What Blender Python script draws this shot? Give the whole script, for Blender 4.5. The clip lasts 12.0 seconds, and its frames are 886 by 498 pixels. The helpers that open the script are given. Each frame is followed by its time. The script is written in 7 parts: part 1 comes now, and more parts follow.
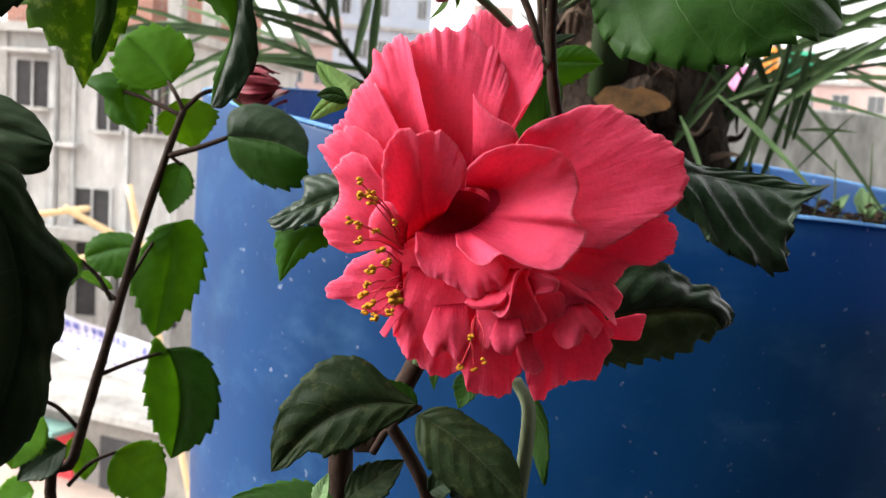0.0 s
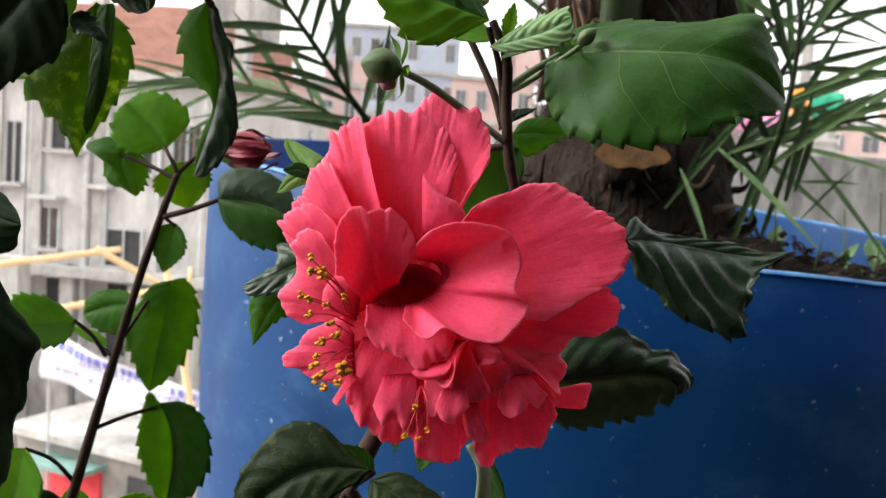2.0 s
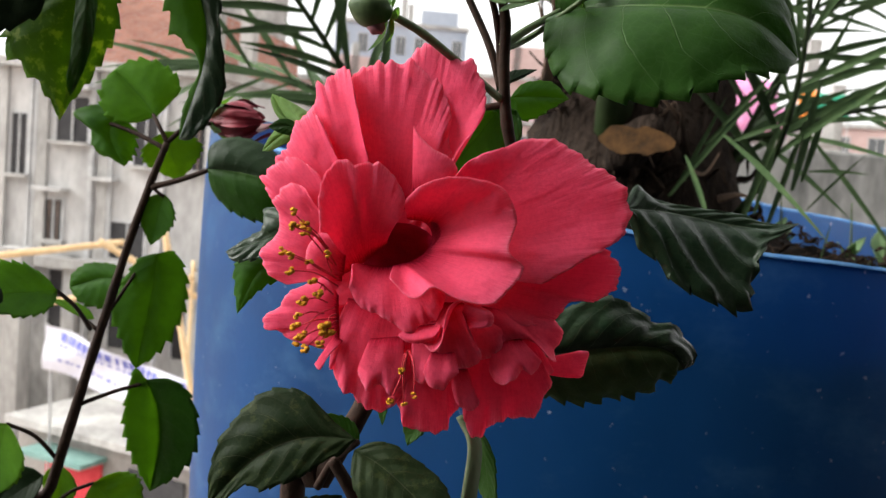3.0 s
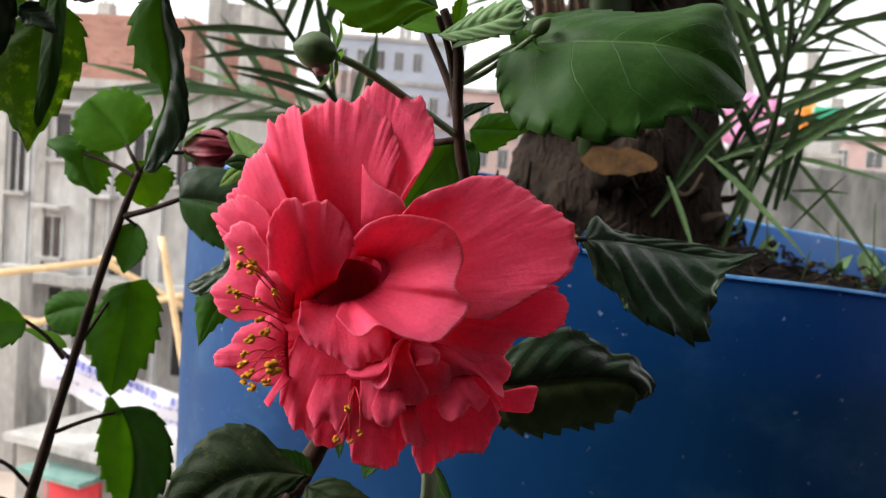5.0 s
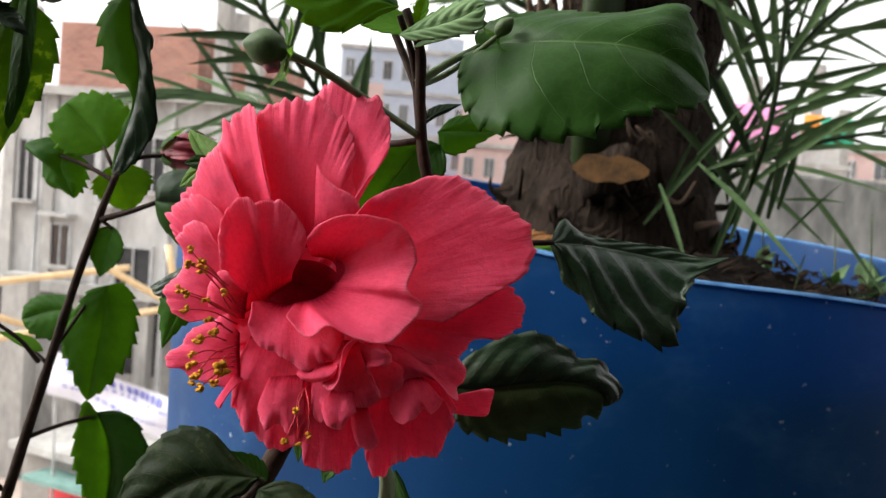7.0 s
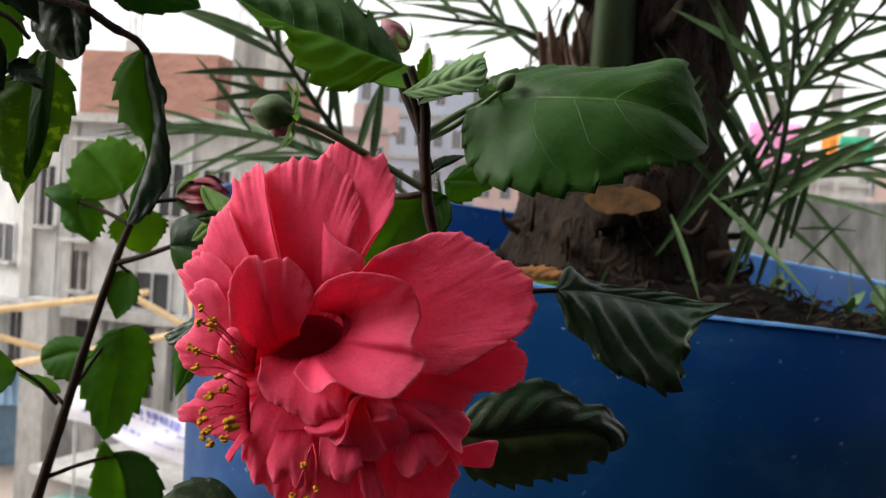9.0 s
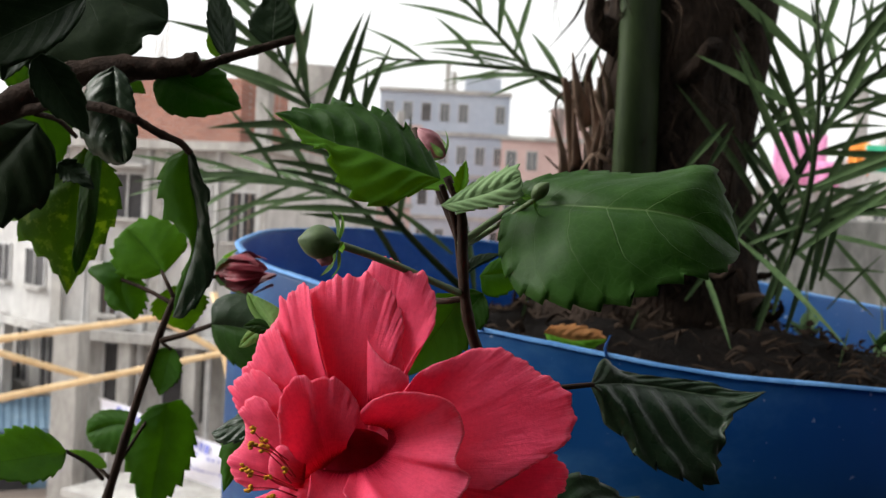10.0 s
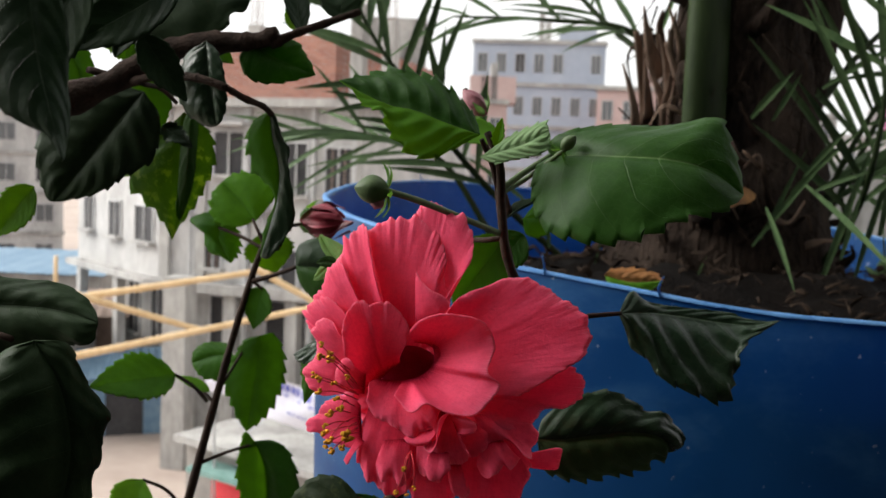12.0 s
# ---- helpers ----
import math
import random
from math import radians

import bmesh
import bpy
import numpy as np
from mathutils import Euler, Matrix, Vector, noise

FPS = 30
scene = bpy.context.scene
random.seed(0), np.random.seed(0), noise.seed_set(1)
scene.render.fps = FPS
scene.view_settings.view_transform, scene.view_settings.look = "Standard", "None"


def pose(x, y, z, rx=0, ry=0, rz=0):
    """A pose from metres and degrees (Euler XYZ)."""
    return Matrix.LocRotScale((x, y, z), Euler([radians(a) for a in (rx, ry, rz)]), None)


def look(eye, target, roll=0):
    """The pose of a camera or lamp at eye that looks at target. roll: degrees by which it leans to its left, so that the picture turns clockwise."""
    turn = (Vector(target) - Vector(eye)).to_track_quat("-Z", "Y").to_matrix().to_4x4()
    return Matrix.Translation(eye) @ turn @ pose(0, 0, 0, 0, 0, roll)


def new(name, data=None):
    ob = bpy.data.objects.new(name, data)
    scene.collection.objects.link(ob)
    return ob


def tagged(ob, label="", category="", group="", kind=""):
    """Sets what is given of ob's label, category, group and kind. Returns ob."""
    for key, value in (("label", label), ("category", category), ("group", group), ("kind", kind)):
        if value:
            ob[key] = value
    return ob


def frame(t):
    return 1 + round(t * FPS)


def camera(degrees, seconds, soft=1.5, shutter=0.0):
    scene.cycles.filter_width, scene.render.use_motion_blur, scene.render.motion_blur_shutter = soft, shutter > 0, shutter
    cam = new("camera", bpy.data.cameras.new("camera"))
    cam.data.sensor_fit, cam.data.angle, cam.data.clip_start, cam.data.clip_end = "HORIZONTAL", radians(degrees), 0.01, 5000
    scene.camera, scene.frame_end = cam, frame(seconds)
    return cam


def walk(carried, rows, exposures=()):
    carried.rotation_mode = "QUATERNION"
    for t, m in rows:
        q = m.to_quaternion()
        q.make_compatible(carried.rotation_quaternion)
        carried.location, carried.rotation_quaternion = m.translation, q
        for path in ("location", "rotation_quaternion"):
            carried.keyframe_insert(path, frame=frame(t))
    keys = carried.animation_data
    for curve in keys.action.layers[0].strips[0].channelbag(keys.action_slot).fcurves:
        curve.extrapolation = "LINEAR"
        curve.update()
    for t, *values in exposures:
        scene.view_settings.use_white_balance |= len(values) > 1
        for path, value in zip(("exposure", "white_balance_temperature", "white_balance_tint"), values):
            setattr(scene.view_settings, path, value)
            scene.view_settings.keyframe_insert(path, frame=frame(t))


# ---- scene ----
# ---- camera ----
cam = camera(51.1, 12.0, soft=1.35)
cam.data.dof.use_dof = True
cam.data.dof.focus_distance = 0.33
cam.data.dof.aperture_fstop = 24.0
METRES, EYE, TILT, LEAN, TURN = 0.26, 1.35, -7.0, -4.0, 0.0
ROWS = [
    (0.0, 0.0, 0.0, 0.0, 0.0, 0.0, -0.0),
    (0.5, 0.048, 0.0146, -0.0015, 0.88, 0.62, -0.36),
    (1.0, 0.0589, -0.0133, 0.0165, 1.48, 1.36, -0.45),
    (1.5, 0.0783, -0.0514, 0.0091, 1.67, 1.92, -0.24),
    (2.0, 0.1033, -0.0559, 0.041, 1.74, 2.53, -0.13),
    (2.5, 0.097, -0.0053, 0.0093, 1.74, 2.35, -0.77),
    (3.0, 0.118, 0.0128, -0.0064, 1.92, 2.38, -0.91),
    (5.0, 0.1831, 0.004, 0.0218, 1.92, 3.29, -0.58),
    (5.5, 0.1929, -0.0035, 0.0195, 1.79, 3.36, -0.6),
    (6.0, 0.257, 0.0317, 0.0302, 1.56, 3.59, -0.63),
    (6.5, 0.2516, 0.0342, 0.0073, 1.72, 3.57, -0.74),
    (7.0, 0.2486, 0.0223, 0.0116, 2.33, 3.91, -0.87),
    (7.5, 0.2662, 0.0342, 0.017, 2.61, 4.5, -0.99),
    (9.5, 0.2686, -0.0332, 0.1046, 4.2, 5.65, 0.07),
    (10.0, 0.2507, -0.066, 0.1817, 5.06, 6.27, 0.39),
    (10.5, 0.2377, -0.0979, 0.1276, 5.51, 6.52, -0.14),
    (11.0, 0.2674, -0.0976, 0.1332, 5.64, 6.53, -0.41),
    (11.5, 0.3261, -0.1399, 0.1388, 7.37, 6.02, -0.41),
    (12.0, 0.3649, -0.2781, 0.1434, 10.96, 3.43, 0.37),
]
EXPOSURES = [(0.0, 1.74), (1.5, 1.67), (2.0, 1.57), (2.5, 1.35), (3.0, 1.34), (5.0, 1.32), (7.5, 1.28), (9.5, 0.98), (11.0, 0.98), (12.0, 0.95)]
walk(cam, [(t, pose(0, 0, EYE, TILT, LEAN, TURN) @ pose(METRES * x, METRES * y, METRES * z, 90 + pitch, roll, yaw)) for t, x, y, z, yaw, pitch, roll in ROWS], EXPOSURES)

# ---- world and sun: a bright hazy overcast ----
world = bpy.data.worlds.new("overcast_sky")
scene.world = world
world.use_nodes = True
wn, wl = world.node_tree.nodes, world.node_tree.links
sky = wn.new("ShaderNodeTexSky")
sky.sky_type, sky.sun_disc = "NISHITA", False
sky.sun_elevation, sky.sun_rotation = radians(33), radians(-91)
sky.air_density, sky.dust_density, sky.ozone_density = 1.0, 5.0, 1.0
grey = wn.new("ShaderNodeHueSaturation")
grey.inputs["Saturation"].default_value = 0.12
wl.new(sky.outputs[0], grey.inputs["Color"])
cloud = wn.new("ShaderNodeMix")
cloud.data_type = "RGBA"
cloud.inputs[0].default_value = 0.55
cloud.inputs[7].default_value = (6.0, 6.0, 5.9, 1)
wl.new(grey.outputs[0], cloud.inputs[6])
wl.new(cloud.outputs[2], wn["Background"].inputs["Color"])
wn["Background"].inputs["Strength"].default_value = 0.14
sun = new("sun", bpy.data.lights.new("sun", "SUN"))
sun.data.energy, sun.data.angle, sun.data.color = 2.2, radians(46), (1.0, 0.97, 0.92)
sun.matrix_world = look((-7, -0.1, 4.6), (0, 0, 0))

# ---- materials ----
def material(name):
    m = bpy.data.materials.new(name)
    m.use_nodes = True
    return m, m.node_tree.nodes, m.node_tree.links, m.node_tree.nodes["Principled BSDF"]


def ramp(n, l, source, stops):
    r = n.new("ShaderNodeValToRGB")
    while len(r.color_ramp.elements) < len(stops):
        r.color_ramp.elements.new(0.5)
    for e, (p, c) in zip(r.color_ramp.elements, stops):
        e.position, e.color = p, (*c, 1)
    l.new(source, r.inputs[0])
    return r.outputs[0]


def noise_of(n, l, coord, scale, detail=4.0, rough=0.6, stretch=None):
    t = n.new("ShaderNodeTexNoise")
    t.inputs["Scale"].default_value, t.inputs["Detail"].default_value, t.inputs["Roughness"].default_value = scale, detail, rough
    if stretch:
        mp = n.new("ShaderNodeMapping")
        mp.inputs["Scale"].default_value = stretch
        l.new(coord, mp.inputs[0])
        coord = mp.outputs[0]
    l.new(coord, t.inputs["Vector"])
    return t.outputs["Fac"]


def blend(n, l, kind, fac, a, b):
    x = n.new("ShaderNodeMix")
    x.data_type, x.blend_type = "RGBA", kind
    for sock, v in ((x.inputs[0], fac), (x.inputs[6], a), (x.inputs[7], b)):
        if isinstance(v, (int, float)):
            sock.default_value = v
        elif isinstance(v, tuple):
            sock.default_value = (*v, 1)
        else:
            l.new(v, sock)
    return x.outputs[2]


def maths(n, l, op, a, b=None, c=None):
    x = n.new("ShaderNodeMath")
    x.operation = op
    for sock, v in zip(x.inputs, (a, b, c)):
        if v is None:
            continue
        if isinstance(v, (int, float)):
            sock.default_value = v
        else:
            l.new(v, sock)
    return x.outputs[0]


def bump(n, l, p, height, strength, distance):
    b = n.new("ShaderNodeBump")
    b.inputs["Strength"].default_value, b.inputs["Distance"].default_value = strength, distance
    l.new(height, b.inputs["Height"])
    l.new(b.outputs[0], p.inputs["Normal"])
    return b.outputs[0]


def surface(name, dark, light, scale, rough=0.7, fine=8.0, relief=0.3, depth=0.01, metal=0.0, stretch=None, coat=0.0, random_shift=0.0, spec=0.3):
    """A worn everyday surface: two noises, one broad for stains and one fine for grain, colour, roughness and relief."""
    m, n, l, p = material(name)
    co = n.new("ShaderNodeTexCoord").outputs["Object"]
    broad, grain = noise_of(n, l, co, scale, 5, 0.62, stretch), noise_of(n, l, co, scale * fine, 4, 0.6, stretch)
    mix = maths(n, l, "ADD", maths(n, l, "MULTIPLY", broad, 0.65), maths(n, l, "MULTIPLY", grain, 0.35))
    col = ramp(n, l, mix, [(0.32, dark), (0.68, light)])
    if random_shift:
        info = n.new("ShaderNodeObjectInfo")
        hs = n.new("ShaderNodeHueSaturation")
        l.new(maths(n, l, "MULTIPLY_ADD", info.outputs["Random"], random_shift, 1 - random_shift / 2), hs.inputs["Value"])
        l.new(col, hs.inputs["Color"])
        col = hs.outputs[0]
    l.new(col, p.inputs["Base Color"])
    l.new(maths(n, l, "MULTIPLY_ADD", grain, 0.3, rough - 0.15), p.inputs["Roughness"])
    p.inputs["Metallic"].default_value = metal
    p.inputs["Coat Weight"].default_value = coat
    p.inputs["Specular IOR Level"].default_value = spec
    bump(n, l, p, mix, relief, depth)
    return m


def leaf_material(name, dark, light, vein, thin, rough=0.42, passing=0.4, spots=0.0, gloss=0.12):
    """A living leaf: side veins and a midrib by the leaf's own UV, mottled green, light passing through it."""
    m, n, l, p = material(name)
    tc = n.new("ShaderNodeTexCoord")
    uv, co = n.new("ShaderNodeSeparateXYZ"), tc.outputs["Object"]
    l.new(tc.outputs["UV"], uv.inputs[0])
    across = maths(n, l, "ABSOLUTE", maths(n, l, "SUBTRACT", uv.outputs[0], 0.5))
    wob = maths(n, l, "MULTIPLY", noise_of(n, l, co, 60.0, 2), 0.05)
    arch = maths(n, l, "MULTIPLY", across, maths(n, l, "MULTIPLY_ADD", across, 0.55, 0.32))
    along = maths(n, l, "ADD", maths(n, l, "SUBTRACT", uv.outputs[1], arch), wob)
    saw = maths(n, l, "ABSOLUTE", maths(n, l, "SUBTRACT", maths(n, l, "FRACT", maths(n, l, "MULTIPLY", along, 7.0)), 0.5))
    side = maths(n, l, "SMOOTH_MAX", 0.0, maths(n, l, "MULTIPLY_ADD", saw, -50.0, 1.0), 0.05)
    rib = maths(n, l, "SMOOTH_MAX", 0.0, maths(n, l, "MULTIPLY_ADD", across, -70.0, 1.0), 0.05)
    lines = maths(n, l, "MINIMUM", maths(n, l, "ADD", maths(n, l, "MULTIPLY", side, maths(n, l, "MULTIPLY_ADD", across, -1.0, 0.85)), rib), 1.0)
    vor = n.new("ShaderNodeTexVoronoi")
    vor.feature = "DISTANCE_TO_EDGE"
    vor.inputs["Scale"].default_value = 260.0
    l.new(co, vor.inputs["Vector"])
    broad = noise_of(n, l, co, 28.0, 4)
    fine = noise_of(n, l, co, 320.0, 3)
    col = ramp(n, l, maths(n, l, "MULTIPLY_ADD", fine, 0.25, maths(n, l, "MULTIPLY", broad, 0.75)), [(0.34, dark), (0.64, light)])
    web = ramp(n, l, vor.outputs["Distance"], [(0.02, (0.10, 0.10, 0.10)), (0.09, (0, 0, 0))])
    col = blend(n, l, "MIX", web, col, vein)
    col = blend(n, l, "MIX", maths(n, l, "MULTIPLY", lines, 0.85), col, vein)
    if spots:
        sp = ramp(n, l, noise_of(n, l, co, 150.0, 5, 0.75), [(0.54, (0, 0, 0)), (0.62, (1, 1, 1))])
        col = blend(n, l, "MIX", maths(n, l, "MULTIPLY", sp, spots), col, (0.13, 0.15, 0.05))
    l.new(col, p.inputs["Base Color"])
    l.new(maths(n, l, "MULTIPLY_ADD", broad, 0.25, rough - 0.12), p.inputs["Roughness"])
    p.inputs["Specular IOR Level"].default_value = gloss
    cell = maths(n, l, "MINIMUM", vor.outputs["Distance"], 0.15)
    swell = maths(n, l, "ADD", maths(n, l, "MULTIPLY", saw, -0.6), maths(n, l, "ADD", maths(n, l, "MULTIPLY", lines, -0.5), maths(n, l, "MULTIPLY", cell, 0.35)))
    pucker = noise_of(n, l, co, 150.0, 4, 0.6)
    swell = maths(n, l, "MULTIPLY_ADD", pucker, 0.9, swell)
    normal = bump(n, l, p, swell, 0.45, 0.0010)
    shade = maths(n, l, "ADD", broad, maths(n, l, "MULTIPLY_ADD", pucker, 0.5, -0.25))
    tr = n.new("ShaderNodeBsdfTranslucent")
    tr.inputs["Color"].default_value = (*thin, 1)
    lit = blend(n, l, "MULTIPLY", 0.55, thin, ramp(n, l, maths(n, l, "ADD", shade, maths(n, l, "MULTIPLY", lines, -0.35)), [(0.1, (0.25, 0.25, 0.25)), (0.7, (1, 1, 1))]))
    if spots:
        lit = blend(n, l, "MIX", maths(n, l, "MULTIPLY", sp, spots), lit, (0.42, 0.52, 0.07))
    l.new(lit, tr.inputs["Color"])
    l.new(normal, tr.inputs["Normal"])
    mx = n.new("ShaderNodeMixShader")
    mx.inputs[0].default_value = passing
    l.new(p.outputs[0], mx.inputs[1])
    l.new(tr.outputs[0], mx.inputs[2])
    l.new(mx.outputs[0], n["Material Output"].inputs[0])
    return m


def petal_material():
    """Coral-red petal: crimson towards its foot, paler at the rim, with fine veins that fan out by UV."""
    m, n, l, p = material("petal_coral")
    tc = n.new("ShaderNodeTexCoord")
    uv, co = n.new("ShaderNodeSeparateXYZ"), tc.outputs["Object"]
    l.new(tc.outputs["UV"], uv.inputs[0])
    fibre = n.new("ShaderNodeTexNoise")
    fibre.inputs["Scale"].default_value, fibre.inputs["Detail"].default_value = 1.0, 5.0
    mp = n.new("ShaderNodeMapping")
    mp.inputs["Scale"].default_value = (150.0, 4.0, 1.0)
    l.new(tc.outputs["UV"], mp.inputs[0])
    l.new(mp.outputs[0], fibre.inputs["Vector"])
    broad = noise_of(n, l, co, 45.0, 3)
    crinkle = noise_of(n, l, co, 420.0, 5, 0.72)
    foot = maths(n, l, "ADD", uv.outputs[1], maths(n, l, "MULTIPLY_ADD", fibre.outputs["Fac"], 0.3, -0.15))
    col = ramp(n, l, foot, [(0.02, (0.42, 0.008, 0.035)), (0.10, (0.80, 0.040, 0.115)), (0.32, (0.95, 0.112, 0.232)), (0.86, (0.93, 0.130, 0.258)), (0.97, (0.94, 0.165, 0.295)), (1.0, (0.95, 0.26, 0.38))])
    col = blend(n, l, "MULTIPLY", 0.22, col, ramp(n, l, fibre.outputs["Fac"], [(0.3, (0.72, 0.55, 0.6)), (0.55, (1, 1, 1))]))
    col = blend(n, l, "MULTIPLY", 0.22, col, ramp(n, l, noise_of(n, l, co, 700.0, 3, 0.6), [(0.36, (0.70, 0.50, 0.56)), (0.58, (1, 1, 1))]))
    col = blend(n, l, "MULTIPLY", 0.35, col, ramp(n, l, broad, [(0.3, (0.85, 0.7, 0.72)), (0.65, (1, 1, 1))]))
    l.new(col, p.inputs["Base Color"])
    p.inputs["Roughness"].default_value = 0.55
    p.inputs["Specular IOR Level"].default_value = 0.08
    normal = bump(n, l, p, maths(n, l, "ADD", maths(n, l, "MULTIPLY", fibre.outputs["Fac"], 0.32), crinkle), 0.40, 0.0009)
    tr = n.new("ShaderNodeBsdfTranslucent")
    l.new(blend(n, l, "MULTIPLY", 1.0, col, (1.0, 0.9, 0.9)), tr.inputs["Color"])
    l.new(normal, tr.inputs["Normal"])
    mx = n.new("ShaderNodeMixShader")
    mx.inputs[0].default_value = 0.55
    l.new(p.outputs[0], mx.inputs[1])
    l.new(tr.outputs[0], mx.inputs[2])
    l.new(mx.outputs[0], n["Material Output"].inputs[0])
    return m


def plastic_material():
    """Blue drum plastic, a little translucent: bleached streaks, water marks, small pale scuffs and splashes."""
    m, n, l, p = material("blue_plastic")
    co = n.new("ShaderNodeTexCoord").outputs["Object"]
    broad = noise_of(n, l, co, 3.0, 5, 0.6)
    streak = noise_of(n, l, co, 9.0, 5, 0.65, (1, 1, 0.3))
    dots = noise_of(n, l, co, 130.0, 2, 0.5)
    smear = noise_of(n, l, co, 11.0, 5, 0.7, (1, 1, 1.6))
    mix = maths(n, l, "MULTIPLY_ADD", streak, 0.4, maths(n, l, "MULTIPLY", broad, 0.6))
    col = ramp(n, l, mix, [(0.34, (0.002, 0.030, 0.100)), (0.66, (0.007, 0.060, 0.185))])
    col = blend(n, l, "MIX", ramp(n, l, smear, [(0.50, (0, 0, 0)), (0.76, (0.24, 0.24, 0.24))]), col, (0.11, 0.28, 0.47))
    col = blend(n, l, "MIX", ramp(n, l, dots, [(0.715, (0, 0, 0)), (0.75, (0.5, 0.5, 0.5))]), col, (0.4, 0.5, 0.62))
    l.new(col, p.inputs["Base Color"])
    l.new(maths(n, l, "MULTIPLY_ADD", streak, 0.3, 0.30), p.inputs["Roughness"])
    p.inputs["Specular IOR Level"].default_value = 0.14
    normal = bump(n, l, p, maths(n, l, "ADD", mix, maths(n, l, "MULTIPLY", dots, 0.2)), 0.25, 0.004)
    tr = n.new("ShaderNodeBsdfTranslucent")
    tr.inputs["Color"].default_value = (0.01, 0.22, 0.68, 1)
    l.new(normal, tr.inputs["Normal"])
    mx = n.new("ShaderNodeMixShader")
    mx.inputs[0].default_value = 0.24
    l.new(p.outputs[0], mx.inputs[1])
    l.new(tr.outputs[0], mx.inputs[2])
    l.new(mx.outputs[0], n["Material Output"].inputs[0])
    return m


PETAL = petal_material()
THROAT = surface("throat_crimson", (0.36, 0.010, 0.045), (0.52, 0.022, 0.075), 200, 0.6, 5, 0.3, 0.001, spec=0.1)
# leaf green darkened in its colour, partly for leaves that hang in shade
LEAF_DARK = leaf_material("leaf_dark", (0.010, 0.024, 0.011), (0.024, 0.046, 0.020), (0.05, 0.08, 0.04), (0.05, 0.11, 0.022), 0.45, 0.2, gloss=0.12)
LEAF_GLOSSY = leaf_material("leaf_glossy", (0.007, 0.018, 0.009), (0.020, 0.038, 0.018), (0.06, 0.09, 0.045), (0.03, 0.08, 0.012), 0.30, 0.10, gloss=0.2)
# shaded copy of the leaf green: deep shade is put into the colour
LEAF_SHADE = leaf_material("leaf_shade_toned", (0.010, 0.020, 0.009), (0.024, 0.042, 0.018), (0.03, 0.05, 0.022), (0.03, 0.07, 0.015), 0.5, 0.10, gloss=0.06)
LEAF_UNDER = leaf_material("leaf_underside", (0.026, 0.045, 0.016), (0.055, 0.080, 0.030), (0.08, 0.11, 0.05), (0.07, 0.12, 0.03), 0.55, 0.25)
LEAF_MID = leaf_material("leaf_mid", (0.014, 0.046, 0.008), (0.030, 0.082, 0.014), (0.12, 0.20, 0.065), (0.14, 0.33, 0.024), 0.42, 0.36, gloss=0.10)
LEAF_BRIGHT = leaf_material("leaf_bright", (0.05, 0.155, 0.012), (0.09, 0.235, 0.020), (0.14, 0.28, 0.05), (0.33, 0.50, 0.045), 0.5, 0.55, gloss=0.06)
# brighter copy of leaf_mid: light from behind is partly put into its colours
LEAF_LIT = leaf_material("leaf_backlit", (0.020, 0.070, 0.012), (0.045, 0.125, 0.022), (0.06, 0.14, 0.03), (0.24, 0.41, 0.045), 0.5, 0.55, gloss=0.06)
LEAF_SPOTTED = leaf_material("leaf_spotted", (0.020, 0.060, 0.012), (0.055, 0.105, 0.022), (0.12, 0.20, 0.06), (0.20, 0.32, 0.035), 0.5, 0.56, 0.75, gloss=0.06)
LEAF_ROUND = leaf_material("leaf_round", (0.045, 0.135, 0.012), (0.075, 0.190, 0.018), (0.055, 0.15, 0.02), (0.30, 0.50, 0.045), 0.55, 0.55, gloss=0.04)
SEPAL = leaf_material("sepal_pale", (0.12, 0.24, 0.07), (0.24, 0.38, 0.13), (0.26, 0.40, 0.15), (0.45, 0.62, 0.16), 0.5, 0.45, gloss=0.1)
LEAF_DUSTY = leaf_material("leaf_dusty", (0.007, 0.016, 0.006), (0.020, 0.033, 0.012), (0.075, 0.085, 0.045), (0.05, 0.11, 0.02), 0.5, 0.18, 0.14, gloss=0.06)
LEAF_PALE = leaf_material("leaf_pale", (0.10, 0.20, 0.08), (0.22, 0.34, 0.16), (0.3, 0.4, 0.22), (0.2, 0.36, 0.08), 0.5, 0.3)
LEAF_DRY = leaf_material("leaf_drying", (0.10, 0.045, 0.015), (0.42, 0.17, 0.06), (0.3, 0.3, 0.1), (0.35, 0.3, 0.06), 0.6, 0.3)
STEM = surface("twig_bark", (0.012, 0.007, 0.005), (0.046, 0.028, 0.020), 60, 0.75, 6, 0.6, 0.002, spec=0.1)
BOUGH_BARK = surface("bough_bark", (0.014, 0.010, 0.008), (0.055, 0.038, 0.030), 90, 0.9, 6, 1.0, 0.004, spec=0.05)
STEM_GREEN = surface("green_stalk", (0.05, 0.085, 0.03), (0.12, 0.17, 0.07), 80, 0.6, 6, 0.4, 0.001)
STEM_PALE = surface("pale_stalk", (0.05, 0.075, 0.035), (0.12, 0.16, 0.085), 70, 0.65, 6, 0.5, 0.002, stretch=(1, 1, 0.2))
BUD_GREEN = surface("bud_green", (0.03, 0.06, 0.018), (0.08, 0.12, 0.04), 120, 0.6, 5, 0.4, 0.001)
BUD_RED = surface("bud_crimson", (0.07, 0.004, 0.010), (0.24, 0.016, 0.034), 90, 0.5, 5, 0.5, 0.001)
BUD_PINK = surface("bud_pink", (0.20, 0.055, 0.075), (0.38, 0.17, 0.19), 90, 0.55, 5, 0.5, 0.001)
FILAMENT = surface("filament_red", (0.45, 0.01, 0.03), (0.62, 0.03, 0.05), 200, 0.5)
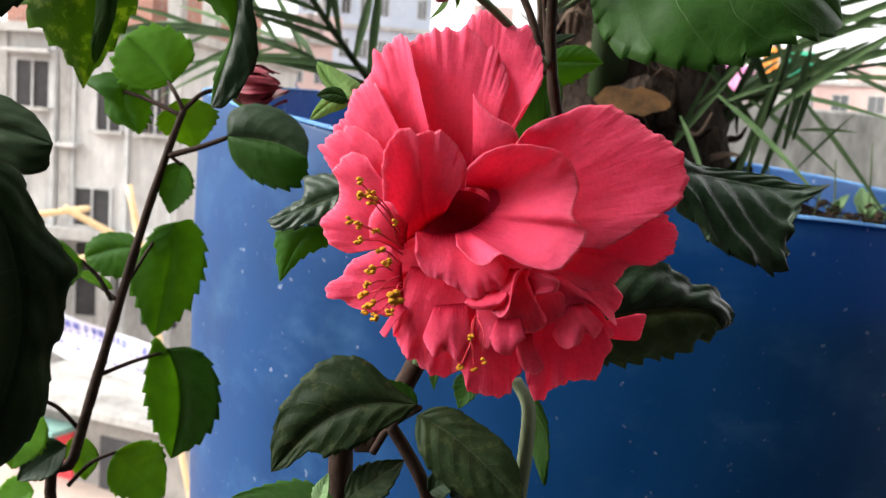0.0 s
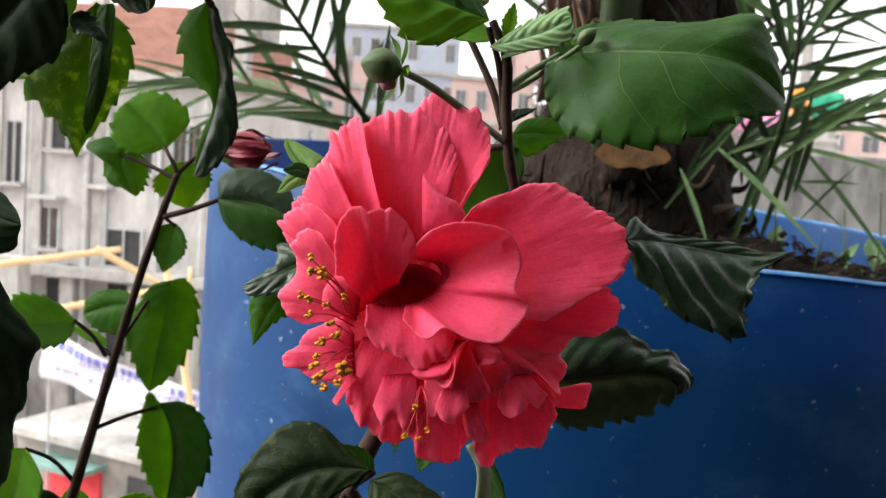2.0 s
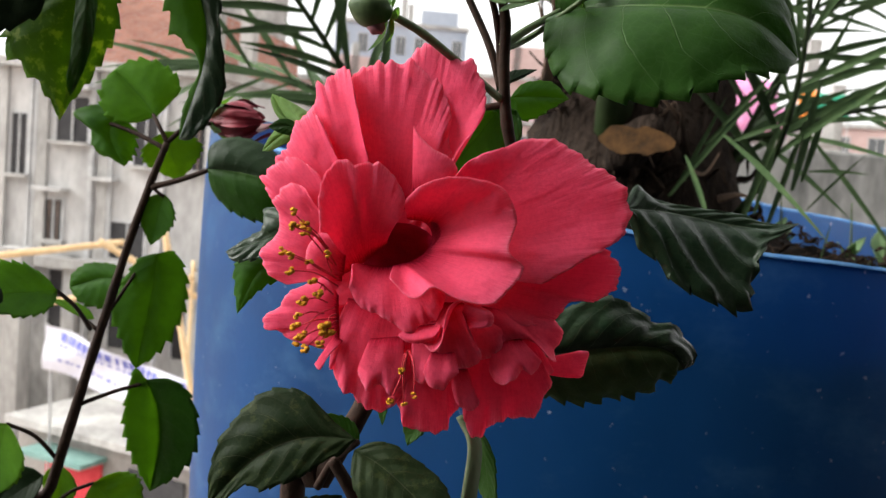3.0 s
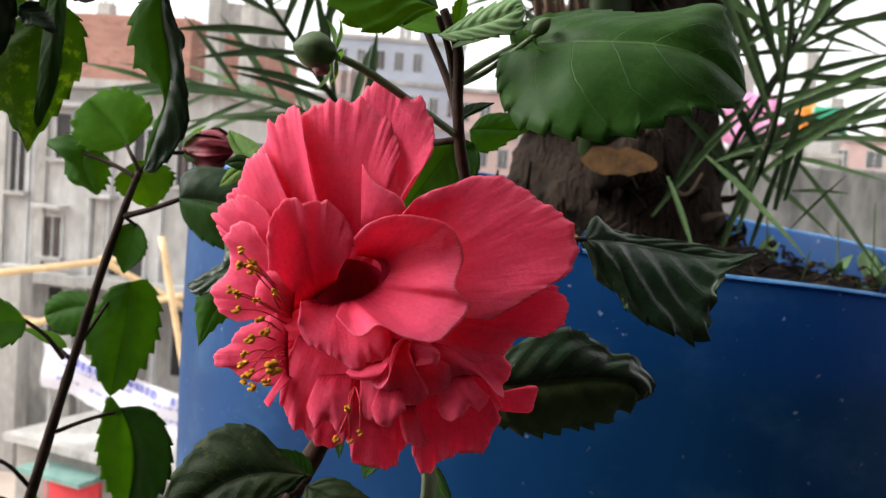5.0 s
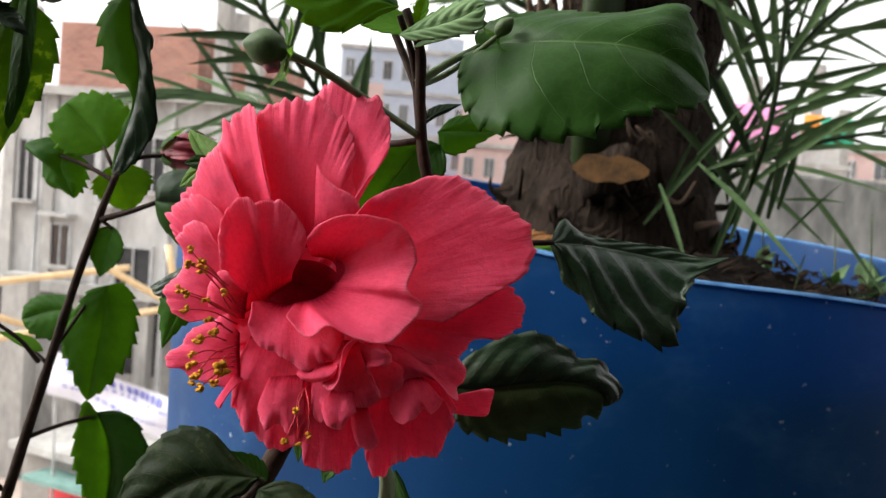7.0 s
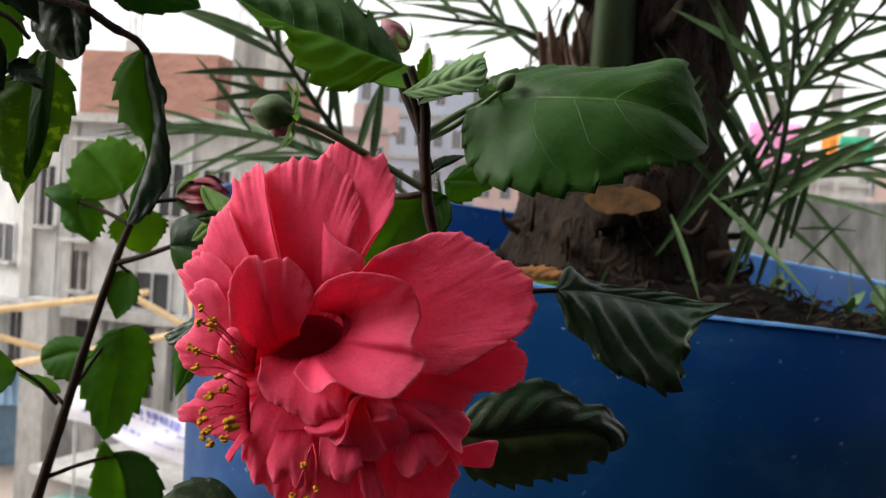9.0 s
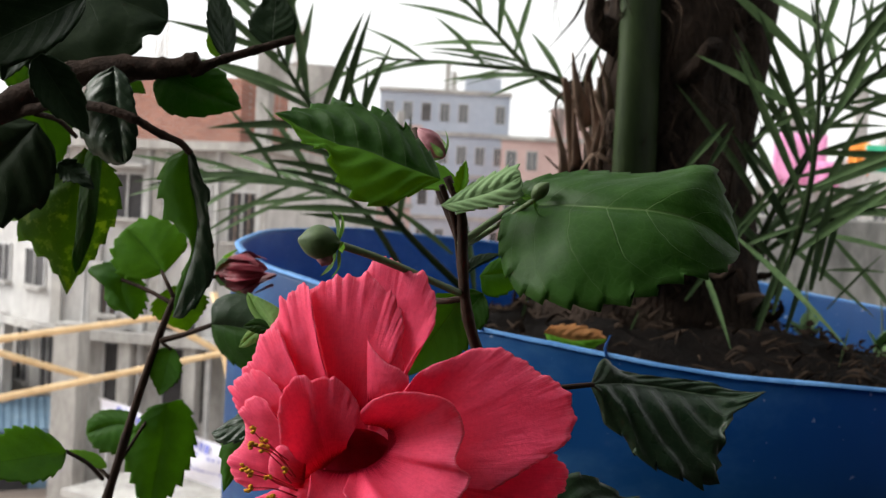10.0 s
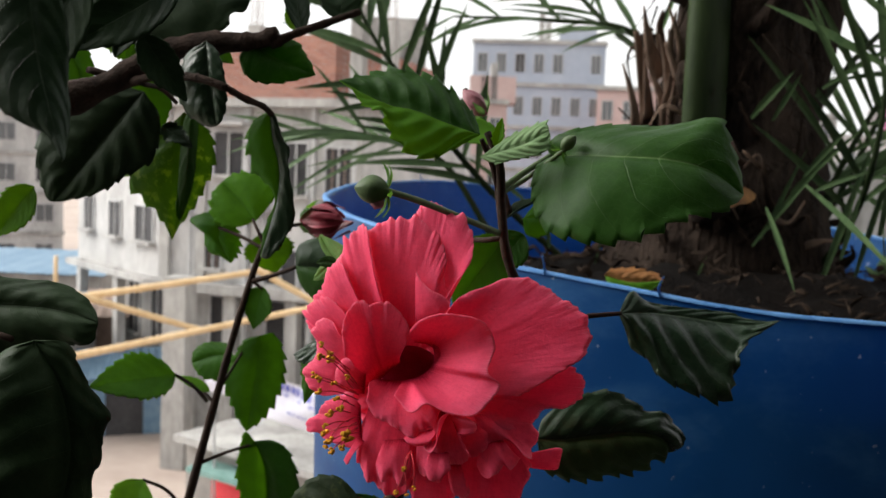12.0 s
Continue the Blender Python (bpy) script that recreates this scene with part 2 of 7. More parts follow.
POLLEN = surface("pollen_gold", (0.50, 0.20, 0.008), (0.76, 0.37, 0.02), 900, 0.9, 4, 1.0, 0.001)
BLUE = plastic_material()
CUT_BLUE = surface("sawn_blue_plastic", (0.02, 0.11, 0.30), (0.10, 0.24, 0.46), 40, 0.7, 6, 0.5, 0.002)
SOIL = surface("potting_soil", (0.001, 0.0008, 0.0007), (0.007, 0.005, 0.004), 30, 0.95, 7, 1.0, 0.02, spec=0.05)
BARK = surface("palm_bark", (0.006, 0.0046, 0.004), (0.042, 0.030, 0.023), 22, 0.95, 8, 1.0, 0.02, stretch=(1, 1, 0.35), spec=0.05)
CUT = surface("cut_frond_base", (0.030, 0.015, 0.005), (0.15, 0.072, 0.021), 55, 0.8, 6, 0.5, 0.004)
HUSK = surface("dry_husk", (0.035, 0.022, 0.015), (0.14, 0.09, 0.06), 30, 0.85, 6, 0.6, 0.004, stretch=(1, 1, 0.25))
HUSK_PALE = surface("pale_husk", (0.08, 0.05, 0.038), (0.34, 0.24, 0.18), 30, 0.85, 6, 0.6, 0.004, stretch=(1, 1, 0.25), spec=0.1)
PALM = surface("palm_leaflet", (0.034, 0.066, 0.026), (0.085, 0.135, 0.055), 26, 0.55, 6, 0.3, 0.001, random_shift=0.5, spec=0.1)
PALM_STALK = surface("palm_stalk", (0.007, 0.013, 0.004), (0.024, 0.038, 0.013), 28, 0.6, 6, 0.4, 0.002, stretch=(1, 1, 0.2), spec=0.08)
PARAPET = surface("stained_parapet", (0.10, 0.10, 0.095), (0.40, 0.39, 0.37), 3.5, 0.9, 8, 0.7, 0.01, stretch=(1, 1, 0.35))
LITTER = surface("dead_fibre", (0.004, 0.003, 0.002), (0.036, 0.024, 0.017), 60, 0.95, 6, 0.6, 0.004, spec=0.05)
CONCRETE = surface("stained_concrete", (0.18, 0.172, 0.165), (0.48, 0.47, 0.45), 0.9, 0.85, 9, 0.5, 0.03, stretch=(1, 1, 0.4))
PLASTER = surface("white_plaster", (0.26, 0.255, 0.25), (0.55, 0.54, 0.53), 0.8, 0.85, 9, 0.3, 0.02, stretch=(1, 1, 0.35))
MORTAR = surface("old_cement", (0.16, 0.15, 0.14), (0.28, 0.26, 0.24), 2, 0.95, 8, 0.6, 0.02)
# dark colour in place of the shade inside rooms; its boxes are solid
DARK_ROOM = surface("painted_dim_interior", (0.02, 0.02, 0.022), (0.06, 0.058, 0.06), 1.0, 0.8)
GLASS_DARK = surface("window_glass", (0.05, 0.055, 0.06), (0.12, 0.125, 0.13), 0.6, 0.22, relief=0.02, spec=0.8)
FRAME_GREY = surface("window_frame", (0.3, 0.3, 0.3), (0.5, 0.5, 0.5), 3, 0.6)
BAMBOO = surface("bamboo", (0.48, 0.32, 0.16), (0.72, 0.54, 0.32), 1.5, 0.6, 8, 0.4, 0.01, random_shift=0.2)
STREET = surface("dusty_street", (0.30, 0.235, 0.20), (0.48, 0.40, 0.35), 0.12, 0.95, 12, 0.4, 0.05)
TIN_BLUE = surface("blue_tin", (0.08, 0.16, 0.25), (0.20, 0.29, 0.37), 0.7, 0.6, 8, 0.3, 0.02)
TIN_RUST = surface("rusty_tin", (0.14, 0.10, 0.08), (0.30, 0.22, 0.18), 0.8, 0.8, 8, 0.4, 0.02)
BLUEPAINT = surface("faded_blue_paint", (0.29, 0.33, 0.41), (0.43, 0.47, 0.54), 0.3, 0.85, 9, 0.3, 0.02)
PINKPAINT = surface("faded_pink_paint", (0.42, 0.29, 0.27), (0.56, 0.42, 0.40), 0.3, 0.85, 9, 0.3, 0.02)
CLOTH_PINK = surface("pink_cloth", (0.70, 0.22, 0.48), (0.85, 0.42, 0.65), 3, 0.9)
CLOTH_ORANGE = surface("orange_cloth", (0.75, 0.22, 0.03), (0.9, 0.36, 0.08), 3, 0.9)
CLOTH_GREEN = surface("green_cloth", (0.02, 0.25, 0.14), (0.06, 0.40, 0.24), 3, 0.9)
AWNING = surface("faded_awning", (0.10, 0.20, 0.18), (0.20, 0.32, 0.29), 3, 0.9)
CLOTH_RED = surface("red_cloth", (0.45, 0.03, 0.04), (0.62, 0.07, 0.08), 3, 0.9)
BANNER_WHITE = surface("banner_white", (0.66, 0.66, 0.76), (0.82, 0.82, 0.9), 1.2, 0.6)
BANNER_BLUE = surface("banner_blue", (0.13, 0.14, 0.45), (0.24, 0.26, 0.62), 1.5, 0.6)
CLAY = surface("clay_pot", (0.30, 0.12, 0.07), (0.45, 0.20, 0.12), 12, 0.85, 6, 0.5, 0.004)
ROOF_SLAB = surface("roof_cement", (0.05, 0.048, 0.045), (0.12, 0.115, 0.11), 1.5, 0.9, 9, 0.5, 0.01)
# very dark so that the added, unseen walls bounce little light
BLOCKER_CEMENT = surface("light_blocker_cement", (0.020, 0.021, 0.018), (0.070, 0.070, 0.062), 1.8, 0.95, 9, 0.5, 0.01, spec=0.1)


# ---- builders ----
def link(name, bm, mat, parent=None, label="", smooth=True):
    me = bpy.data.meshes.new(name)
    if smooth:
        for f in bm.faces:
            f.smooth = True
    bm.to_mesh(me)
    bm.free()
    me.materials.append(mat)
    ob = new(name, me)
    if parent is not None:
        ob.parent = parent
    if label:
        ob["label"] = label
    return ob


def part(name, bm, mat, parent, label="", smooth=True):
    return link(name, bm, mat, parent, label, smooth)


def thing(name, at, label, category, group="", kind=""):
    ob = new(name)
    ob.location = at
    ob.empty_display_size = 0.05
    bpy.context.view_layer.update()
    return tagged(ob, label, category, group, kind)


def settle(ob):
    """Parts are modelled in world places: take the thing's own place out of them."""
    inv = ob.matrix_basis.inverted()
    for c in ob.children:
        c.matrix_parent_inverse = inv


def spline(points, steps):
    """A smooth run through a few guide points."""
    p = [Vector(q) for q in points]
    p = [2 * p[0] - p[1], *p, 2 * p[-1] - p[-2]]
    out = []
    for i in range(1, len(p) - 2):
        a, b, c, d = p[i - 1:i + 3]
        for k in range(steps):
            t = k / steps
            out.append(0.5 * (2 * b + (c - a) * t + (2 * a - 5 * b + 4 * c - d) * t * t + (3 * b - a - 3 * c + d) * t ** 3))
    return out + [p[-2]]


def tube_into(bm, points, r0, r1, sides=8, steps=6, knots=0.0, flat=1.0):
    """Round tapered stalk along guide points, with closed ends and slight knots."""
    run = spline(points, steps)
    rings, side = [], None
    for i, q in enumerate(run):
        t = (run[min(i + 1, len(run) - 1)] - run[max(i - 1, 0)]).normalized()
        if side is None:
            side = t.orthogonal().normalized()
        side = (side - t * side.dot(t)).normalized()
        up = t.cross(side)
        f = i / (len(run) - 1)
        r = (r0 + (r1 - r0) * f) * (1 + knots * noise.noise(q * 90) + knots * 0.8 * (i % 5 == 2))
        rings.append([bm.verts.new(q + side * (r * math.cos(a)) + up * (r * flat * math.sin(a))) for a in (math.tau * k / sides for k in range(sides))])
    for a, b in zip(rings, rings[1:]):
        for k in range(sides):
            bm.faces.new((a[k], a[(k + 1) % sides], b[(k + 1) % sides], b[k]))
    bm.faces.new(rings[0][::-1])
    bm.faces.new(rings[-1])


def tube(name, points, r0, r1, mat, parent, label="", sides=8, steps=6, knots=0.0, flat=1.0):
    bm = bmesh.new()
    tube_into(bm, points, r0, r1, sides, steps, knots, flat)
    return part(name, bm, mat, parent, label)


def box_into(bm, x0, x1, y0, y1, z0, z1, m=None):
    made = bmesh.ops.create_cube(bm, size=1, matrix=Matrix.Translation(((x0 + x1) / 2, (y0 + y1) / 2, (z0 + z1) / 2)) @ Matrix.Diagonal((x1 - x0, y1 - y0, z1 - z0, 1)))["verts"]
    if m is not None:
        bmesh.ops.transform(bm, matrix=m, verts=made)


def box(name, x0, x1, y0, y1, z0, z1, mat, parent=None, label="", bevel=0.0, m=None):
    bm = bmesh.new()
    box_into(bm, x0, x1, y0, y1, z0, z1, m)
    if bevel:
        bmesh.ops.bevel(bm, geom=bm.edges[:], offset=bevel, segments=2, affect="EDGES", profile=0.5)
    return part(name, bm, mat, parent, label, smooth=False)


def leaf_mesh(bm, base, tip, face, wl, wr, fl, fr, sag=0.0, teeth=9, bite=0.10, curl=0.0, wave=0.0, broad=0.38, seed=0, full=0.72, heart=0.05, point=0.3, hook=0.0, quilt=0.004):
    """A toothed ovate leaf from base to tip. face: the way its upper side looks; wl, wr: half widths; fl, fr: degrees by
    which the halves fold up (back: minus); sag: bow of the midrib; curl: turn of the outer margin; broad: where it is widest;
    hook: where it narrows to a drawn-out tip; quilt: swelling between the side veins."""
    rng = random.Random(seed)
    base, tip, face = Vector(base), Vector(tip), Vector(face)
    run = tip - base
    length = run.length
    d = run.normalized()
    n = (face - d * face.dot(d)).normalized()
    s = d.cross(n)
    ns, half = teeth * 5, 7
    uvs = bm.loops.layers.uv.verify()
    grid, coords = [], {}
    k = math.log(0.5) / math.log(broad)
    phase = rng.uniform(0, 6)
    for i in range(ns + 1):
        t = i / ns
        prof = max(math.sin(math.pi * t ** k), 0.0) ** full if 0 < t < 1 else 0.0
        prof *= 1 - point * max(0.0, (t - 0.45) / 0.55) ** 1.5 * (t < 1)
        if hook:
            drop = min(max((t - hook) / 0.17, 0.0), 1.0)
            prof *= 1 - 0.9 * drop * drop * (3 - 2 * drop)
        place = t * teeth + 0.15 + 0.35 * noise.noise(Vector((t * teeth * 0.6, seed * 2.7, 0)))
        saw = (place % 1.0) * (0.65 + 0.7 * abs(noise.noise(Vector((math.floor(place) * 1.37, seed * 1.1, 3)))))
        row = []
        mid = base + run * t + n * (sag * length * math.sin(math.pi * t))
        for j in range(-half, half + 1):
            r = j / half
            w, fold = (wr, fr) if r > 0 else (wl, fl)
            edge = abs(r) ** 6
            tooth = 1 + bite * edge * (saw - 0.45) * (1.4 if 0.06 < t < 0.96 else 0.3)
            a = radians(fold) * (1 if abs(r) > 0 else 0)
            out = abs(r) * w * prof * tooth
            bend = radians(curl) * r * r
            lift = out * math.sin(a + bend) + wave * w * abs(r) ** 2 * math.sin(9 * t + phase + (2 if r > 0 else 0))
            v = bm.verts.new(mid + s * (math.copysign(1, r) * out * math.cos(a + bend)) + n * (lift + quilt * w * math.sin(t * 5.5 * math.tau - abs(r) * 3 - r * r * 3) + 0.07 * w * noise.noise(Vector((r * 1.6, t * 4, seed * 1.7))) + 0.014 * w * noise.noise(Vector((r * 4, t * 8, seed * 0.7)))) + d * (0.022 * length * edge * prof * saw * (bite > 0.02) + heart * length * abs(r) ** 1.5 * (1 - t) ** 2 * prof))
            coords[v] = (0.5 + r / 2, t)
            row.append(v)
        grid.append(row)
    for a, b in zip(grid, grid[1:]):
        for j in range(2 * half):
            f = bm.faces.new((a[j], a[j + 1], b[j + 1], b[j]))
            for lp in f.loops:
                lp[uvs].uv = coords[lp.vert]
    bmesh.ops.remove_doubles(bm, verts=bm.verts, dist=1e-6)


def leaf(parent, base, tip, face, wl, wr, mat, fl=12, fr=12, label="", **more):
    bm = bmesh.new()
    leaf_mesh(bm, base, tip, face, wl, wr, fl, fr, **more)
    ob = part("leaf", bm, mat, parent, label)
    thick = ob.modifiers.new("thickness", "SOLIDIFY")
    thick.thickness, thick.offset = 0.0004, 0
    return ob


def even_run(points, n):
    """n + 1 places at even steps along a smooth run through guide points."""
    line = spline(points, 12)
    far = [0.0]
    for p, q in zip(line, line[1:]):
        far.append(far[-1] + (q - p).length)
    out, i = [], 0
    for k in range(n + 1):
        want = far[-1] * k / n
        while i < len(line) - 2 and far[i + 1] < want:
            i += 1
        out.append(line[i].lerp(line[i + 1], min(1.0, (want - far[i]) / max(far[i + 1] - far[i], 1e-9))))
    return out


def blade(parent, mid, left, right, mats, label="", teeth=10, bite=(0.12, 0.12), puff=0.10, quilt=0.008, crumple=0.05, seed=0, face=(0, -1, 0.3)):
    """A leaf that folds, droops or curls: two halves swept from its midrib to its two margins, all three run from stalk to tip.
    mats: of the two halves; bite: tooth size on each margin; puff: bow of each half; quilt: swelling between the side veins."""
    ns, half = teeth * 6, 9
    rib = even_run(mid, ns)
    rims = [even_run([mid[0], *side, mid[-1]], ns) for side in (left, right)]
    face = Vector(face)
    wide = [sum((e - m).length for e, m in zip(rim, rib)) / ns for rim in rims]
    ups = []
    for rim in rims:
        up = Vector((0, 0, 0))
        for i in range(1, ns):
            c = (rib[i + 1] - rib[i - 1]).cross(rim[i] - rib[i])
            up += c if c.dot(face) > 0 else -c
        ups.append(up.normalized())
    bm = bmesh.new()
    uvs = bm.loops.layers.uv.verify()
    grid, coords = [], {}
    for i in range(ns + 1):
        t = i / ns
        m, row = rib[i], []
        run = (rib[min(i + 1, ns)] - rib[max(i - 1, 0)]).normalized()
        for j in range(-half, half + 1):
            k = 0 if j < 0 else 1
            q = abs(j) / half
            up = (ups[0] + ups[1]).normalized().lerp(ups[k], min(1.0, 2 * q)).normalized() if (ups[0] + ups[1]).length > 0.3 else ups[k]
            arm, w = rims[k][i] - m, wide[k]
            place = t * teeth + 0.3 * k + 0.22 * noise.noise(Vector((t * teeth * 0.5, seed * 2.7, k)))
            saw = (place % 1.0) ** 1.15 * (0.75 + 0.5 * abs(noise.noise(Vector((math.floor(place) * 1.37, seed * 1.1, 3 + k)))))
            small = (place * 3) % 1.0 * 0.08
            ease = min(1.0, arm.length / w) * min(1.0, 12 * t, 14 * (1 - t))
            tooth = bite[k] * w * 1.9 * (saw + small - 0.4) * q ** 14 * ease
            v = m + arm * q + (arm.normalized() * 0.8 + run * 0.6) * tooth
            lift = puff * arm.length * 2.2 * math.sin(math.pi * q ** 0.8) * (1 - 0.5 * q)
            lift += quilt * w * math.sin((t - (0.16 * q + 0.1375 * q * q)) * 7.0 * math.tau) * min(1.0, 3 * q) * ease
            lift += crumple * w * q * (noise.noise(Vector((q * 2.2, t * 5, seed * 1.7 + k * 9))) + 0.5 * noise.noise(Vector((q * 5, t * 12, seed * 0.7 + k * 9)))) * min(1.0, 8 * (1 - t))
            vert = bm.verts.new(v + up * lift)
            coords[vert] = (0.5 + j / half / 2, t)
            row.append(vert)
        grid.append(row)
    for a, b in zip(grid, grid[1:]):
        for j in range(2 * half):
            f = bm.faces.new((a[j], a[j + 1], b[j + 1], b[j]))
            f.material_index = 0 if j < half else 1
            for lp in f.loops:
                lp[uvs].uv = coords[lp.vert]
    bmesh.ops.remove_doubles(bm, verts=bm.verts, dist=1e-6)
    ob = part("leaf", bm, mats[0], parent, label)
    ob.data.materials.append(mats[1])
    thick = ob.modifiers.new("thickness", "SOLIDIFY")
    thick.thickness, thick.offset = 0.0004, 0
    return ob


def petal(parent, base, start, stop, reach, lean=0.0, curl=0.0, ruffle=1.0, swell=0.0, lobes=0.04, seed=0, calm=1.0, name="petal"):
    """A ruffled fan-shaped petal in millimetres of the flower's own frame (x right, y up, z to the front). It opens from start to stop
    degrees clockwise from up; reach: its length at even steps between; lean: rise towards the front; curl: degrees by which the outer end rolls."""
    rng = random.Random(seed * 7 + 3)
    ph = [rng.uniform(0, 6.28) for _ in range(8)]
    ns, nr = 26, 52
    bm = bmesh.new()
    uvs = bm.loops.layers.uv.verify()
    knots = spline([(0, q, 0) for q in reach], 16)
    size = max(reach)
    span = abs(stop - start)
    wide = min(max(span / 80, 0.32), 1.3)
    grid, coords = [], {}
    for i in range(ns + 1):
        s = 0.02 + 0.98 * (i / ns) ** 0.85
        row = []
        for j in range(nr + 1):
            f = j / nr
            k = f * (len(knots) - 1)
            k0 = min(int(k), len(knots) - 2)
            far = knots[k0].lerp(knots[k0 + 1], k - k0).y
            r = 2 * f - 1
            far *= 1 + lobes * (1.1 * noise.noise(Vector((5 * wide * r, seed * 3.1, 1))) + 1.3 * abs(noise.noise(Vector((11 * wide * r, seed * 3.1, 5)))) + 0.6 * noise.noise(Vector((26 * wide * r, seed * 3.1, 9))))
            a = radians(start + (stop - start) * f) + 0.035 * s * math.sin(7 * s + ph[0])
            far *= 1 - 0.16 * abs(r) ** 6
            rho = s * far
            x, y = rho * math.sin(a), rho * math.cos(a)
            z = rho * math.tan(radians(lean)) + size * swell * math.sin(math.pi * s) * math.cos(r * 1.5)
            z += size * s * calm * (0.13 * noise.noise(Vector((x / size * 1.7, y / size * 1.7, seed * 2.3))) + 0.07 * s * noise.noise(Vector((x / size * 4, y / size * 4, seed * 5.1))))
            z += size * ruffle * s ** 4 * (0.045 * math.sin(4.5 * wide * r + ph[3]) + 0.09 * noise.noise(Vector((5.5 * wide * r, s * 2, seed * 0.7))) + 0.012 * s ** 3 * math.sin(24 * wide * r + ph[5]))
            hem = max(0.0, (s - 0.8) / 0.2)
            z += rho * math.sin(radians(curl)) * s ** 3
            z += size * hem * hem * (0.01 + 0.09 * ruffle * noise.noise(Vector((4.5 * wide * r, seed * 1.9, 3))) + 0.05 * ruffle * noise.noise(Vector((12 * wide * r, seed * 1.9, 7))))
            y2 = 1 - 0.02 * hem * ruffle * (1 + math.sin(13 * wide * r + ph[7]))
            v = bm.verts.new((base[0] + x * y2, base[1] + y * y2, base[2] + z))
            coords[v] = (f, s)
            row.append(v)
        grid.append(row)
    for a, b in zip(grid, grid[1:]):
        for j in range(nr):
            fc = bm.faces.new((a[j], a[j + 1], b[j + 1], b[j]))
            for lp in fc.loops:
                lp[uvs].uv = coords[lp.vert]
    bmesh.ops.scale(bm, vec=(0.001,) * 3, verts=bm.verts)
    ob = part(name, bm, PETAL, parent)
    thick = ob.modifiers.new("thickness", "SOLIDIFY")
    thick.thickness, thick.offset = 0.00035, 0
    return ob


def blob_into(bm, at, radius, stretch=(1, 1, 1), rough=0.15, turn=None, rings=8, seed=0):
    m = Matrix.Translation(Vector(at)) @ (turn.to_4x4() if turn is not None else Matrix.Identity(4)) @ Matrix.Diagonal((*[radius * s for s in stretch], 1))
    made = bmesh.ops.create_uvsphere(bm, u_segments=rings + 4, v_segments=rings, radius=1)["verts"]
    for v in made:
        v.co *= 1 + rough * noise.noise(v.co * 2.2 + Vector((seed, seed * 0.3, 0)))
    bmesh.ops.transform(bm, matrix=m, verts=made)


# ---- the roof that the plants stand on ----
def polar(az, r, el=None, z=None):
    a = radians(az)
    return Vector((r * math.sin(a), r * math.cos(a), z if z is not None else 1.35 + r * math.tan(radians(el))))


tagged(box("floor", -1.0, 4.2, -2.0, 2.7, -0.2, 0.0, ROOF_SLAB), kind="structure", label="bare cement roof floor", category="floor")
tagged(box("wall_parapet", 0.45, 4.2, 2.7, 2.82, -0.2, 1.50, PARAPET, bevel=0.01), kind="structure", label="grey weathered cement parapet wall", category="wall")
# three walls and an overhang, never in view, added to shade the tank's front
tagged(box("wall_blocker_back", -1.0, 4.2, -1.12, -1.0, -0.2, 3.2, BLOCKER_CEMENT), kind="structure", label="unseen dark wall added behind the camera to block light", category="wall")
tagged(box("wall_blocker_right", 1.0, 1.12, -1.0, 0.55, 0.0, 3.2, BLOCKER_CEMENT), kind="structure", label="unseen dark side wall added to block light", category="wall")
tagged(box("wall_blocker_left", -1.0, -0.88, -1.0, -0.2, 0.0, 2.3, BLOCKER_CEMENT), kind="structure", label="unseen dark side wall added to block light", category="wall")
tagged(box("roof_blocker", -1.0, 4.2, -1.12, -0.55, 3.2, 3.32, BLOCKER_CEMENT), kind="structure", label="unseen dark overhang added to block skylight", category="roof")

tagged(box("house_body", -0.95, 4.15, -6.0, 2.78, -6.0, -0.2, PLASTER), kind="structure", label="plain plastered house below the roof", category="house")

# ---- the street and the town ----
STREET_Z = -6.0
bm = bmesh.new()
bmesh.ops.create_grid(bm, x_segments=2, y_segments=2, size=1500, matrix=Matrix.Translation((0, 0, STREET_Z)))
tagged(link("ground", bm, STREET), "pale dusty street and open ground", "ground", kind="structure")


def brick_material():
    m, n, l, p = material("brick_wall")
    co = n.new("ShaderNodeTexCoord").outputs["Object"]
    mp = n.new("ShaderNodeMapping")
    mp.inputs["Rotation"].default_value = (radians(90), 0, 0)
    l.new(co, mp.inputs[0])
    t = n.new("ShaderNodeTexBrick")
    t.inputs["Scale"].default_value = 1.0
    t.inputs["Brick Width"].default_value, t.inputs["Row Height"].default_value, t.inputs["Mortar Size"].default_value = 0.25, 0.085, 0.008
    t.inputs["Color1"].default_value, t.inputs["Color2"].default_value, t.inputs["Mortar"].default_value = (0.40, 0.17, 0.12, 1), (0.27, 0.11, 0.08, 1), (0.36, 0.31, 0.28, 1)
    l.new(mp.outputs[0], t.inputs["Vector"])
    col = blend(n, l, "MULTIPLY", 0.7, t.outputs["Color"], ramp(n, l, noise_of(n, l, co, 0.8, 5), [(0.3, (0.7, 0.66, 0.64)), (0.7, (1, 1, 1))]))
    l.new(col, p.inputs["Base Color"])
    p.inputs["Roughness"].default_value = 0.9
    bump(n, l, p, t.outputs["Fac"], 0.4, -0.01)
    return m


BRICKWALL = brick_material()


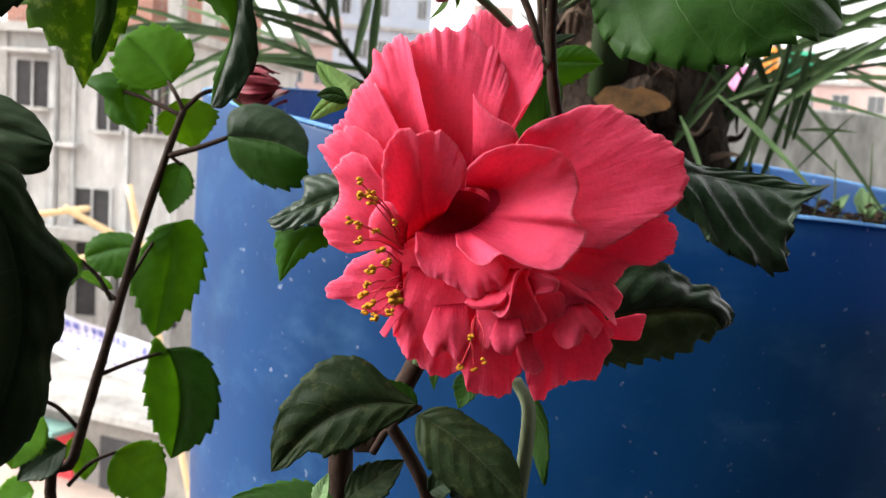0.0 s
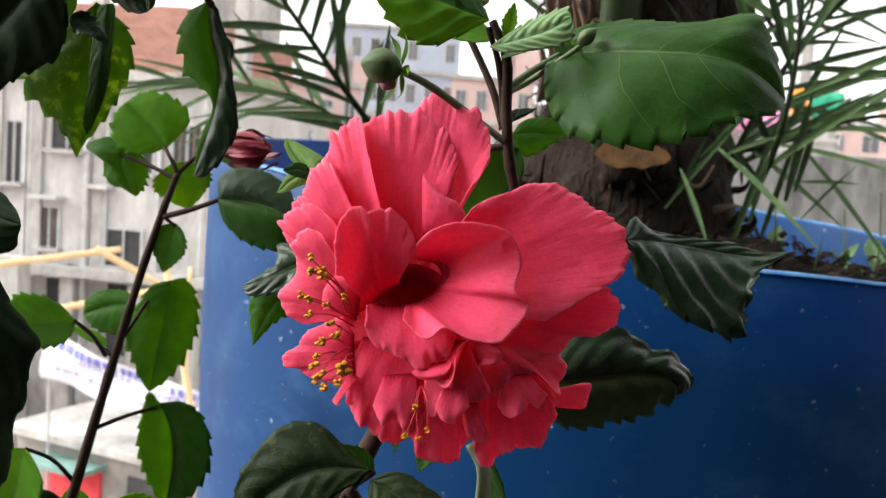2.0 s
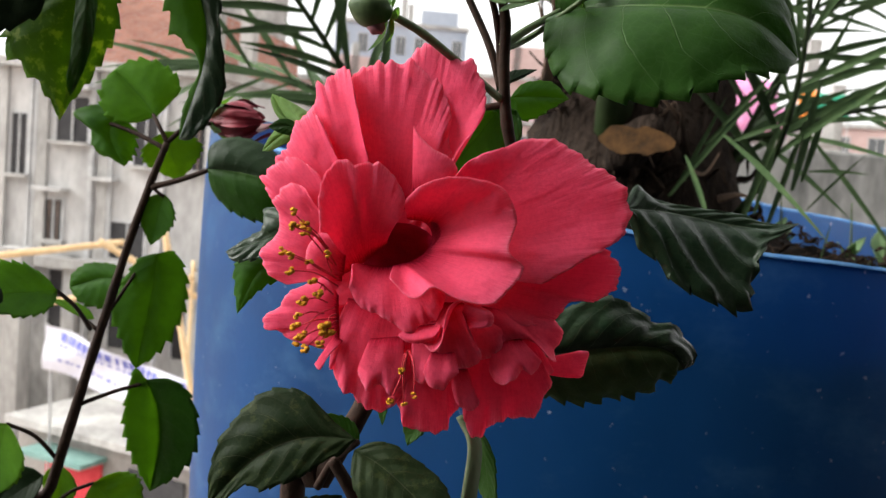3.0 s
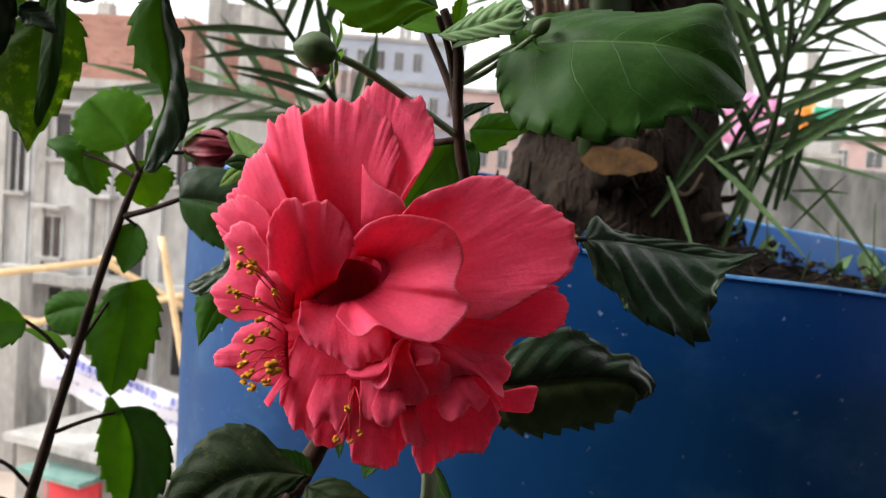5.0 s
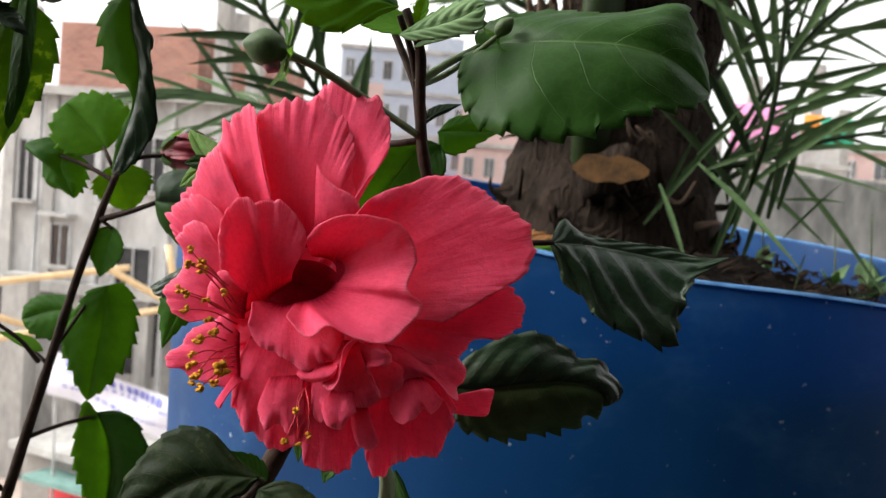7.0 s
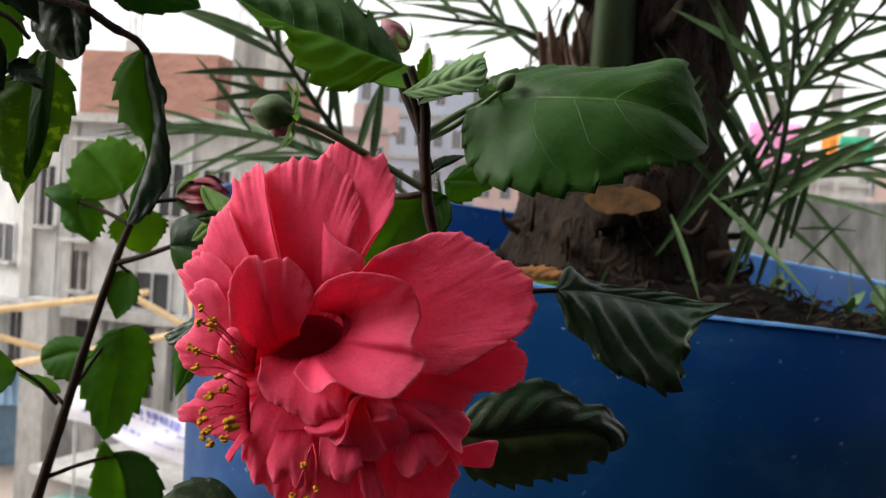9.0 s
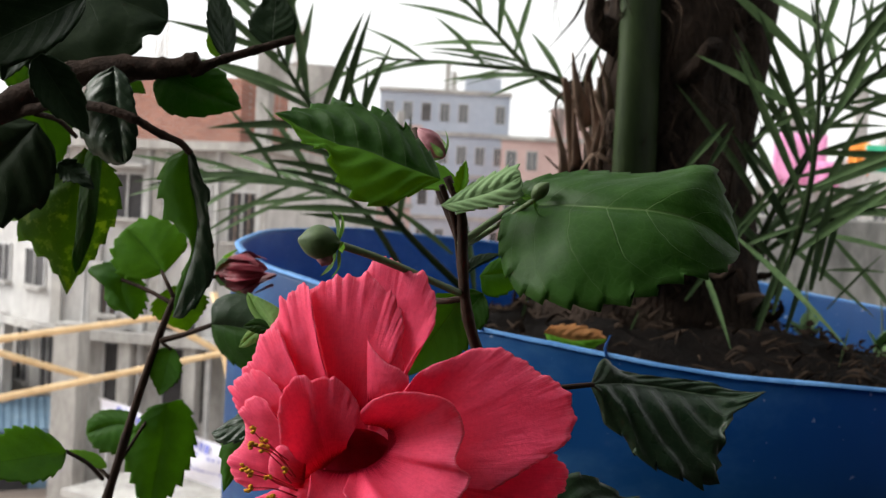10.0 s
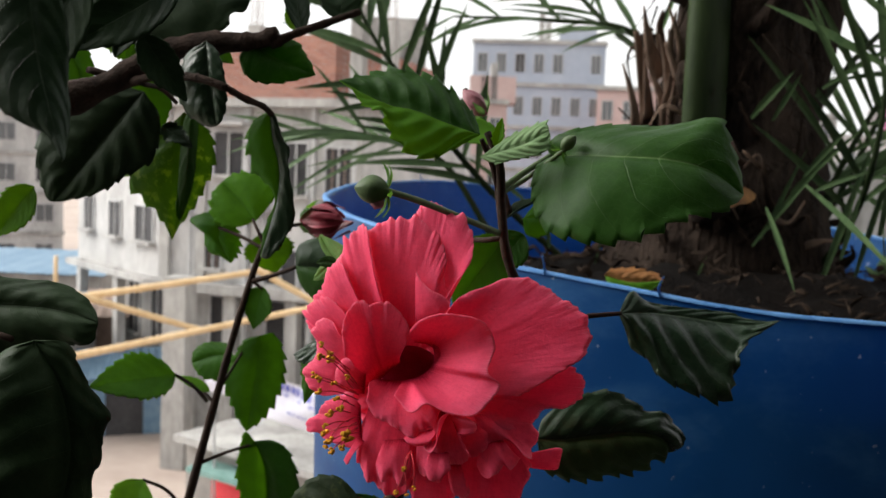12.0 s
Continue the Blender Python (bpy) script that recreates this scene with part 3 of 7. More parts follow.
def opening(parent, m, x, z, w, h, mat=None, bars=0, sill=True, depth=0.0):
    """A window on a facade: flat dark box (glass, or an unlit room put into colour), frame, mullion, sill and bars. m:
    the facade's frame, x along it, y out of it.
    """
    win = box("window", x - w / 2, x + w / 2, -0.10, 0.012, z - h / 2, z + h / 2, mat or DARK_ROOM, parent, "flat dark panel in the window opening", m=m)
    for a, b, c, d in ((x - w / 2 - 0.06, x - w / 2, z - h / 2, z + h / 2), (x + w / 2, x + w / 2 + 0.06, z - h / 2, z + h / 2), (x - w / 2 - 0.06, x + w / 2 + 0.06, z + h / 2, z + h / 2 + 0.06), (x - 0.02, x + 0.02, z - h / 2, z + h / 2)):
        box("window_frame", a, b, -0.05, 0.05, c, d, FRAME_GREY, win, m=m)
    if sill:
        box("sill", x - w / 2 - 0.12, x + w / 2 + 0.12, -0.05, 0.22, z - h / 2 - 0.09, z - h / 2, CONCRETE, win, m=m)
    for k in range(bars):
        xx = x - w / 2 + w * (k + 1) / (bars + 1)
        box("bar", xx - 0.012, xx + 0.012, 0.015, 0.04, z - h / 2, z + h / 2, TIN_RUST, win, m=m)
    return win


def facade(a, b):
    """Frame of a facade from plan point a to plan point b: x along it, y towards the street."""
    a, b = Vector((*a, 0)), Vector((*b, 0))
    x = (b - a).normalized()
    return Matrix.Translation(a) @ Matrix(((x.x, x.y, 0, 0), (x.y, -x.x, 0, 0), (0, 0, 1, 0), (0, 0, 0, 1))), (b - a).length


# the unfinished house across the street
house = thing("concrete_house", (-9.5, 25.0, STREET_Z), "unfinished grey concrete house with a red brick top storey", "house")
m1, w1 = facade((-12.0, 23.0), (-6.2, 22.2))
box("wall", 0, w1, -9, 0, -1.5, 3.1, PLASTER, house, "stained whitish plaster wall", m=m1)
box("slab", -0.2, w1 + 0.2, -9, 0.5, -1.75, -1.5, CONCRETE, house, m=m1)
box("slab", -0.2, w1 + 0.2, -9, 0.35, 3.1, 3.32, CONCRETE, house, m=m1)
box("wall", 0, w1, -9, -1.2, STREET_Z, -1.75, CONCRETE, house, "shaded ground floor wall", m=m1)
box("brick_wall", 1.25, w1 - 0.9, -8, -0.15, 3.32, 4.95, BRICKWALL, house, "bare red brick storey", m=m1)
for x in (0.5, 2.3, 4.1, w1 - 0.3):
    box("column", x - 0.17, x + 0.17, -0.06, 0.28, STREET_Z, -1.5, CONCRETE, house, m=m1)
for x in (0.16, 1.28, 2.95, w1 - 0.15):
    box("column", x - 0.14, x + 0.14, -0.06, 0.10, -1.5, 3.1, CONCRETE, house, m=m1)
rng = random.Random(3)
for x in (0.35, 2.6, w1 - 0.35, w1 + 0.5):
    col = box("column", x - 0.17, x + 0.17, -0.5, -0.16, 3.3, 5.2 + rng.uniform(0, 0.5), CONCRETE, house, m=m1)
    for k in range(4):
        xx, yy = x - 0.1 + 0.2 * (k % 2), -0.43 + 0.2 * (k // 2)
        box("rebar", xx - 0.012, xx + 0.012, yy - 0.012, yy + 0.012, 5.0, 6.2 + rng.uniform(-0.3, 0.3), TIN_RUST, col, m=m1)
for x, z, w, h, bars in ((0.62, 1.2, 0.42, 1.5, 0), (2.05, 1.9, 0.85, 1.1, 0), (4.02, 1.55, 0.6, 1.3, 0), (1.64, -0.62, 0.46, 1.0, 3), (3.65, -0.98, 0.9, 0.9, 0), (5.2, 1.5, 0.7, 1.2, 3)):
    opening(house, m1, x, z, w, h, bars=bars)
for x, z, w in ((2.05, 2.62, 1.2), (3.0, 0.45, 0.7), (1.64, 0.1, 0.8)):
    box("sunshade", x - w / 2, x + w / 2, 0.0, 0.42, z, z + 0.09, PLASTER, house, "thin white sunshade slab", m=m1)
for x in (0.95, 1.08, 2.68, 3.14):
    box("drain_pipe", x - 0.035, x + 0.035, 0.02, 0.09, -1.5, 3.1, FRAME_GREY, house, m=m1)
for x, z, w, h in ((1.4, -3.0, 1.1, 1.9), (3.2, -3.0, 1.2, 1.9), (4.9, -3.2, 1.0, 1.7)):
    m1b = m1 @ Matrix.Translation((0, -1.2, 0))
    opening(house, m1b, x, z, w, h, sill=False)
for x in (2.62, 4.52, 5.66):
    box("drain_pipe", x - 0.05, x + 0.05, 0.02, 0.12, STREET_Z, 3.1, FRAME_GREY, house, m=m1)
# wing that turns away down the side street
m2, w2 = facade((-16.9, 26.9), (-12.0, 23.0))
box("wall", 0, w2, -5, 0, -1.5, 2.9, PLASTER, house, "stained whitish plaster wall", m=m2)
box("slab", -0.3, w2, -5, 0.3, -1.7, -1.5, CONCRETE, house, m=m2)
box("wall", 0.3, w2, -5, -1.4, STREET_Z, -1.7, CONCRETE, house, "shaded ground floor wall", m=m2)
for x, z, w, h in ((1.0, 0.0, 0.75, 1.0), (3.1, -0.08, 0.85, 1.0), (5.2, -0.1, 1.2, 0.95), (1.2, -3.0, 0.8, 1.6), (3.0, -3.0, 0.9, 1.6)):
    opening(house, m2 if z > -1 else m2 @ Matrix.Translation((0, -1.4, 0)), x, z, w, h)
for x in (0.6, 3.6):
    box("column", x - 0.16, x + 0.16, -0.06, 0.2, STREET_Z, -1.5, CONCRETE, house, m=m2)
settle(house)

# lone concrete post and bamboo scaffold in front of it
post = tagged(box("concrete_post", -0.3, 0.3, -0.3, 0.3, STREET_Z, -1.2, CONCRETE, m=Matrix.Translation(polar(-26.4, 23.6, z=0))), "stained square concrete post standing on the street", "post")
scaffold = thing("bamboo_scaffold", polar(-26, 20, z=STREET_Z), "pale bamboo poles lashed into an open frame", "scaffold")


def pole(a, b, name="bamboo_pole", r=0.075):
    a, b = Vector(a), Vector(b)
    bm = bmesh.new()
    tube_into(bm, [a, a.lerp(b, 0.5), b], r, r * 0.8, 8, 9, 0.10)
    part(name, bm, BAMBOO, scaffold)


pole(polar(-33.5, 20.3, -7.6), polar(-20.6, 20.3, -5.6))
pole(polar(-32.3, 20.0, -7.2), polar(-25.0, 20.0, -9.4))
pole(polar(-33.5, 19.8, -11.0), polar(-16.5, 19.8, -7.5))
pole(polar(-22.0, 20.2, -5.6), polar(-16.0, 20.2, -8.8))
pole(polar(-33.3, 20.1, z=STREET_Z), polar(-33.3, 20.1, -5.0), r=0.05)
pole(polar(-16.6, 20.1, z=STREET_Z), polar(-16.6, 20.1, -6.5), r=0.05)
pole((-5.19, 15.53, 0.16), (-3.81, 15.58, -6.0), "wooden_pole", 0.06)
settle(scaffold)

# printed banner: its lines of writing cannot be read
banner = thing("banner", (-5.7, 17.56, -3.6), "blue and white printed cloth banner sagging on ropes", "banner")
a, b = Vector((-8.07, 17.56, -2.23)), Vector((-3.40, 17.56, -3.65))
bm = bmesh.new()
grid = [[bm.verts.new(a.lerp(b, i / 24) + Vector((0.05 * math.sin(i * 0.9), 0.08 * math.sin(i * 0.7 + j), -0.86 * j / 6 + 0.03 * math.sin(i * 0.5)))) for j in range(7)] for i in range(25)]
for p_, q_ in zip(grid, grid[1:]):
    for j in range(6):
        bm.faces.new((p_[j], p_[j + 1], q_[j + 1], q_[j]))
part("sheet", bm, BANNER_WHITE, banner)
rng = random.Random(6)
for row, (top, tall, fat) in enumerate(((0.07, 0.15, 0.45), (0.27, 0.05, 0.3), (0.56, 0.05, 0.3))):
    f = 0.06
    while f < 0.94:
        w = rng.uniform(0.02, 0.06) * fat
        bm = bmesh.new()
        vs = [bm.verts.new(a.lerp(b, min(ff, 0.96)) + Vector((0.05 * math.sin(ff * 24 * 0.9), 0.08 * math.sin(ff * 24 * 0.7 + zz / 0.13) - 0.035, -zz + 0.03 * math.sin(ff * 12)))) for ff, zz in ((f, top), (f + w, top), (f + w, top + tall), (f, top + tall))]
        bm.faces.new(vs)
        part("writing_bar", bm, BANNER_BLUE, banner)
        f += w + rng.uniform(0.005, 0.016) + (0.05 if rng.random() < 0.12 else 0)
for e, up in ((a, 1), (b, 1)):
    tube("rope", [e, e + Vector((0, 0.3, -0.4)), Vector((e.x, e.y + 0.5, STREET_Z))], 0.03, 0.03, FRAME_GREY, banner, steps=3, sides=6)
settle(banner)

# low stalls and sheds down in the street
def shed(name, az, r, w, d, h, mat, label, turn=0.0, roofmat=None):
    at = polar(az, r, z=STREET_Z)
    ob = thing(name, at, label, "shed", "street sheds")
    m = Matrix.Translation(at) @ Matrix.Rotation(radians(turn), 4, "Z")
    box("wall", -w / 2, w / 2, -d / 2, d / 2, 0, h, mat, ob, m=m)
    bm = bmesh.new()
    n = 26
    rows = [[bm.verts.new(m @ Vector((-w / 2 - 0.25 + (w + 0.5) * i / n, yy * (d / 2 + 0.3), h + 0.05 + zz + 0.03 * (i % 2)))) for i in range(n + 1)] for yy, zz in ((-1, 0.0), (1, 0.45))]
    for i in range(n):
        bm.faces.new((rows[0][i], rows[0][i + 1], rows[1][i + 1], rows[1][i]))
    rf = part("roof", bm, roofmat or mat, ob, smooth=False)
    th = rf.modifiers.new("thickness", "SOLIDIFY")
    th.thickness = 0.03
    # solid dark panel, coloured like the unlit inside
    box("doorway", -0.5, 0.5, -d / 2 - 0.02, -d / 2 + 0.1, 0, min(h * 0.8, 2.0), DARK_ROOM, ob, m=m)
    settle(ob)
    return ob


shed("tin_shed", -35.5, 42, 9, 5, 3.2, CONCRETE, "low shed with a faded blue tin roof", 10, TIN_BLUE)
shed("tin_shed", -33.0, 33, 4, 3, 2.6, TIN_RUST, "low brown rusty tin shed", 25)
shed("tin_shed", -38.0, 30, 6, 4, 3.0, PLASTER, "low shed with a faded blue tin roof", 5, TIN_BLUE)
shed("tin_shed", -29.5, 27.5, 2.2, 1.6, 1.6, TIN_BLUE, "blue painted tin stall", 30)
low = thing("market_stall", polar(-19, 20, z=STREET_Z), "low stall with a cement roof ledge and red front", "stall")
ml, wl_ = facade(tuple(polar(-26.0, 21.0, z=0)[:2]), tuple(polar(-13.0, 17.0, z=0)[:2]))
box("roof_slab", 0, wl_, -2.2, 0.3, -4.55, -4.40, CONCRETE, low, m=ml)
box("front", 0.1, wl_ - 0.1, -2.0, 0.0, STREET_Z, -4.55, MORTAR, low, m=ml)
box("awning", 0.9, 2.6, 0.0, 0.7, -4.95, -4.85, AWNING, low, "teal awning edge", m=ml)
box("shutter", 1.0, 2.5, 0.0, 0.06, STREET_Z, -4.95, CLOTH_RED, low, "red painted shutter", m=ml)
# no opening behind this one: its dark colour stands for the shade inside
box("shutter", 3.2, 4.6, 0.0, 0.06, STREET_Z, -4.95, DARK_ROOM, low, "flat dark panel coloured as the unlit open front", m=ml)
settle(low)


def block(az0, az1, r, top_el, mat, label, floors, cols, group="far houses", ground_mat=None, depth=8.0, seed=0, base=STREET_Z):
    """A far building between two bearings: walls, floor bands, rows of windows, roof parapet and tank."""
    a, b = polar(az0, r, z=0), polar(az1, r, z=0)
    m, w = facade((a.x, a.y), (b.x, b.y))
    top = 1.35 + r * math.tan(radians(top_el))
    ob = thing("apartment_building", ((a + b) / 2).to_tuple()[:2] + (base,), label, "building", group)
    box("wall", 0, w, -depth, 0, base, top, mat, ob, m=m)
    tall = (top - base) / floors
    rng = random.Random(seed)
    for f in range(floors):
        box("floor_band", -0.1, w + 0.1, -depth, 0.18, base + tall * (f + 1) - 0.12, base + tall * (f + 1) + 0.12, CONCRETE, ob, m=m)
        for c in range(cols):
            if rng.random() < 0.9:
                opening(ob, m, w * (c + 0.5) / cols, base + tall * (f + 0.5), min(1.2, w / cols * 0.45), tall * 0.42, GLASS_DARK if rng.random() < 0.75 else DARK_ROOM, sill=False)
    for k in range(3):
        x = rng.uniform(0.1, 0.9) * w
        box("stair_head" if k == 0 else "roof_column", x - (1.2 if k == 0 else 0.18), x + (1.2 if k == 0 else 0.18), -2.5, -0.4, top, top + rng.uniform(0.8, 2.2), mat if k == 0 else CONCRETE, ob, m=m)
    settle(ob)
    return ob


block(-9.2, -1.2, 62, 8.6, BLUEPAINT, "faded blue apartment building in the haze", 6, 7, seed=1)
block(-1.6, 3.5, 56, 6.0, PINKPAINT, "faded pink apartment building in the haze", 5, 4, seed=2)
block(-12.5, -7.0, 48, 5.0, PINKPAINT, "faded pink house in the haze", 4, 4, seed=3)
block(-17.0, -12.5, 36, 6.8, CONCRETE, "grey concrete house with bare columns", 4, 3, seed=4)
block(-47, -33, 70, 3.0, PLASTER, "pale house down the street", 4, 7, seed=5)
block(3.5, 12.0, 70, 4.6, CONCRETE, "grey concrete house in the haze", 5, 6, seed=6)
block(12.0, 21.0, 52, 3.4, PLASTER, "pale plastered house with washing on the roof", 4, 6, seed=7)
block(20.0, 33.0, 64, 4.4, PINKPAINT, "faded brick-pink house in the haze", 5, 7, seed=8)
for az, r, el, top in ((16.0, 50, 3.4, 8.6), (19.4, 60, 3.4, 9.3), (21.0, 55, 3.4, 6.8), (-14.6, 37, 6.5, 9.0), (-16.0, 37, 6.5, 8.9)):
    a = polar(az, r, el)
    h = 1.35 + r * math.tan(radians(top)) - a.z
    w = 0.55 if az < 0 else 0.35
    tagged(box("roof_column", -w, w, -w, w, -1.0, h, CONCRETE, m=Matrix.Translation(a + Vector((0, 1.5, 0)))), "bare concrete column standing on a roof", "column", "roof columns")

# washing on the far roof
for az, el, w, h, mat, label in ((15.9, 5.3, 2.6, 2.6, CLOTH_PINK, "pink cloth hung out to dry"), (19.0, 5.4, 1.0, 1.6, CLOTH_ORANGE, "orange cloth hung out to dry"), (20.3, 5.4, 1.7, 1.3, CLOTH_GREEN, "green cloth hung out to dry"), (17.4, 4.4, 1.2, 1.4, CLOTH_PINK, "pink cloth hung out to dry"), (9.5, 5.4, 1.0, 1.8, CLOTH_RED, "red cloth hung out to dry")):
    c = polar(az, 50, el)
    bm = bmesh.new()
    grid = [[bm.verts.new(c + Vector((w * (i / 10 - 0.5), 0.12 * math.sin(i * 1.3) * j / 4, -h * (j / 4 - 0.5)))) for j in range(5)] for i in range(11)]
    for p_, q_ in zip(grid, grid[1:]):
        for j in range(4):
            bm.faces.new((p_[j], p_[j + 1], q_[j + 1], q_[j]))
    ob = thing("hanging_cloth", c - Vector((0, 0, h / 2)), label, "laundry", "washing")
    sheet = part("sheet", bm, mat, ob)
    th = sheet.modifiers.new("thickness", "SOLIDIFY")
    th.thickness = 0.03
    for k in (-1, 1):
        tube("line_post", [c + Vector((k * w / 2, 0.1, h / 2)), c + Vector((k * w / 2, 0.1, -h)), Vector((c.x + k * w / 2, c.y + 0.1, STREET_Z))], 0.03, 0.03, FRAME_GREY, ob, sides=6, steps=2)
    settle(ob)

# ---- the cut blue tank with the palm ----
TC, TR = Vector((0.196, 1.131, 0.0)), 0.472


def rim_height(a):
    return 1.346 - 0.044 * math.cos(a) + 0.031 * math.sin(a) + 0.0015 * math.sin(5 * a + 1) + 0.001 * math.sin(13 * a)


tank = thing("plastic_tank", (TC.x, TC.y, 0.0), "cut-down round blue plastic water tank used as a planter, scuffed", "planter")
bm = bmesh.new()
segs = 160
rings = []
for k_r, (rad, f) in enumerate([(TR - 0.02, 0.0)] + [(TR + 0.004 * math.sin(9 * i / 30), i / 30) for i in range(1, 30)] + [(TR, 0.996), (TR - 0.0015, 1.0), (TR - 0.0045, 1.0), (TR - 0.006, 0.996)] + [(TR - 0.007, 1 - i / 12) for i in range(1, 9)]):
    rings.append([bm.verts.new((TC.x + (rad + 0.003 * noise.noise(Vector((3 * math.cos(a), 3 * math.sin(a), 3 * f)))) * math.cos(a), TC.y + (rad + 0.003 * noise.noise(Vector((3 * math.cos(a), 3 * math.sin(a), 3 * f)))) * math.sin(a), rim_height(a) * f)) for a in (math.tau * k / segs for k in range(segs))])
for a, b in zip(rings, rings[1:]):
    for k in range(segs):
        bm.faces.new((a[k], a[(k + 1) % segs], b[(k + 1) % segs], b[k]))
bm.faces.new(rings[0][::-1])
part("tank_wall", bm, BLUE, tank)
# the sawn edge, paler than the skin
bm = bmesh.new()
lip = []
for k in range(segs):
    a = math.tau * k / segs
    wob = 0.003 * noise.noise(Vector((3 * math.cos(a), 3 * math.sin(a), 3)))
    up = rim_height(a) + 0.0006
    lip.append([bm.verts.new((TC.x + (TR + wob + dr) * math.cos(a), TC.y + (TR + wob + dr) * math.sin(a), up + dz + 0.0006 * noise.noise(Vector((60 * math.cos(a), 60 * math.sin(a), dr * 500))))) for dr, dz in ((0.0012, -0.0016), (0.0004, 0.0006), (-0.0055, 0.0006), (-0.0066, -0.0016))])
for k in range(segs):
    for j in range(3):
        bm.faces.new((lip[k][j], lip[(k + 1) % segs][j], lip[(k + 1) % segs][j + 1], lip[k][j + 1]))
part("cut_edge", bm, CUT_BLUE, tank, "pale sawn plastic edge")
# frayed shavings left by the saw along the edge
rng = random.Random(12)
for a in (-98.5, -110, 150):
    r = radians(a)
    q = Vector((TC.x + TR * math.cos(r), TC.y + TR * math.sin(r), rim_height(r) - 0.001))
    tube("shaving", [q, q + Vector((rng.uniform(-0.006, 0.002), -0.004, 0.007)), q + Vector((rng.uniform(-0.004, 0.004), -0.002, 0.016))], 0.0014, 0.0004, BLUE, tank, sides=5, steps=3)
settle(tank)

def mound(x, y):
    return 1.225 + 0.085 * math.exp(-(((x - 0.19) / 0.34) ** 2 + ((y - 1.06) / 0.34) ** 2) ** 2)


soil = bmesh.new()
rows = []
for i in range(15):
    rad = (TR - 0.008) * i / 14
    rows.append([soil.verts.new((TC.x + rad * math.cos(a), TC.y + rad * math.sin(a), mound(TC.x + rad * math.cos(a), TC.y + rad * math.sin(a)) + 0.022 * noise.noise(Vector((rad * 9 * math.cos(a), rad * 9 * math.sin(a), 0))) + 0.020 * noise.noise(Vector((rad * 30 * math.cos(a), rad * 40 * math.sin(a), 2))))) for a in (math.tau * k / 72 for k in range(72))])
for a, b in zip(rows[1:], rows[2:]):
    for k in range(72):
        soil.faces.new((a[k], a[(k + 1) % 72], b[(k + 1) % 72], b[k]))
soil.faces.new(rows[1])
bmesh.ops.delete(soil, geom=rows[0], context="VERTS")
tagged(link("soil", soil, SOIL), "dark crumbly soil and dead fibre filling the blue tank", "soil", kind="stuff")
litter = bmesh.new()
rng = random.Random(8)
for k in range(900):
    a, rad = rng.uniform(0, math.tau), (TR - 0.02) * math.sqrt(rng.uniform(0.03, 1))
    q = Vector((TC.x + rad * math.cos(a), TC.y + rad * math.sin(a), mound(TC.x + rad * math.cos(a), TC.y + rad * math.sin(a)) + 0.012))
    d = Vector((rng.uniform(-1, 1), rng.uniform(-1, 1), rng.uniform(-0.1, 0.45))).normalized() * rng.uniform(0.006, 0.030)
    tube_into(litter, [q - d / 2, q + Vector((0, 0, rng.uniform(-0.002, 0.004))), q + d / 2], rng.uniform(0.0006, 0.0030), 0.0004, 5, 2, 0.3, rng.uniform(0.15, 0.6))
for k in range(260):
    a, rad = rng.uniform(0, math.tau), (TR - 0.03) * math.sqrt(rng.uniform(0.12, 1))
    q = Vector((TC.x + rad * math.cos(a), TC.y + rad * math.sin(a), 0))
    q.z = mound(q.x, q.y) + rng.uniform(0.008, 0.026)
    d = Vector((rng.uniform(-1, 1), rng.uniform(-0.6, 0.6), rng.uniform(-0.3, 0.5))).normalized() * rng.uniform(0.010, 0.026)
    tube_into(litter, [q - d / 2, q + Vector((0, 0, rng.uniform(0.0, 0.008))), q + d / 2], rng.uniform(0.0015, 0.0045), 0.0008, 6, 3, 0.6, rng.uniform(0.12, 0.3))
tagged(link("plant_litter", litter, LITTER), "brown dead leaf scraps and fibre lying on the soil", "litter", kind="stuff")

# the palm
PB = Vector((0.2135, 1.1595, 1.3100))
palm = thing("palm_tree", PB, "young date palm with dark fibrous trunk growing in the tank", "palm tree")
bm = bmesh.new()
rows = []
for i in range(60):
    f = i / 59
    z = PB.z - 0.08 + 1.05 * f
    lean = Vector((0.05 * f, 0.02 * f, 0))
    row = []
    for k in range(48):
        a = math.tau * k / 48
        d = Vector((math.cos(a), math.sin(a), 0))
        rad = 0.072 + 0.078 * math.exp(-(f * 4.2) ** 2)
        rad += 0.012 * noise.noise(Vector((d.x * 2.5, d.y * 2.5, z * 16))) + 0.006 * noise.noise(Vector((d.x * 11, d.y * 11, z * 40)))
        rad += 0.006 * ((z * 26 + a * 3 / math.tau * 2) % 1.0)
        row.append(bm.verts.new(Vector((PB.x, PB.y, z)) + lean + d * rad))
    rows.append(row)
for a, b in zip(rows, rows[1:]):
    for k in range(48):
        bm.faces.new((a[k], a[(k + 1) % 48], b[(k + 1) % 48], b[k]))
bm.faces.new(rows[0][::-1])
bm.faces.new(rows[-1])
part("trunk", bm, BARK, palm, "dark shaggy fibrous trunk")


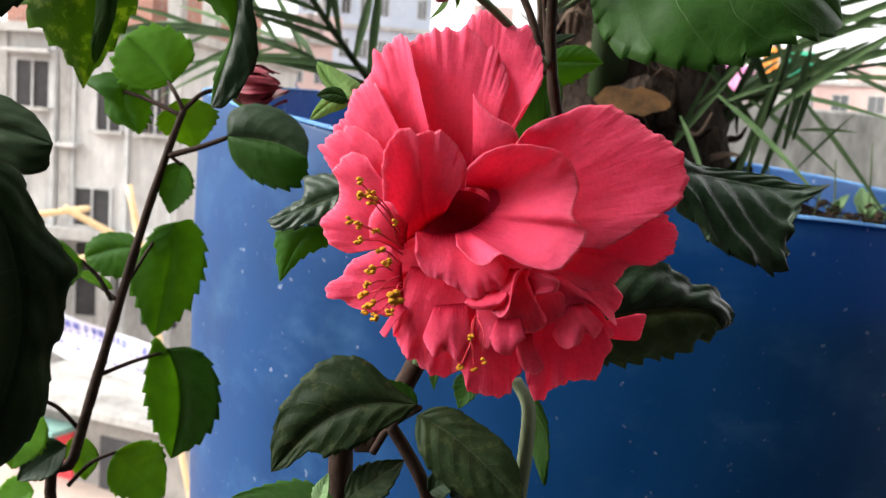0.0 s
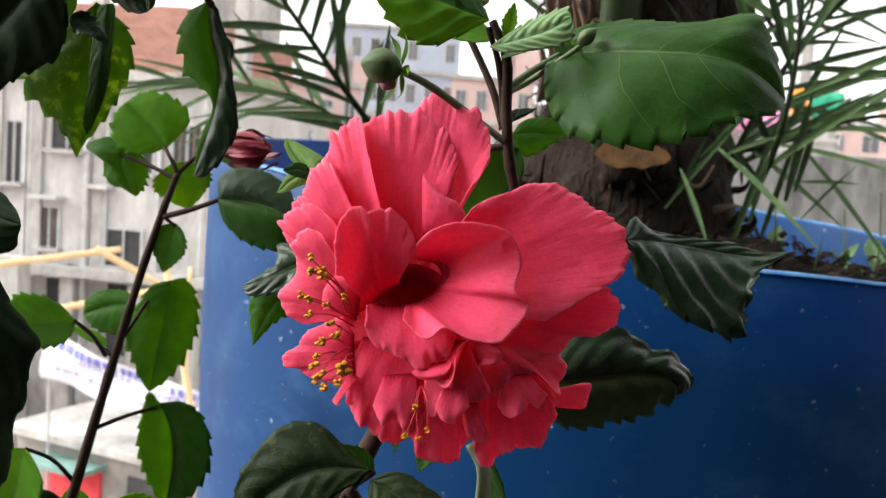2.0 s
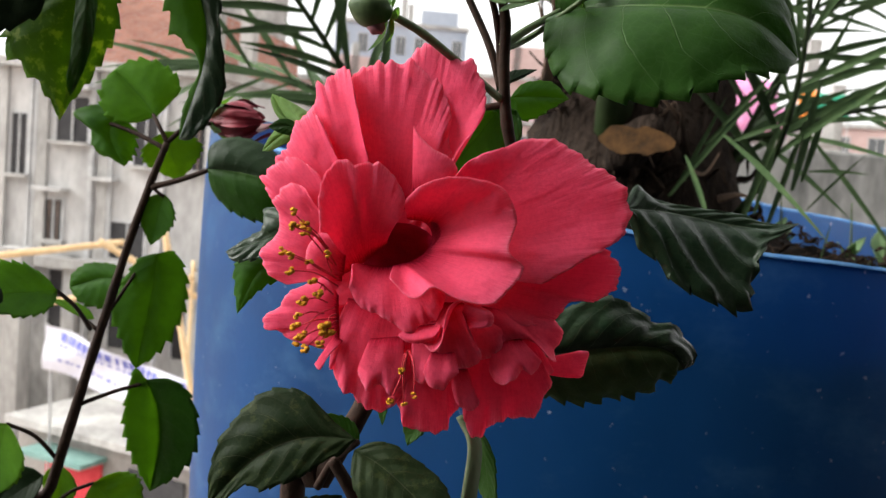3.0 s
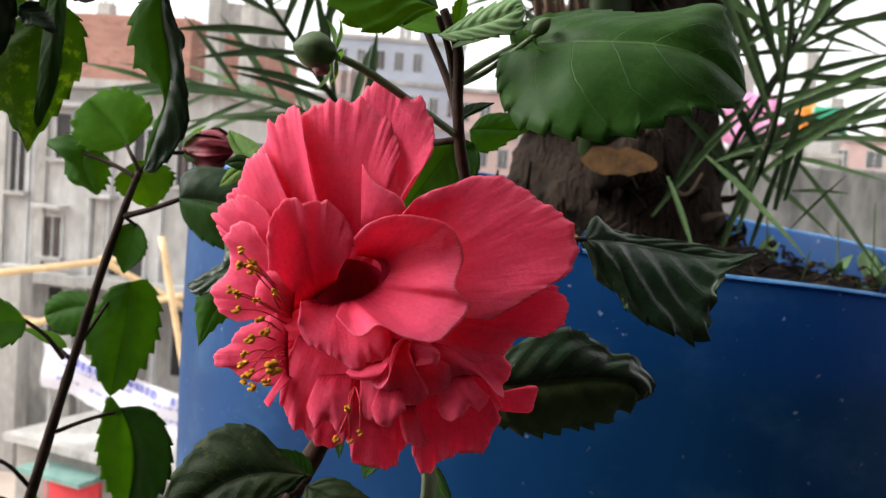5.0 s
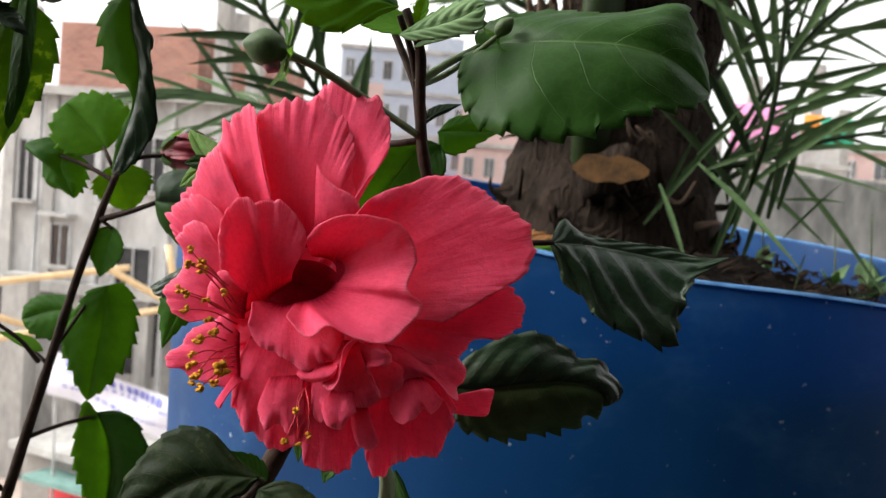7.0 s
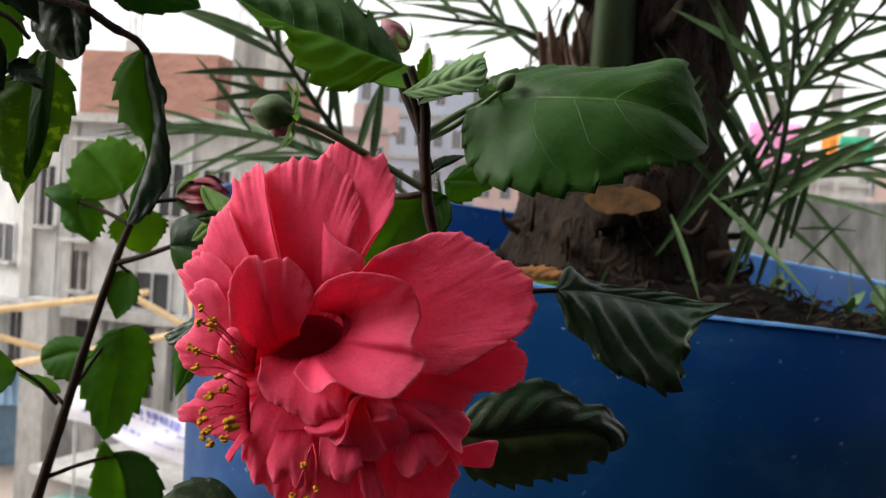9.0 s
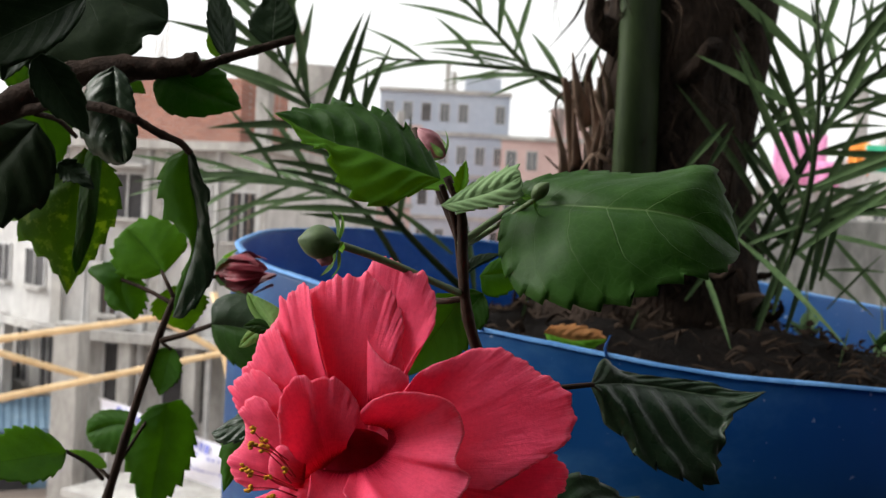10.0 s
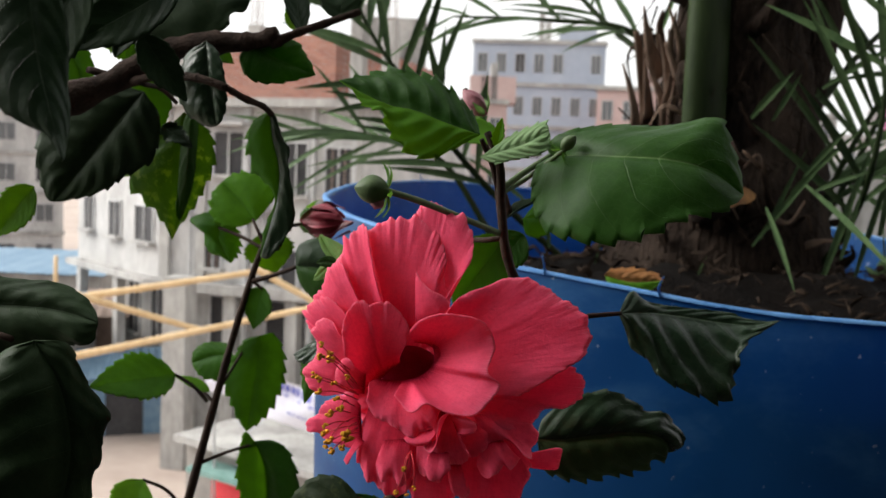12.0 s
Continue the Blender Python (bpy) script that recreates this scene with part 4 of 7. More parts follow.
def frond_base(a, z, length, width, up, mat, end=None):
    """A stump of an old leaf stalk clasping the trunk."""
    d = Vector((math.cos(radians(a)), math.sin(radians(a)), 0))
    q = Vector((PB.x, PB.y, z)) + d * 0.062
    bm = bmesh.new()
    tube_into(bm, [q, q + d * 0.03 + Vector((0, 0, up * 0.3)), q + d * length + Vector((0, 0, up))], width, width * 0.55, 10, 4, 0.1, 0.5)
    st = part("frond_stump", bm, mat, palm)
    if end:
        bm = bmesh.new()
        bmesh.ops.create_circle(bm, cap_ends=True, segments=14, radius=width * 0.62, matrix=Matrix.Translation(q + d * (length + 0.001) + Vector((0, 0, up))) @ d.to_track_quat("Z", "Y").to_matrix().to_4x4() @ Matrix.Diagonal((1.5, 0.7, 1, 1)))
        part("cut_face", bm, CUT, st, "pale sawn face")


rng = random.Random(5)
for k in range(34):
    frond_base(k * 137.5, PB.z + 0.05 + k * 0.024, rng.uniform(0.025, 0.055), rng.uniform(0.022, 0.034), rng.uniform(0.02, 0.06), BARK)
stump_end = Vector((0.1943, 0.9844, 1.3995))
bm = bmesh.new()
tube_into(bm, [Vector((PB.x, PB.y, stump_end.z - 0.05)), stump_end.lerp(Vector((PB.x, PB.y, stump_end.z - 0.03)), 0.4), stump_end], 0.045, 0.036, 12, 4, 0.1, 0.55)
stump = part("frond_stump", bm, BARK, palm)
bm = bmesh.new()
bmesh.ops.create_circle(bm, cap_ends=True, segments=18, radius=0.030, matrix=Matrix.Translation(stump_end + Vector((-0.002, -0.004, 0.0))) @ Vector((-0.1, -1.0, 0.15)).to_track_quat("Z", "Y").to_matrix().to_4x4() @ Matrix.Diagonal((1.3, 0.52, 1, 1)))
for vert in bm.verts:
    vert.co += Vector((noise.noise(vert.co * 60), 0.2 * noise.noise(vert.co * 70), 0.7 * noise.noise(vert.co * 80))) * 0.007
part("cut_face", bm, CUT, stump, "pale sawn face")
tube('frond_stalk', [(0.1899, 1.0982, 1.3825), (0.1832, 1.0600, 1.4606), (0.1823, 1.0605, 1.5773), (0.1845, 1.0990, 1.7244), (0.1945, 1.1431, 1.8763)], 0.034, 0.029, PALM_STALK, palm, 'thick green leaf stalk', sides=12, flat=0.6)
tube('frond_stalk', [(0.3028, 1.1492, 1.4724), (0.3353, 1.1840, 1.6262), (0.3675, 1.2394, 1.7865), (0.3839, 1.2524, 1.9255)], 0.028, 0.024, BARK, palm, 'dark leaf base leaning out', sides=12, flat=0.6)
tube('husk', [(0.1215, 1.1257, 1.4818), (0.1097, 1.1114, 1.5485), (0.1001, 1.1156, 1.5966)], 0.014, 0.005, HUSK, palm, 'dry brown sheath', sides=8, flat=0.3)
tube('husk', [(0.1381, 1.1326, 1.5527), (0.1286, 1.1164, 1.5980), (0.1314, 1.1186, 1.6225)], 0.012, 0.002, HUSK, palm, 'dry brown sheath', sides=8, flat=0.3)
tube('husk', [(0.1195, 1.1164, 1.4905), (0.1154, 1.0998, 1.5294), (0.1105, 1.0935, 1.5721)], 0.0087, 0.0015, HUSK_PALE, palm, 'dry brown sheath', sides=6, flat=0.3)
tube('husk', [(0.1043, 1.1134, 1.4613), (0.1027, 1.0969, 1.5008), (0.0862, 1.0912, 1.5530)], 0.0127, 0.0015, HUSK_PALE, palm, 'dry brown sheath', sides=6, flat=0.3)
tube('husk', [(0.1631, 1.1183, 1.4994), (0.1530, 1.1014, 1.5379), (0.1343, 1.0948, 1.5800)], 0.0167, 0.0015, HUSK_PALE, palm, 'dry brown sheath', sides=6, flat=0.3)
tube('husk', [(0.1450, 1.1154, 1.4729), (0.1345, 1.0986, 1.5116), (0.1132, 1.0922, 1.5571)], 0.0139, 0.0015, HUSK_PALE, palm, 'dry brown sheath', sides=6, flat=0.3)
tube('husk', [(0.1309, 1.1213, 1.5410), (0.1166, 1.1043, 1.5788), (0.1076, 1.0981, 1.6237)], 0.0168, 0.0015, HUSK_PALE, palm, 'dry brown sheath', sides=6, flat=0.3)
tube('husk', [(0.1526, 1.1141, 1.4560), (0.1475, 1.0974, 1.4952), (0.1486, 1.0909, 1.5333)], 0.0174, 0.0015, HUSK_PALE, palm, 'dry brown sheath', sides=6, flat=0.3)
tube('husk', [(0.1537, 1.1213, 1.5357), (0.1537, 1.1047, 1.5742), (0.1365, 1.0989, 1.6254)], 0.0124, 0.0015, HUSK_PALE, palm, 'dry brown sheath', sides=6, flat=0.3)
tube('husk', [(0.1460, 1.1193, 1.5155), (0.1388, 1.1025, 1.5539), (0.1276, 1.0954, 1.5887)], 0.0139, 0.0015, HUSK_PALE, palm, 'dry brown sheath', sides=6, flat=0.3)
tube('husk', [(0.1500, 1.1141, 1.4575), (0.1392, 1.0973, 1.4964), (0.1436, 1.0919, 1.5458)], 0.0179, 0.0015, HUSK_PALE, palm, 'dry brown sheath', sides=6, flat=0.3)
tube('husk', [(0.1554, 1.1208, 1.5294), (0.1409, 1.1038, 1.5673), (0.1462, 1.0985, 1.6179)], 0.0137, 0.0015, HUSK_PALE, palm, 'dry brown sheath', sides=6, flat=0.3)
tube('husk', [(0.1578, 1.1204, 1.5249), (0.1438, 1.1035, 1.5628), (0.1384, 1.0963, 1.5960)], 0.0086, 0.0015, HUSK_PALE, palm, 'dry brown sheath', sides=6, flat=0.3)
tube('husk', [(0.1558, 1.1136, 1.4495), (0.1567, 1.0971, 1.4892), (0.1578, 1.0904, 1.5264)], 0.0095, 0.0015, HUSK_PALE, palm, 'dry brown sheath', sides=6, flat=0.3)
# torn husks bristling from the foot of the trunk
for k in range(46):
    a, z = rng.uniform(185, 355), PB.z + rng.uniform(0.0, 0.2)
    d = Vector((math.cos(radians(a)), math.sin(radians(a)), 0))
    q = Vector((PB.x, PB.y, z)) + d * (0.085 + 0.06 * math.exp(-((z - PB.z) / 0.12) ** 2))
    side = Vector((-d.y, d.x, 0)) * rng.uniform(-0.05, 0.05)
    tube("husk", [q, q + d * 0.018 + side * 0.5 + Vector((0, 0, rng.uniform(-0.01, 0.02))), q + d * rng.uniform(0.012, 0.035) + side + Vector((0, 0, rng.uniform(-0.03, 0.05)))], rng.uniform(0.003, 0.008), 0.001, LITTER if k % 4 else HUSK, palm, sides=6, steps=4, knots=0.25, flat=0.22)
# fibres and dry husks hanging from the trunk
for k in range(110):
    a, z = rng.uniform(150, 390), PB.z + rng.uniform(0.02, 0.6)
    d = Vector((math.cos(radians(a)), math.sin(radians(a)), 0))
    q = Vector((PB.x, PB.y, z)) + d * 0.095
    tube("fibre", [q, q + d * 0.02 + Vector((rng.uniform(-0.015, 0.015), 0, -0.025)), q + d * rng.uniform(0.01, 0.03) + Vector((rng.uniform(-0.03, 0.03), 0, rng.uniform(-0.09, -0.04)))], rng.uniform(0.001, 0.004), 0.0004, LITTER, palm, sides=5, steps=5, flat=0.4)


def leaflet_into(bm, foot, way, up, length, width):
    """A stiff folded leaflet: a shallow V in section, long pointed outline, slight droop."""
    width *= 0.74
    way, up = way.normalized(), (up - way * up.dot(way)).normalized()
    side = way.cross(up)
    rows = []
    for i in range(8):
        t = i / 7
        w = width * (0.35 + 1.3 * t) if t < 0.35 else width * (0.805 * (1 - ((t - 0.35) / 0.65) ** 1.8) + 0.01)
        c = foot + way * (length * t) - Vector((0, 0, 1)) * (length * 0.10 * t * t)
        rows.append((bm.verts.new(c + side * w + up * w * 0.45), bm.verts.new(c), bm.verts.new(c - side * w + up * w * 0.45)))
    for a, b in zip(rows, rows[1:]):
        bm.faces.new((a[0], a[1], b[1], b[0]))
        bm.faces.new((a[1], a[2], b[2], b[1]))


def frond(points, count, length, width, face, seed, first=0.25, splay=52):
    """A feather leaf: a stalk along guide points, leaflets in two uneven rows."""
    rng = random.Random(seed)
    run = spline(points, 14)
    bm = bmesh.new()
    tube_into(bm, points, 0.006, 0.0018, 8, 10, 0.04, 0.7)
    stalk = part("frond", bm, PALM_STALK, palm, "green feather frond")
    face = Vector(face)
    for k in range(count):
        f = first + (1 - first) * k / (count - 1)
        i = min(int(f * (len(run) - 1)), len(run) - 2)
        q = run[i].lerp(run[i + 1], f * (len(run) - 1) - i)
        t = (run[i + 1] - run[i]).normalized()
        s = t.cross(face).normalized() * (1 if k % 2 else -1)
        a = radians(splay * (1.15 - 0.65 * f) + rng.uniform(-20, 20))
        way = t * math.cos(a) + s * math.sin(a) + face * rng.uniform(-0.5, 0.5)
        bm = bmesh.new()
        leaflet_into(bm, q, way, face, length * (1.05 - 0.45 * abs(f - 0.45)) * rng.uniform(0.8, 1.12), width * rng.uniform(0.85, 1.1))
        part("leaflet", bm, PALM, stalk)


frond([(0.0348, 1.1867, 1.2906), (-0.0853, 1.1437, 1.4007), (-0.1703, 1.1011, 1.5061), (-0.2498, 1.1092, 1.6154), (-0.3137, 1.1723, 1.7744)], 32, 0.16, 0.0095, (0.29, -0.93, 0.24), 1, first=0.25)
frond([(0.1527, 1.2116, 1.5346), (0.0966, 1.2172, 1.6110), (-0.0166, 1.2160, 1.6262), (-0.1460, 1.2134, 1.6301)], 17, 0.13, 0.009, (0.11, -0.58, 0.81), 2, first=0.15, splay=45)
frond([(-0.0810, 1.2860, 1.3068), (-0.1713, 1.2951, 1.4306), (-0.2730, 1.2959, 1.4658), (-0.3902, 1.2934, 1.4675)], 24, 0.17, 0.009, (0.12, -0.68, 0.72), 3, first=0.35, splay=40)
frond([(0.1395, 1.2648, 1.5710), (0.0588, 1.3194, 1.6396), (-0.0587, 1.3782, 1.7648), (-0.2059, 1.4374, 1.9009)], 20, 0.17, 0.009, (0.05, -0.84, 0.54), 9, first=0.3, splay=45)
frond([(0.3064, 1.1423, 1.2850), (0.3421, 1.1056, 1.4253), (0.4092, 1.1185, 1.5502), (0.5097, 1.1312, 1.6640)], 20, 0.2, 0.008, (-0.02, -0.99, 0.11), 4, first=0.2)
frond([(0.3049, 1.1593, 1.4731), (0.3828, 1.2214, 1.5839), (0.4825, 1.2821, 1.6736), (0.6353, 1.3440, 1.7637)], 12, 0.2, 0.008, (-0.14, -0.91, 0.40), 5, first=0.15)
frond([(0.2960, 1.0916, 1.2829), (0.3444, 1.0496, 1.3610), (0.3624, 1.0095, 1.4675), (0.3688, 1.0231, 1.6161), (0.3657, 1.0886, 1.7857)], 18, 0.19, 0.008, (-0.21, -0.98, -0.00), 6, first=0.3)
frond([(0.3035, 1.1033, 1.4096), (0.3811, 1.1067, 1.4276), (0.4641, 1.1115, 1.4591), (0.6086, 1.1679, 1.4903)], 16, 0.18, 0.008, (0.04, -0.79, 0.61), 7, first=0.15, splay=48)
frond([(0.3337, 1.2453, 1.3063), (0.4151, 1.2634, 1.4853), (0.4693, 1.2775, 1.6264), (0.5176, 1.3475, 1.8323)], 18, 0.2, 0.0080, (-0.12, -0.97, 0.20), 10, first=0.2, splay=46)
for q, end, w in (
    ((0.2843, 0.9921, 1.4219), (0.3293, 0.9871, 1.4863), 0.0062),
    ((0.2959, 0.9928, 1.4063), (0.3455, 0.9675, 1.4353), 0.0062),
    ((0.3719, 1.0186, 1.3606), (0.3853, 1.0021, 1.4953), 0.01),
    ((0.3886, 1.0403, 1.3715), (0.4024, 1.0232, 1.4721), 0.008),
    ((0.2223, 0.9577, 1.4810), (0.2600, 0.9419, 1.5355), 0.008),
    ((0.2471, 0.9799, 1.4802), (0.2714, 0.9629, 1.5352), 0.006),
    ((0.3332, 1.0147, 1.3330), (0.3505, 1.0178, 1.4181), 0.006),
    ((0.3977, 1.0405, 1.3403), (0.4510, 1.0264, 1.4161), 0.003),
    ((0.3954, 1.0411, 1.3831), (0.4566, 1.0264, 1.3907), 0.004),
    ((0.3079, 1.0461, 1.5222), (0.3885, 1.0241, 1.5843), 0.007),
    ((0.2945, 1.0670, 1.6261), (0.3272, 1.0480, 1.5357), 0.006),
    ((0.3664, 1.0837, 1.6513), (0.3845, 1.0723, 1.4962), 0.005),
    ((0.2458, 0.9795, 1.3876), (0.2714, 0.9229, 1.3113), 0.006),
    ((0.2322, 1.0406, 1.2904), (0.2906, 1.0086, 1.4757), 0.006),
    ((0.2366, 0.9954, 1.3443), (0.3128, 0.9879, 1.4635), 0.006),
    ((0.2803, 1.0518, 1.4016), (0.3496, 1.0113, 1.4913), 0.007),
    ((0.2872, 1.0029, 1.4143), (0.3811, 0.9167, 1.3251), 0.0075),
    ((0.3045, 0.9919, 1.2886), (0.3555, 0.9913, 1.4899), 0.0075),
    ((0.3530, 1.0442, 1.2986), (0.3854, 1.0118, 1.4871), 0.007),
    ((0.0636, 1.0879, 1.3006), (0.0738, 1.0930, 1.3551), 0.003),
    ((0.1787, 0.9904, 1.3042), (0.1891, 0.9935, 1.3351), 0.002),
    ((0.3816, 0.9435, 1.2885), (0.3911, 0.9478, 1.3343), 0.002),
    ((-0.0299, 1.1929, 1.3750), (-0.1253, 1.1977, 1.4517), 0.007),
    ((0.0082, 1.0887, 1.3239), (-0.0096, 1.0987, 1.4386), 0.007)):
    bm = bmesh.new()
    leaflet_into(bm, Vector(q), Vector(end) - Vector(q), Vector((0.2, -1, 0.3)), (Vector(end) - Vector(q)).length, w)
    part("leaflet", bm, PALM, palm)
settle(palm)
dry = thing("fallen_leaf", (0.1074, 0.7244, 1.3240), "yellowing leaf with brown curled edge lying on the tank rim", "leaf")
blade(dry, [(0.0823, 0.7270, 1.3275), (0.1049, 0.7213, 1.3237), (0.1302, 0.7160, 1.3271)], [(0.0891, 0.7269, 1.3342), (0.1112, 0.7261, 1.3352), (0.1252, 0.7225, 1.3315)], [(0.0888, 0.7191, 1.3189), (0.1115, 0.7157, 1.3176), (0.1243, 0.7147, 1.3217)], (LEAF_DRY, LEAF_BRIGHT), teeth=6, bite=(0.2, 0.15), puff=0.2, quilt=0.06, crumple=0.35, seed=77)
settle(dry)
rng = random.Random(21)
for at_, high, wide in (((0.5997, 1.3008, 1.2964), 0.085, 0.035), ((0.4370, 1.2491, 1.3219), 0.04, 0.02), ((0.5598, 1.3206, 1.3036), 0.05, 0.022)):
    out_ = Vector((at_[0] - TC.x, at_[1] - TC.y, 0))
    out_ = TC + out_ * min(1.0, 0.44 / out_.length)
    ground_ = mound(out_.x, out_.y) - 0.01
    high, at_ = at_[2] + high - ground_, (out_.x, out_.y, ground_)
    weed = thing("weed", at_, "small pale green weed growing from the soil at the tank wall", "weed", "weeds in the tank")
    for k in range(9):
        a, up = rng.uniform(0, math.tau), rng.uniform(0.4, 1.0)
        foot = Vector(at_) + Vector((0, 0, high * 0.45 * up))
        tip = foot + Vector((math.cos(a) * wide, math.sin(a) * wide, high * 0.25 * up))
        leaf(weed, foot, tip, (-0.2 * math.cos(a), -0.5, 0.8), wide * 0.42, wide * 0.42, LEAF_PALE, teeth=5, bite=0.1, seed=300 + k)
    tube("stalk", [at_, Vector(at_) + Vector((0.004, 0, high * 0.5)), Vector(at_) + Vector((0, 0.003, high))], 0.002, 0.001, STEM_GREEN, weed)
    settle(weed)

# ---- the flowering hibiscus in front ----
pot = thing("plant_pot", (0.02, 0.47, 0.0), "round clay flower pot filled with soil on the roof", "plant pot")
bm = bmesh.new()
prof = [(0.0, 0.0), (0.13, 0.0), (0.18, 0.30), (0.20, 0.30), (0.20, 0.34), (0.175, 0.34), (0.165, 0.29)]
rings = [[bm.verts.new((0.02 + r * math.cos(math.tau * k / 28), 0.47 + r * math.sin(math.tau * k / 28), z)) for k in range(28)] for r, z in prof[1:]]
for a, b in zip(rings, rings[1:]):
    for k in range(28):
        bm.faces.new((a[k], a[(k + 1) % 28], b[(k + 1) % 28], b[k]))
bm.faces.new(rings[0][::-1])
part("pot_body", bm, CLAY, pot)
bm = bmesh.new()
bmesh.ops.create_circle(bm, cap_ends=True, segments=28, radius=0.166, matrix=Matrix.Translation((0.02, 0.47, 0.292)))
part("soil", bm, SOIL, pot)
settle(pot)
shrub = thing("hibiscus_shrub", (0.02, 0.47, 0.29), "hibiscus shrub with dark toothed leaves and green buds", "shrub", "hibiscus shrubs")
tube('stem', [(0.0100, 0.4600, 0.2800), (-0.0100, 0.4400, 0.7500), (-0.0328, 0.3729, 1.1943), (-0.0210, 0.3658, 1.2234), (-0.0047, 0.3643, 1.2580), (0.0078, 0.3726, 1.2910), (0.0273, 0.3667, 1.3318)], 0.006, 0.0034, STEM, shrub, knots=0.06, sides=10)
tube('stem', [(0.0518, 0.3730, 1.3399), (0.0420, 0.3601, 1.3662), (0.0383, 0.3580, 1.3875), (0.0365, 0.3560, 1.4108), (0.0300, 0.3572, 1.4254)], 0.0026, 0.0017, STEM, shrub, knots=0.1)
tube('branch', [(0.0437, 0.3619, 1.3628), (0.0377, 0.3598, 1.3859), (0.0343, 0.3576, 1.4065), (0.0286, 0.3498, 1.4217)], 0.0016, 0.0012, STEM, shrub, knots=0.1)
tube('stalk', [(-0.0047, 0.3643, 1.2580), (0.0060, 0.3417, 1.2829), (0.0062, 0.3137, 1.3062)], 0.003, 0.0022, STEM_GREEN, shrub)
tube('stalk', [(0.0382, 0.3592, 1.3789), (0.0263, 0.3364, 1.3854), (0.0103, 0.3067, 1.3937), (-0.0008, 0.2937, 1.3977)], 0.0015, 0.0013, STEM_GREEN, shrub, knots=0.08)
tube('stalk', [(0.0383, 0.3590, 1.3771), (0.0306, 0.3607, 1.3756), (0.0190, 0.3704, 1.3750)], 0.0014, 0.0012, STEM, shrub)
tube('stalk', [(0.0364, 0.3569, 1.3985), (0.0461, 0.3639, 1.4070), (0.0584, 0.3731, 1.4163)], 0.0017, 0.0013, STEM_GREEN, shrub)
tube('stalk', [(0.0364, 0.3588, 1.3974), (0.0484, 0.3689, 1.4055), (0.0672, 0.3555, 1.4197)], 0.0014, 0.001, STEM_GREEN, shrub)
tube('branch', [(0.0379, 0.3921, 1.3872), (0.0318, 0.3934, 1.4038), (0.0190, 0.4055, 1.4290), (0.0086, 0.4172, 1.4506)], 0.0018, 0.0014, STEM, shrub)
tube('stalk', [(0.0670, 0.3783, 1.3385), (0.0810, 0.3828, 1.3403), (0.0949, 0.3892, 1.3415)], 0.0014, 0.0011, STEM, shrub)
tube('stalk', [(0.0518, 0.3780, 1.3396), (0.0588, 0.3781, 1.3390), (0.0670, 0.3783, 1.3385)], 0.0016, 0.0014, STEM, shrub)
blade(shrub, [(0.0579, 0.3792, 1.4160), (0.0728, 0.3595, 1.4162), (0.0902, 0.3458, 1.4157), (0.1103, 0.3403, 1.4150), (0.1281, 0.3424, 1.4110), (0.1432, 0.3470, 1.4012)], [(0.0567, 0.3744, 1.4222), (0.0675, 0.3703, 1.4286), (0.0860, 0.3665, 1.4316), (0.1033, 0.3629, 1.4312), (0.1202, 0.3597, 1.4329), (0.1329, 0.3568, 1.4338), (0.1375, 0.3533, 1.4236), (0.1414, 0.3500, 1.4127)], [(0.0532, 0.3658, 1.4104), (0.0519, 0.3539, 1.4008), (0.0542, 0.3438, 1.3908), (0.0602, 0.3356, 1.3831), (0.0675, 0.3296, 1.3800), (0.0783, 0.3255, 1.3790), (0.0911, 0.3233, 1.3794), (0.1028, 0.3231, 1.3832), (0.1124, 0.3246, 1.3885), (0.1225, 0.3277, 1.3914), (0.1312, 0.3324, 1.3935), (0.1384, 0.3388, 1.3967)], (LEAF_MID, LEAF_MID), 'large glossy green hibiscus leaf with toothed edge', teeth=15, bite=(0.06, 0.1), puff=0.07, quilt=0.008, crumple=0.09, seed=1)
blade(shrub, [(0.0940, 0.3911, 1.3411), (0.1096, 0.4006, 1.3410), (0.1263, 0.4069, 1.3394), (0.1448, 0.4092, 1.3372), (0.1603, 0.4095, 1.3370), (0.1720, 0.4091, 1.3402)], [(0.0961, 0.3974, 1.3468), (0.1001, 0.4026, 1.3513), (0.1078, 0.4061, 1.3459), (0.1213, 0.4091, 1.3441), (0.1359, 0.4112, 1.3432), (0.1478, 0.4122, 1.3426), (0.1569, 0.4120, 1.3397), (0.1656, 0.4110, 1.3393)], [(0.0981, 0.3881, 1.3337), (0.1011, 0.3856, 1.3268), (0.1085, 0.3839, 1.3217), (0.1132, 0.3826, 1.3141), (0.1171, 0.3821, 1.3101), (0.1263, 0.3823, 1.3066), (0.1340, 0.3831, 1.3038), (0.1399, 0.3846, 1.3023), (0.1473, 0.3870, 1.3049), (0.1497, 0.3902, 1.3125), (0.1532, 0.3946, 1.3266), (0.1579, 0.3990, 1.3327), (0.1650, 0.4037, 1.3366)], (LEAF_GLOSSY, LEAF_GLOSSY), 'dark curled hibiscus leaf with a hooked tip', teeth=13, bite=(0.05, 0.1), puff=0.05, quilt=0.05, crumple=0.13, seed=2)
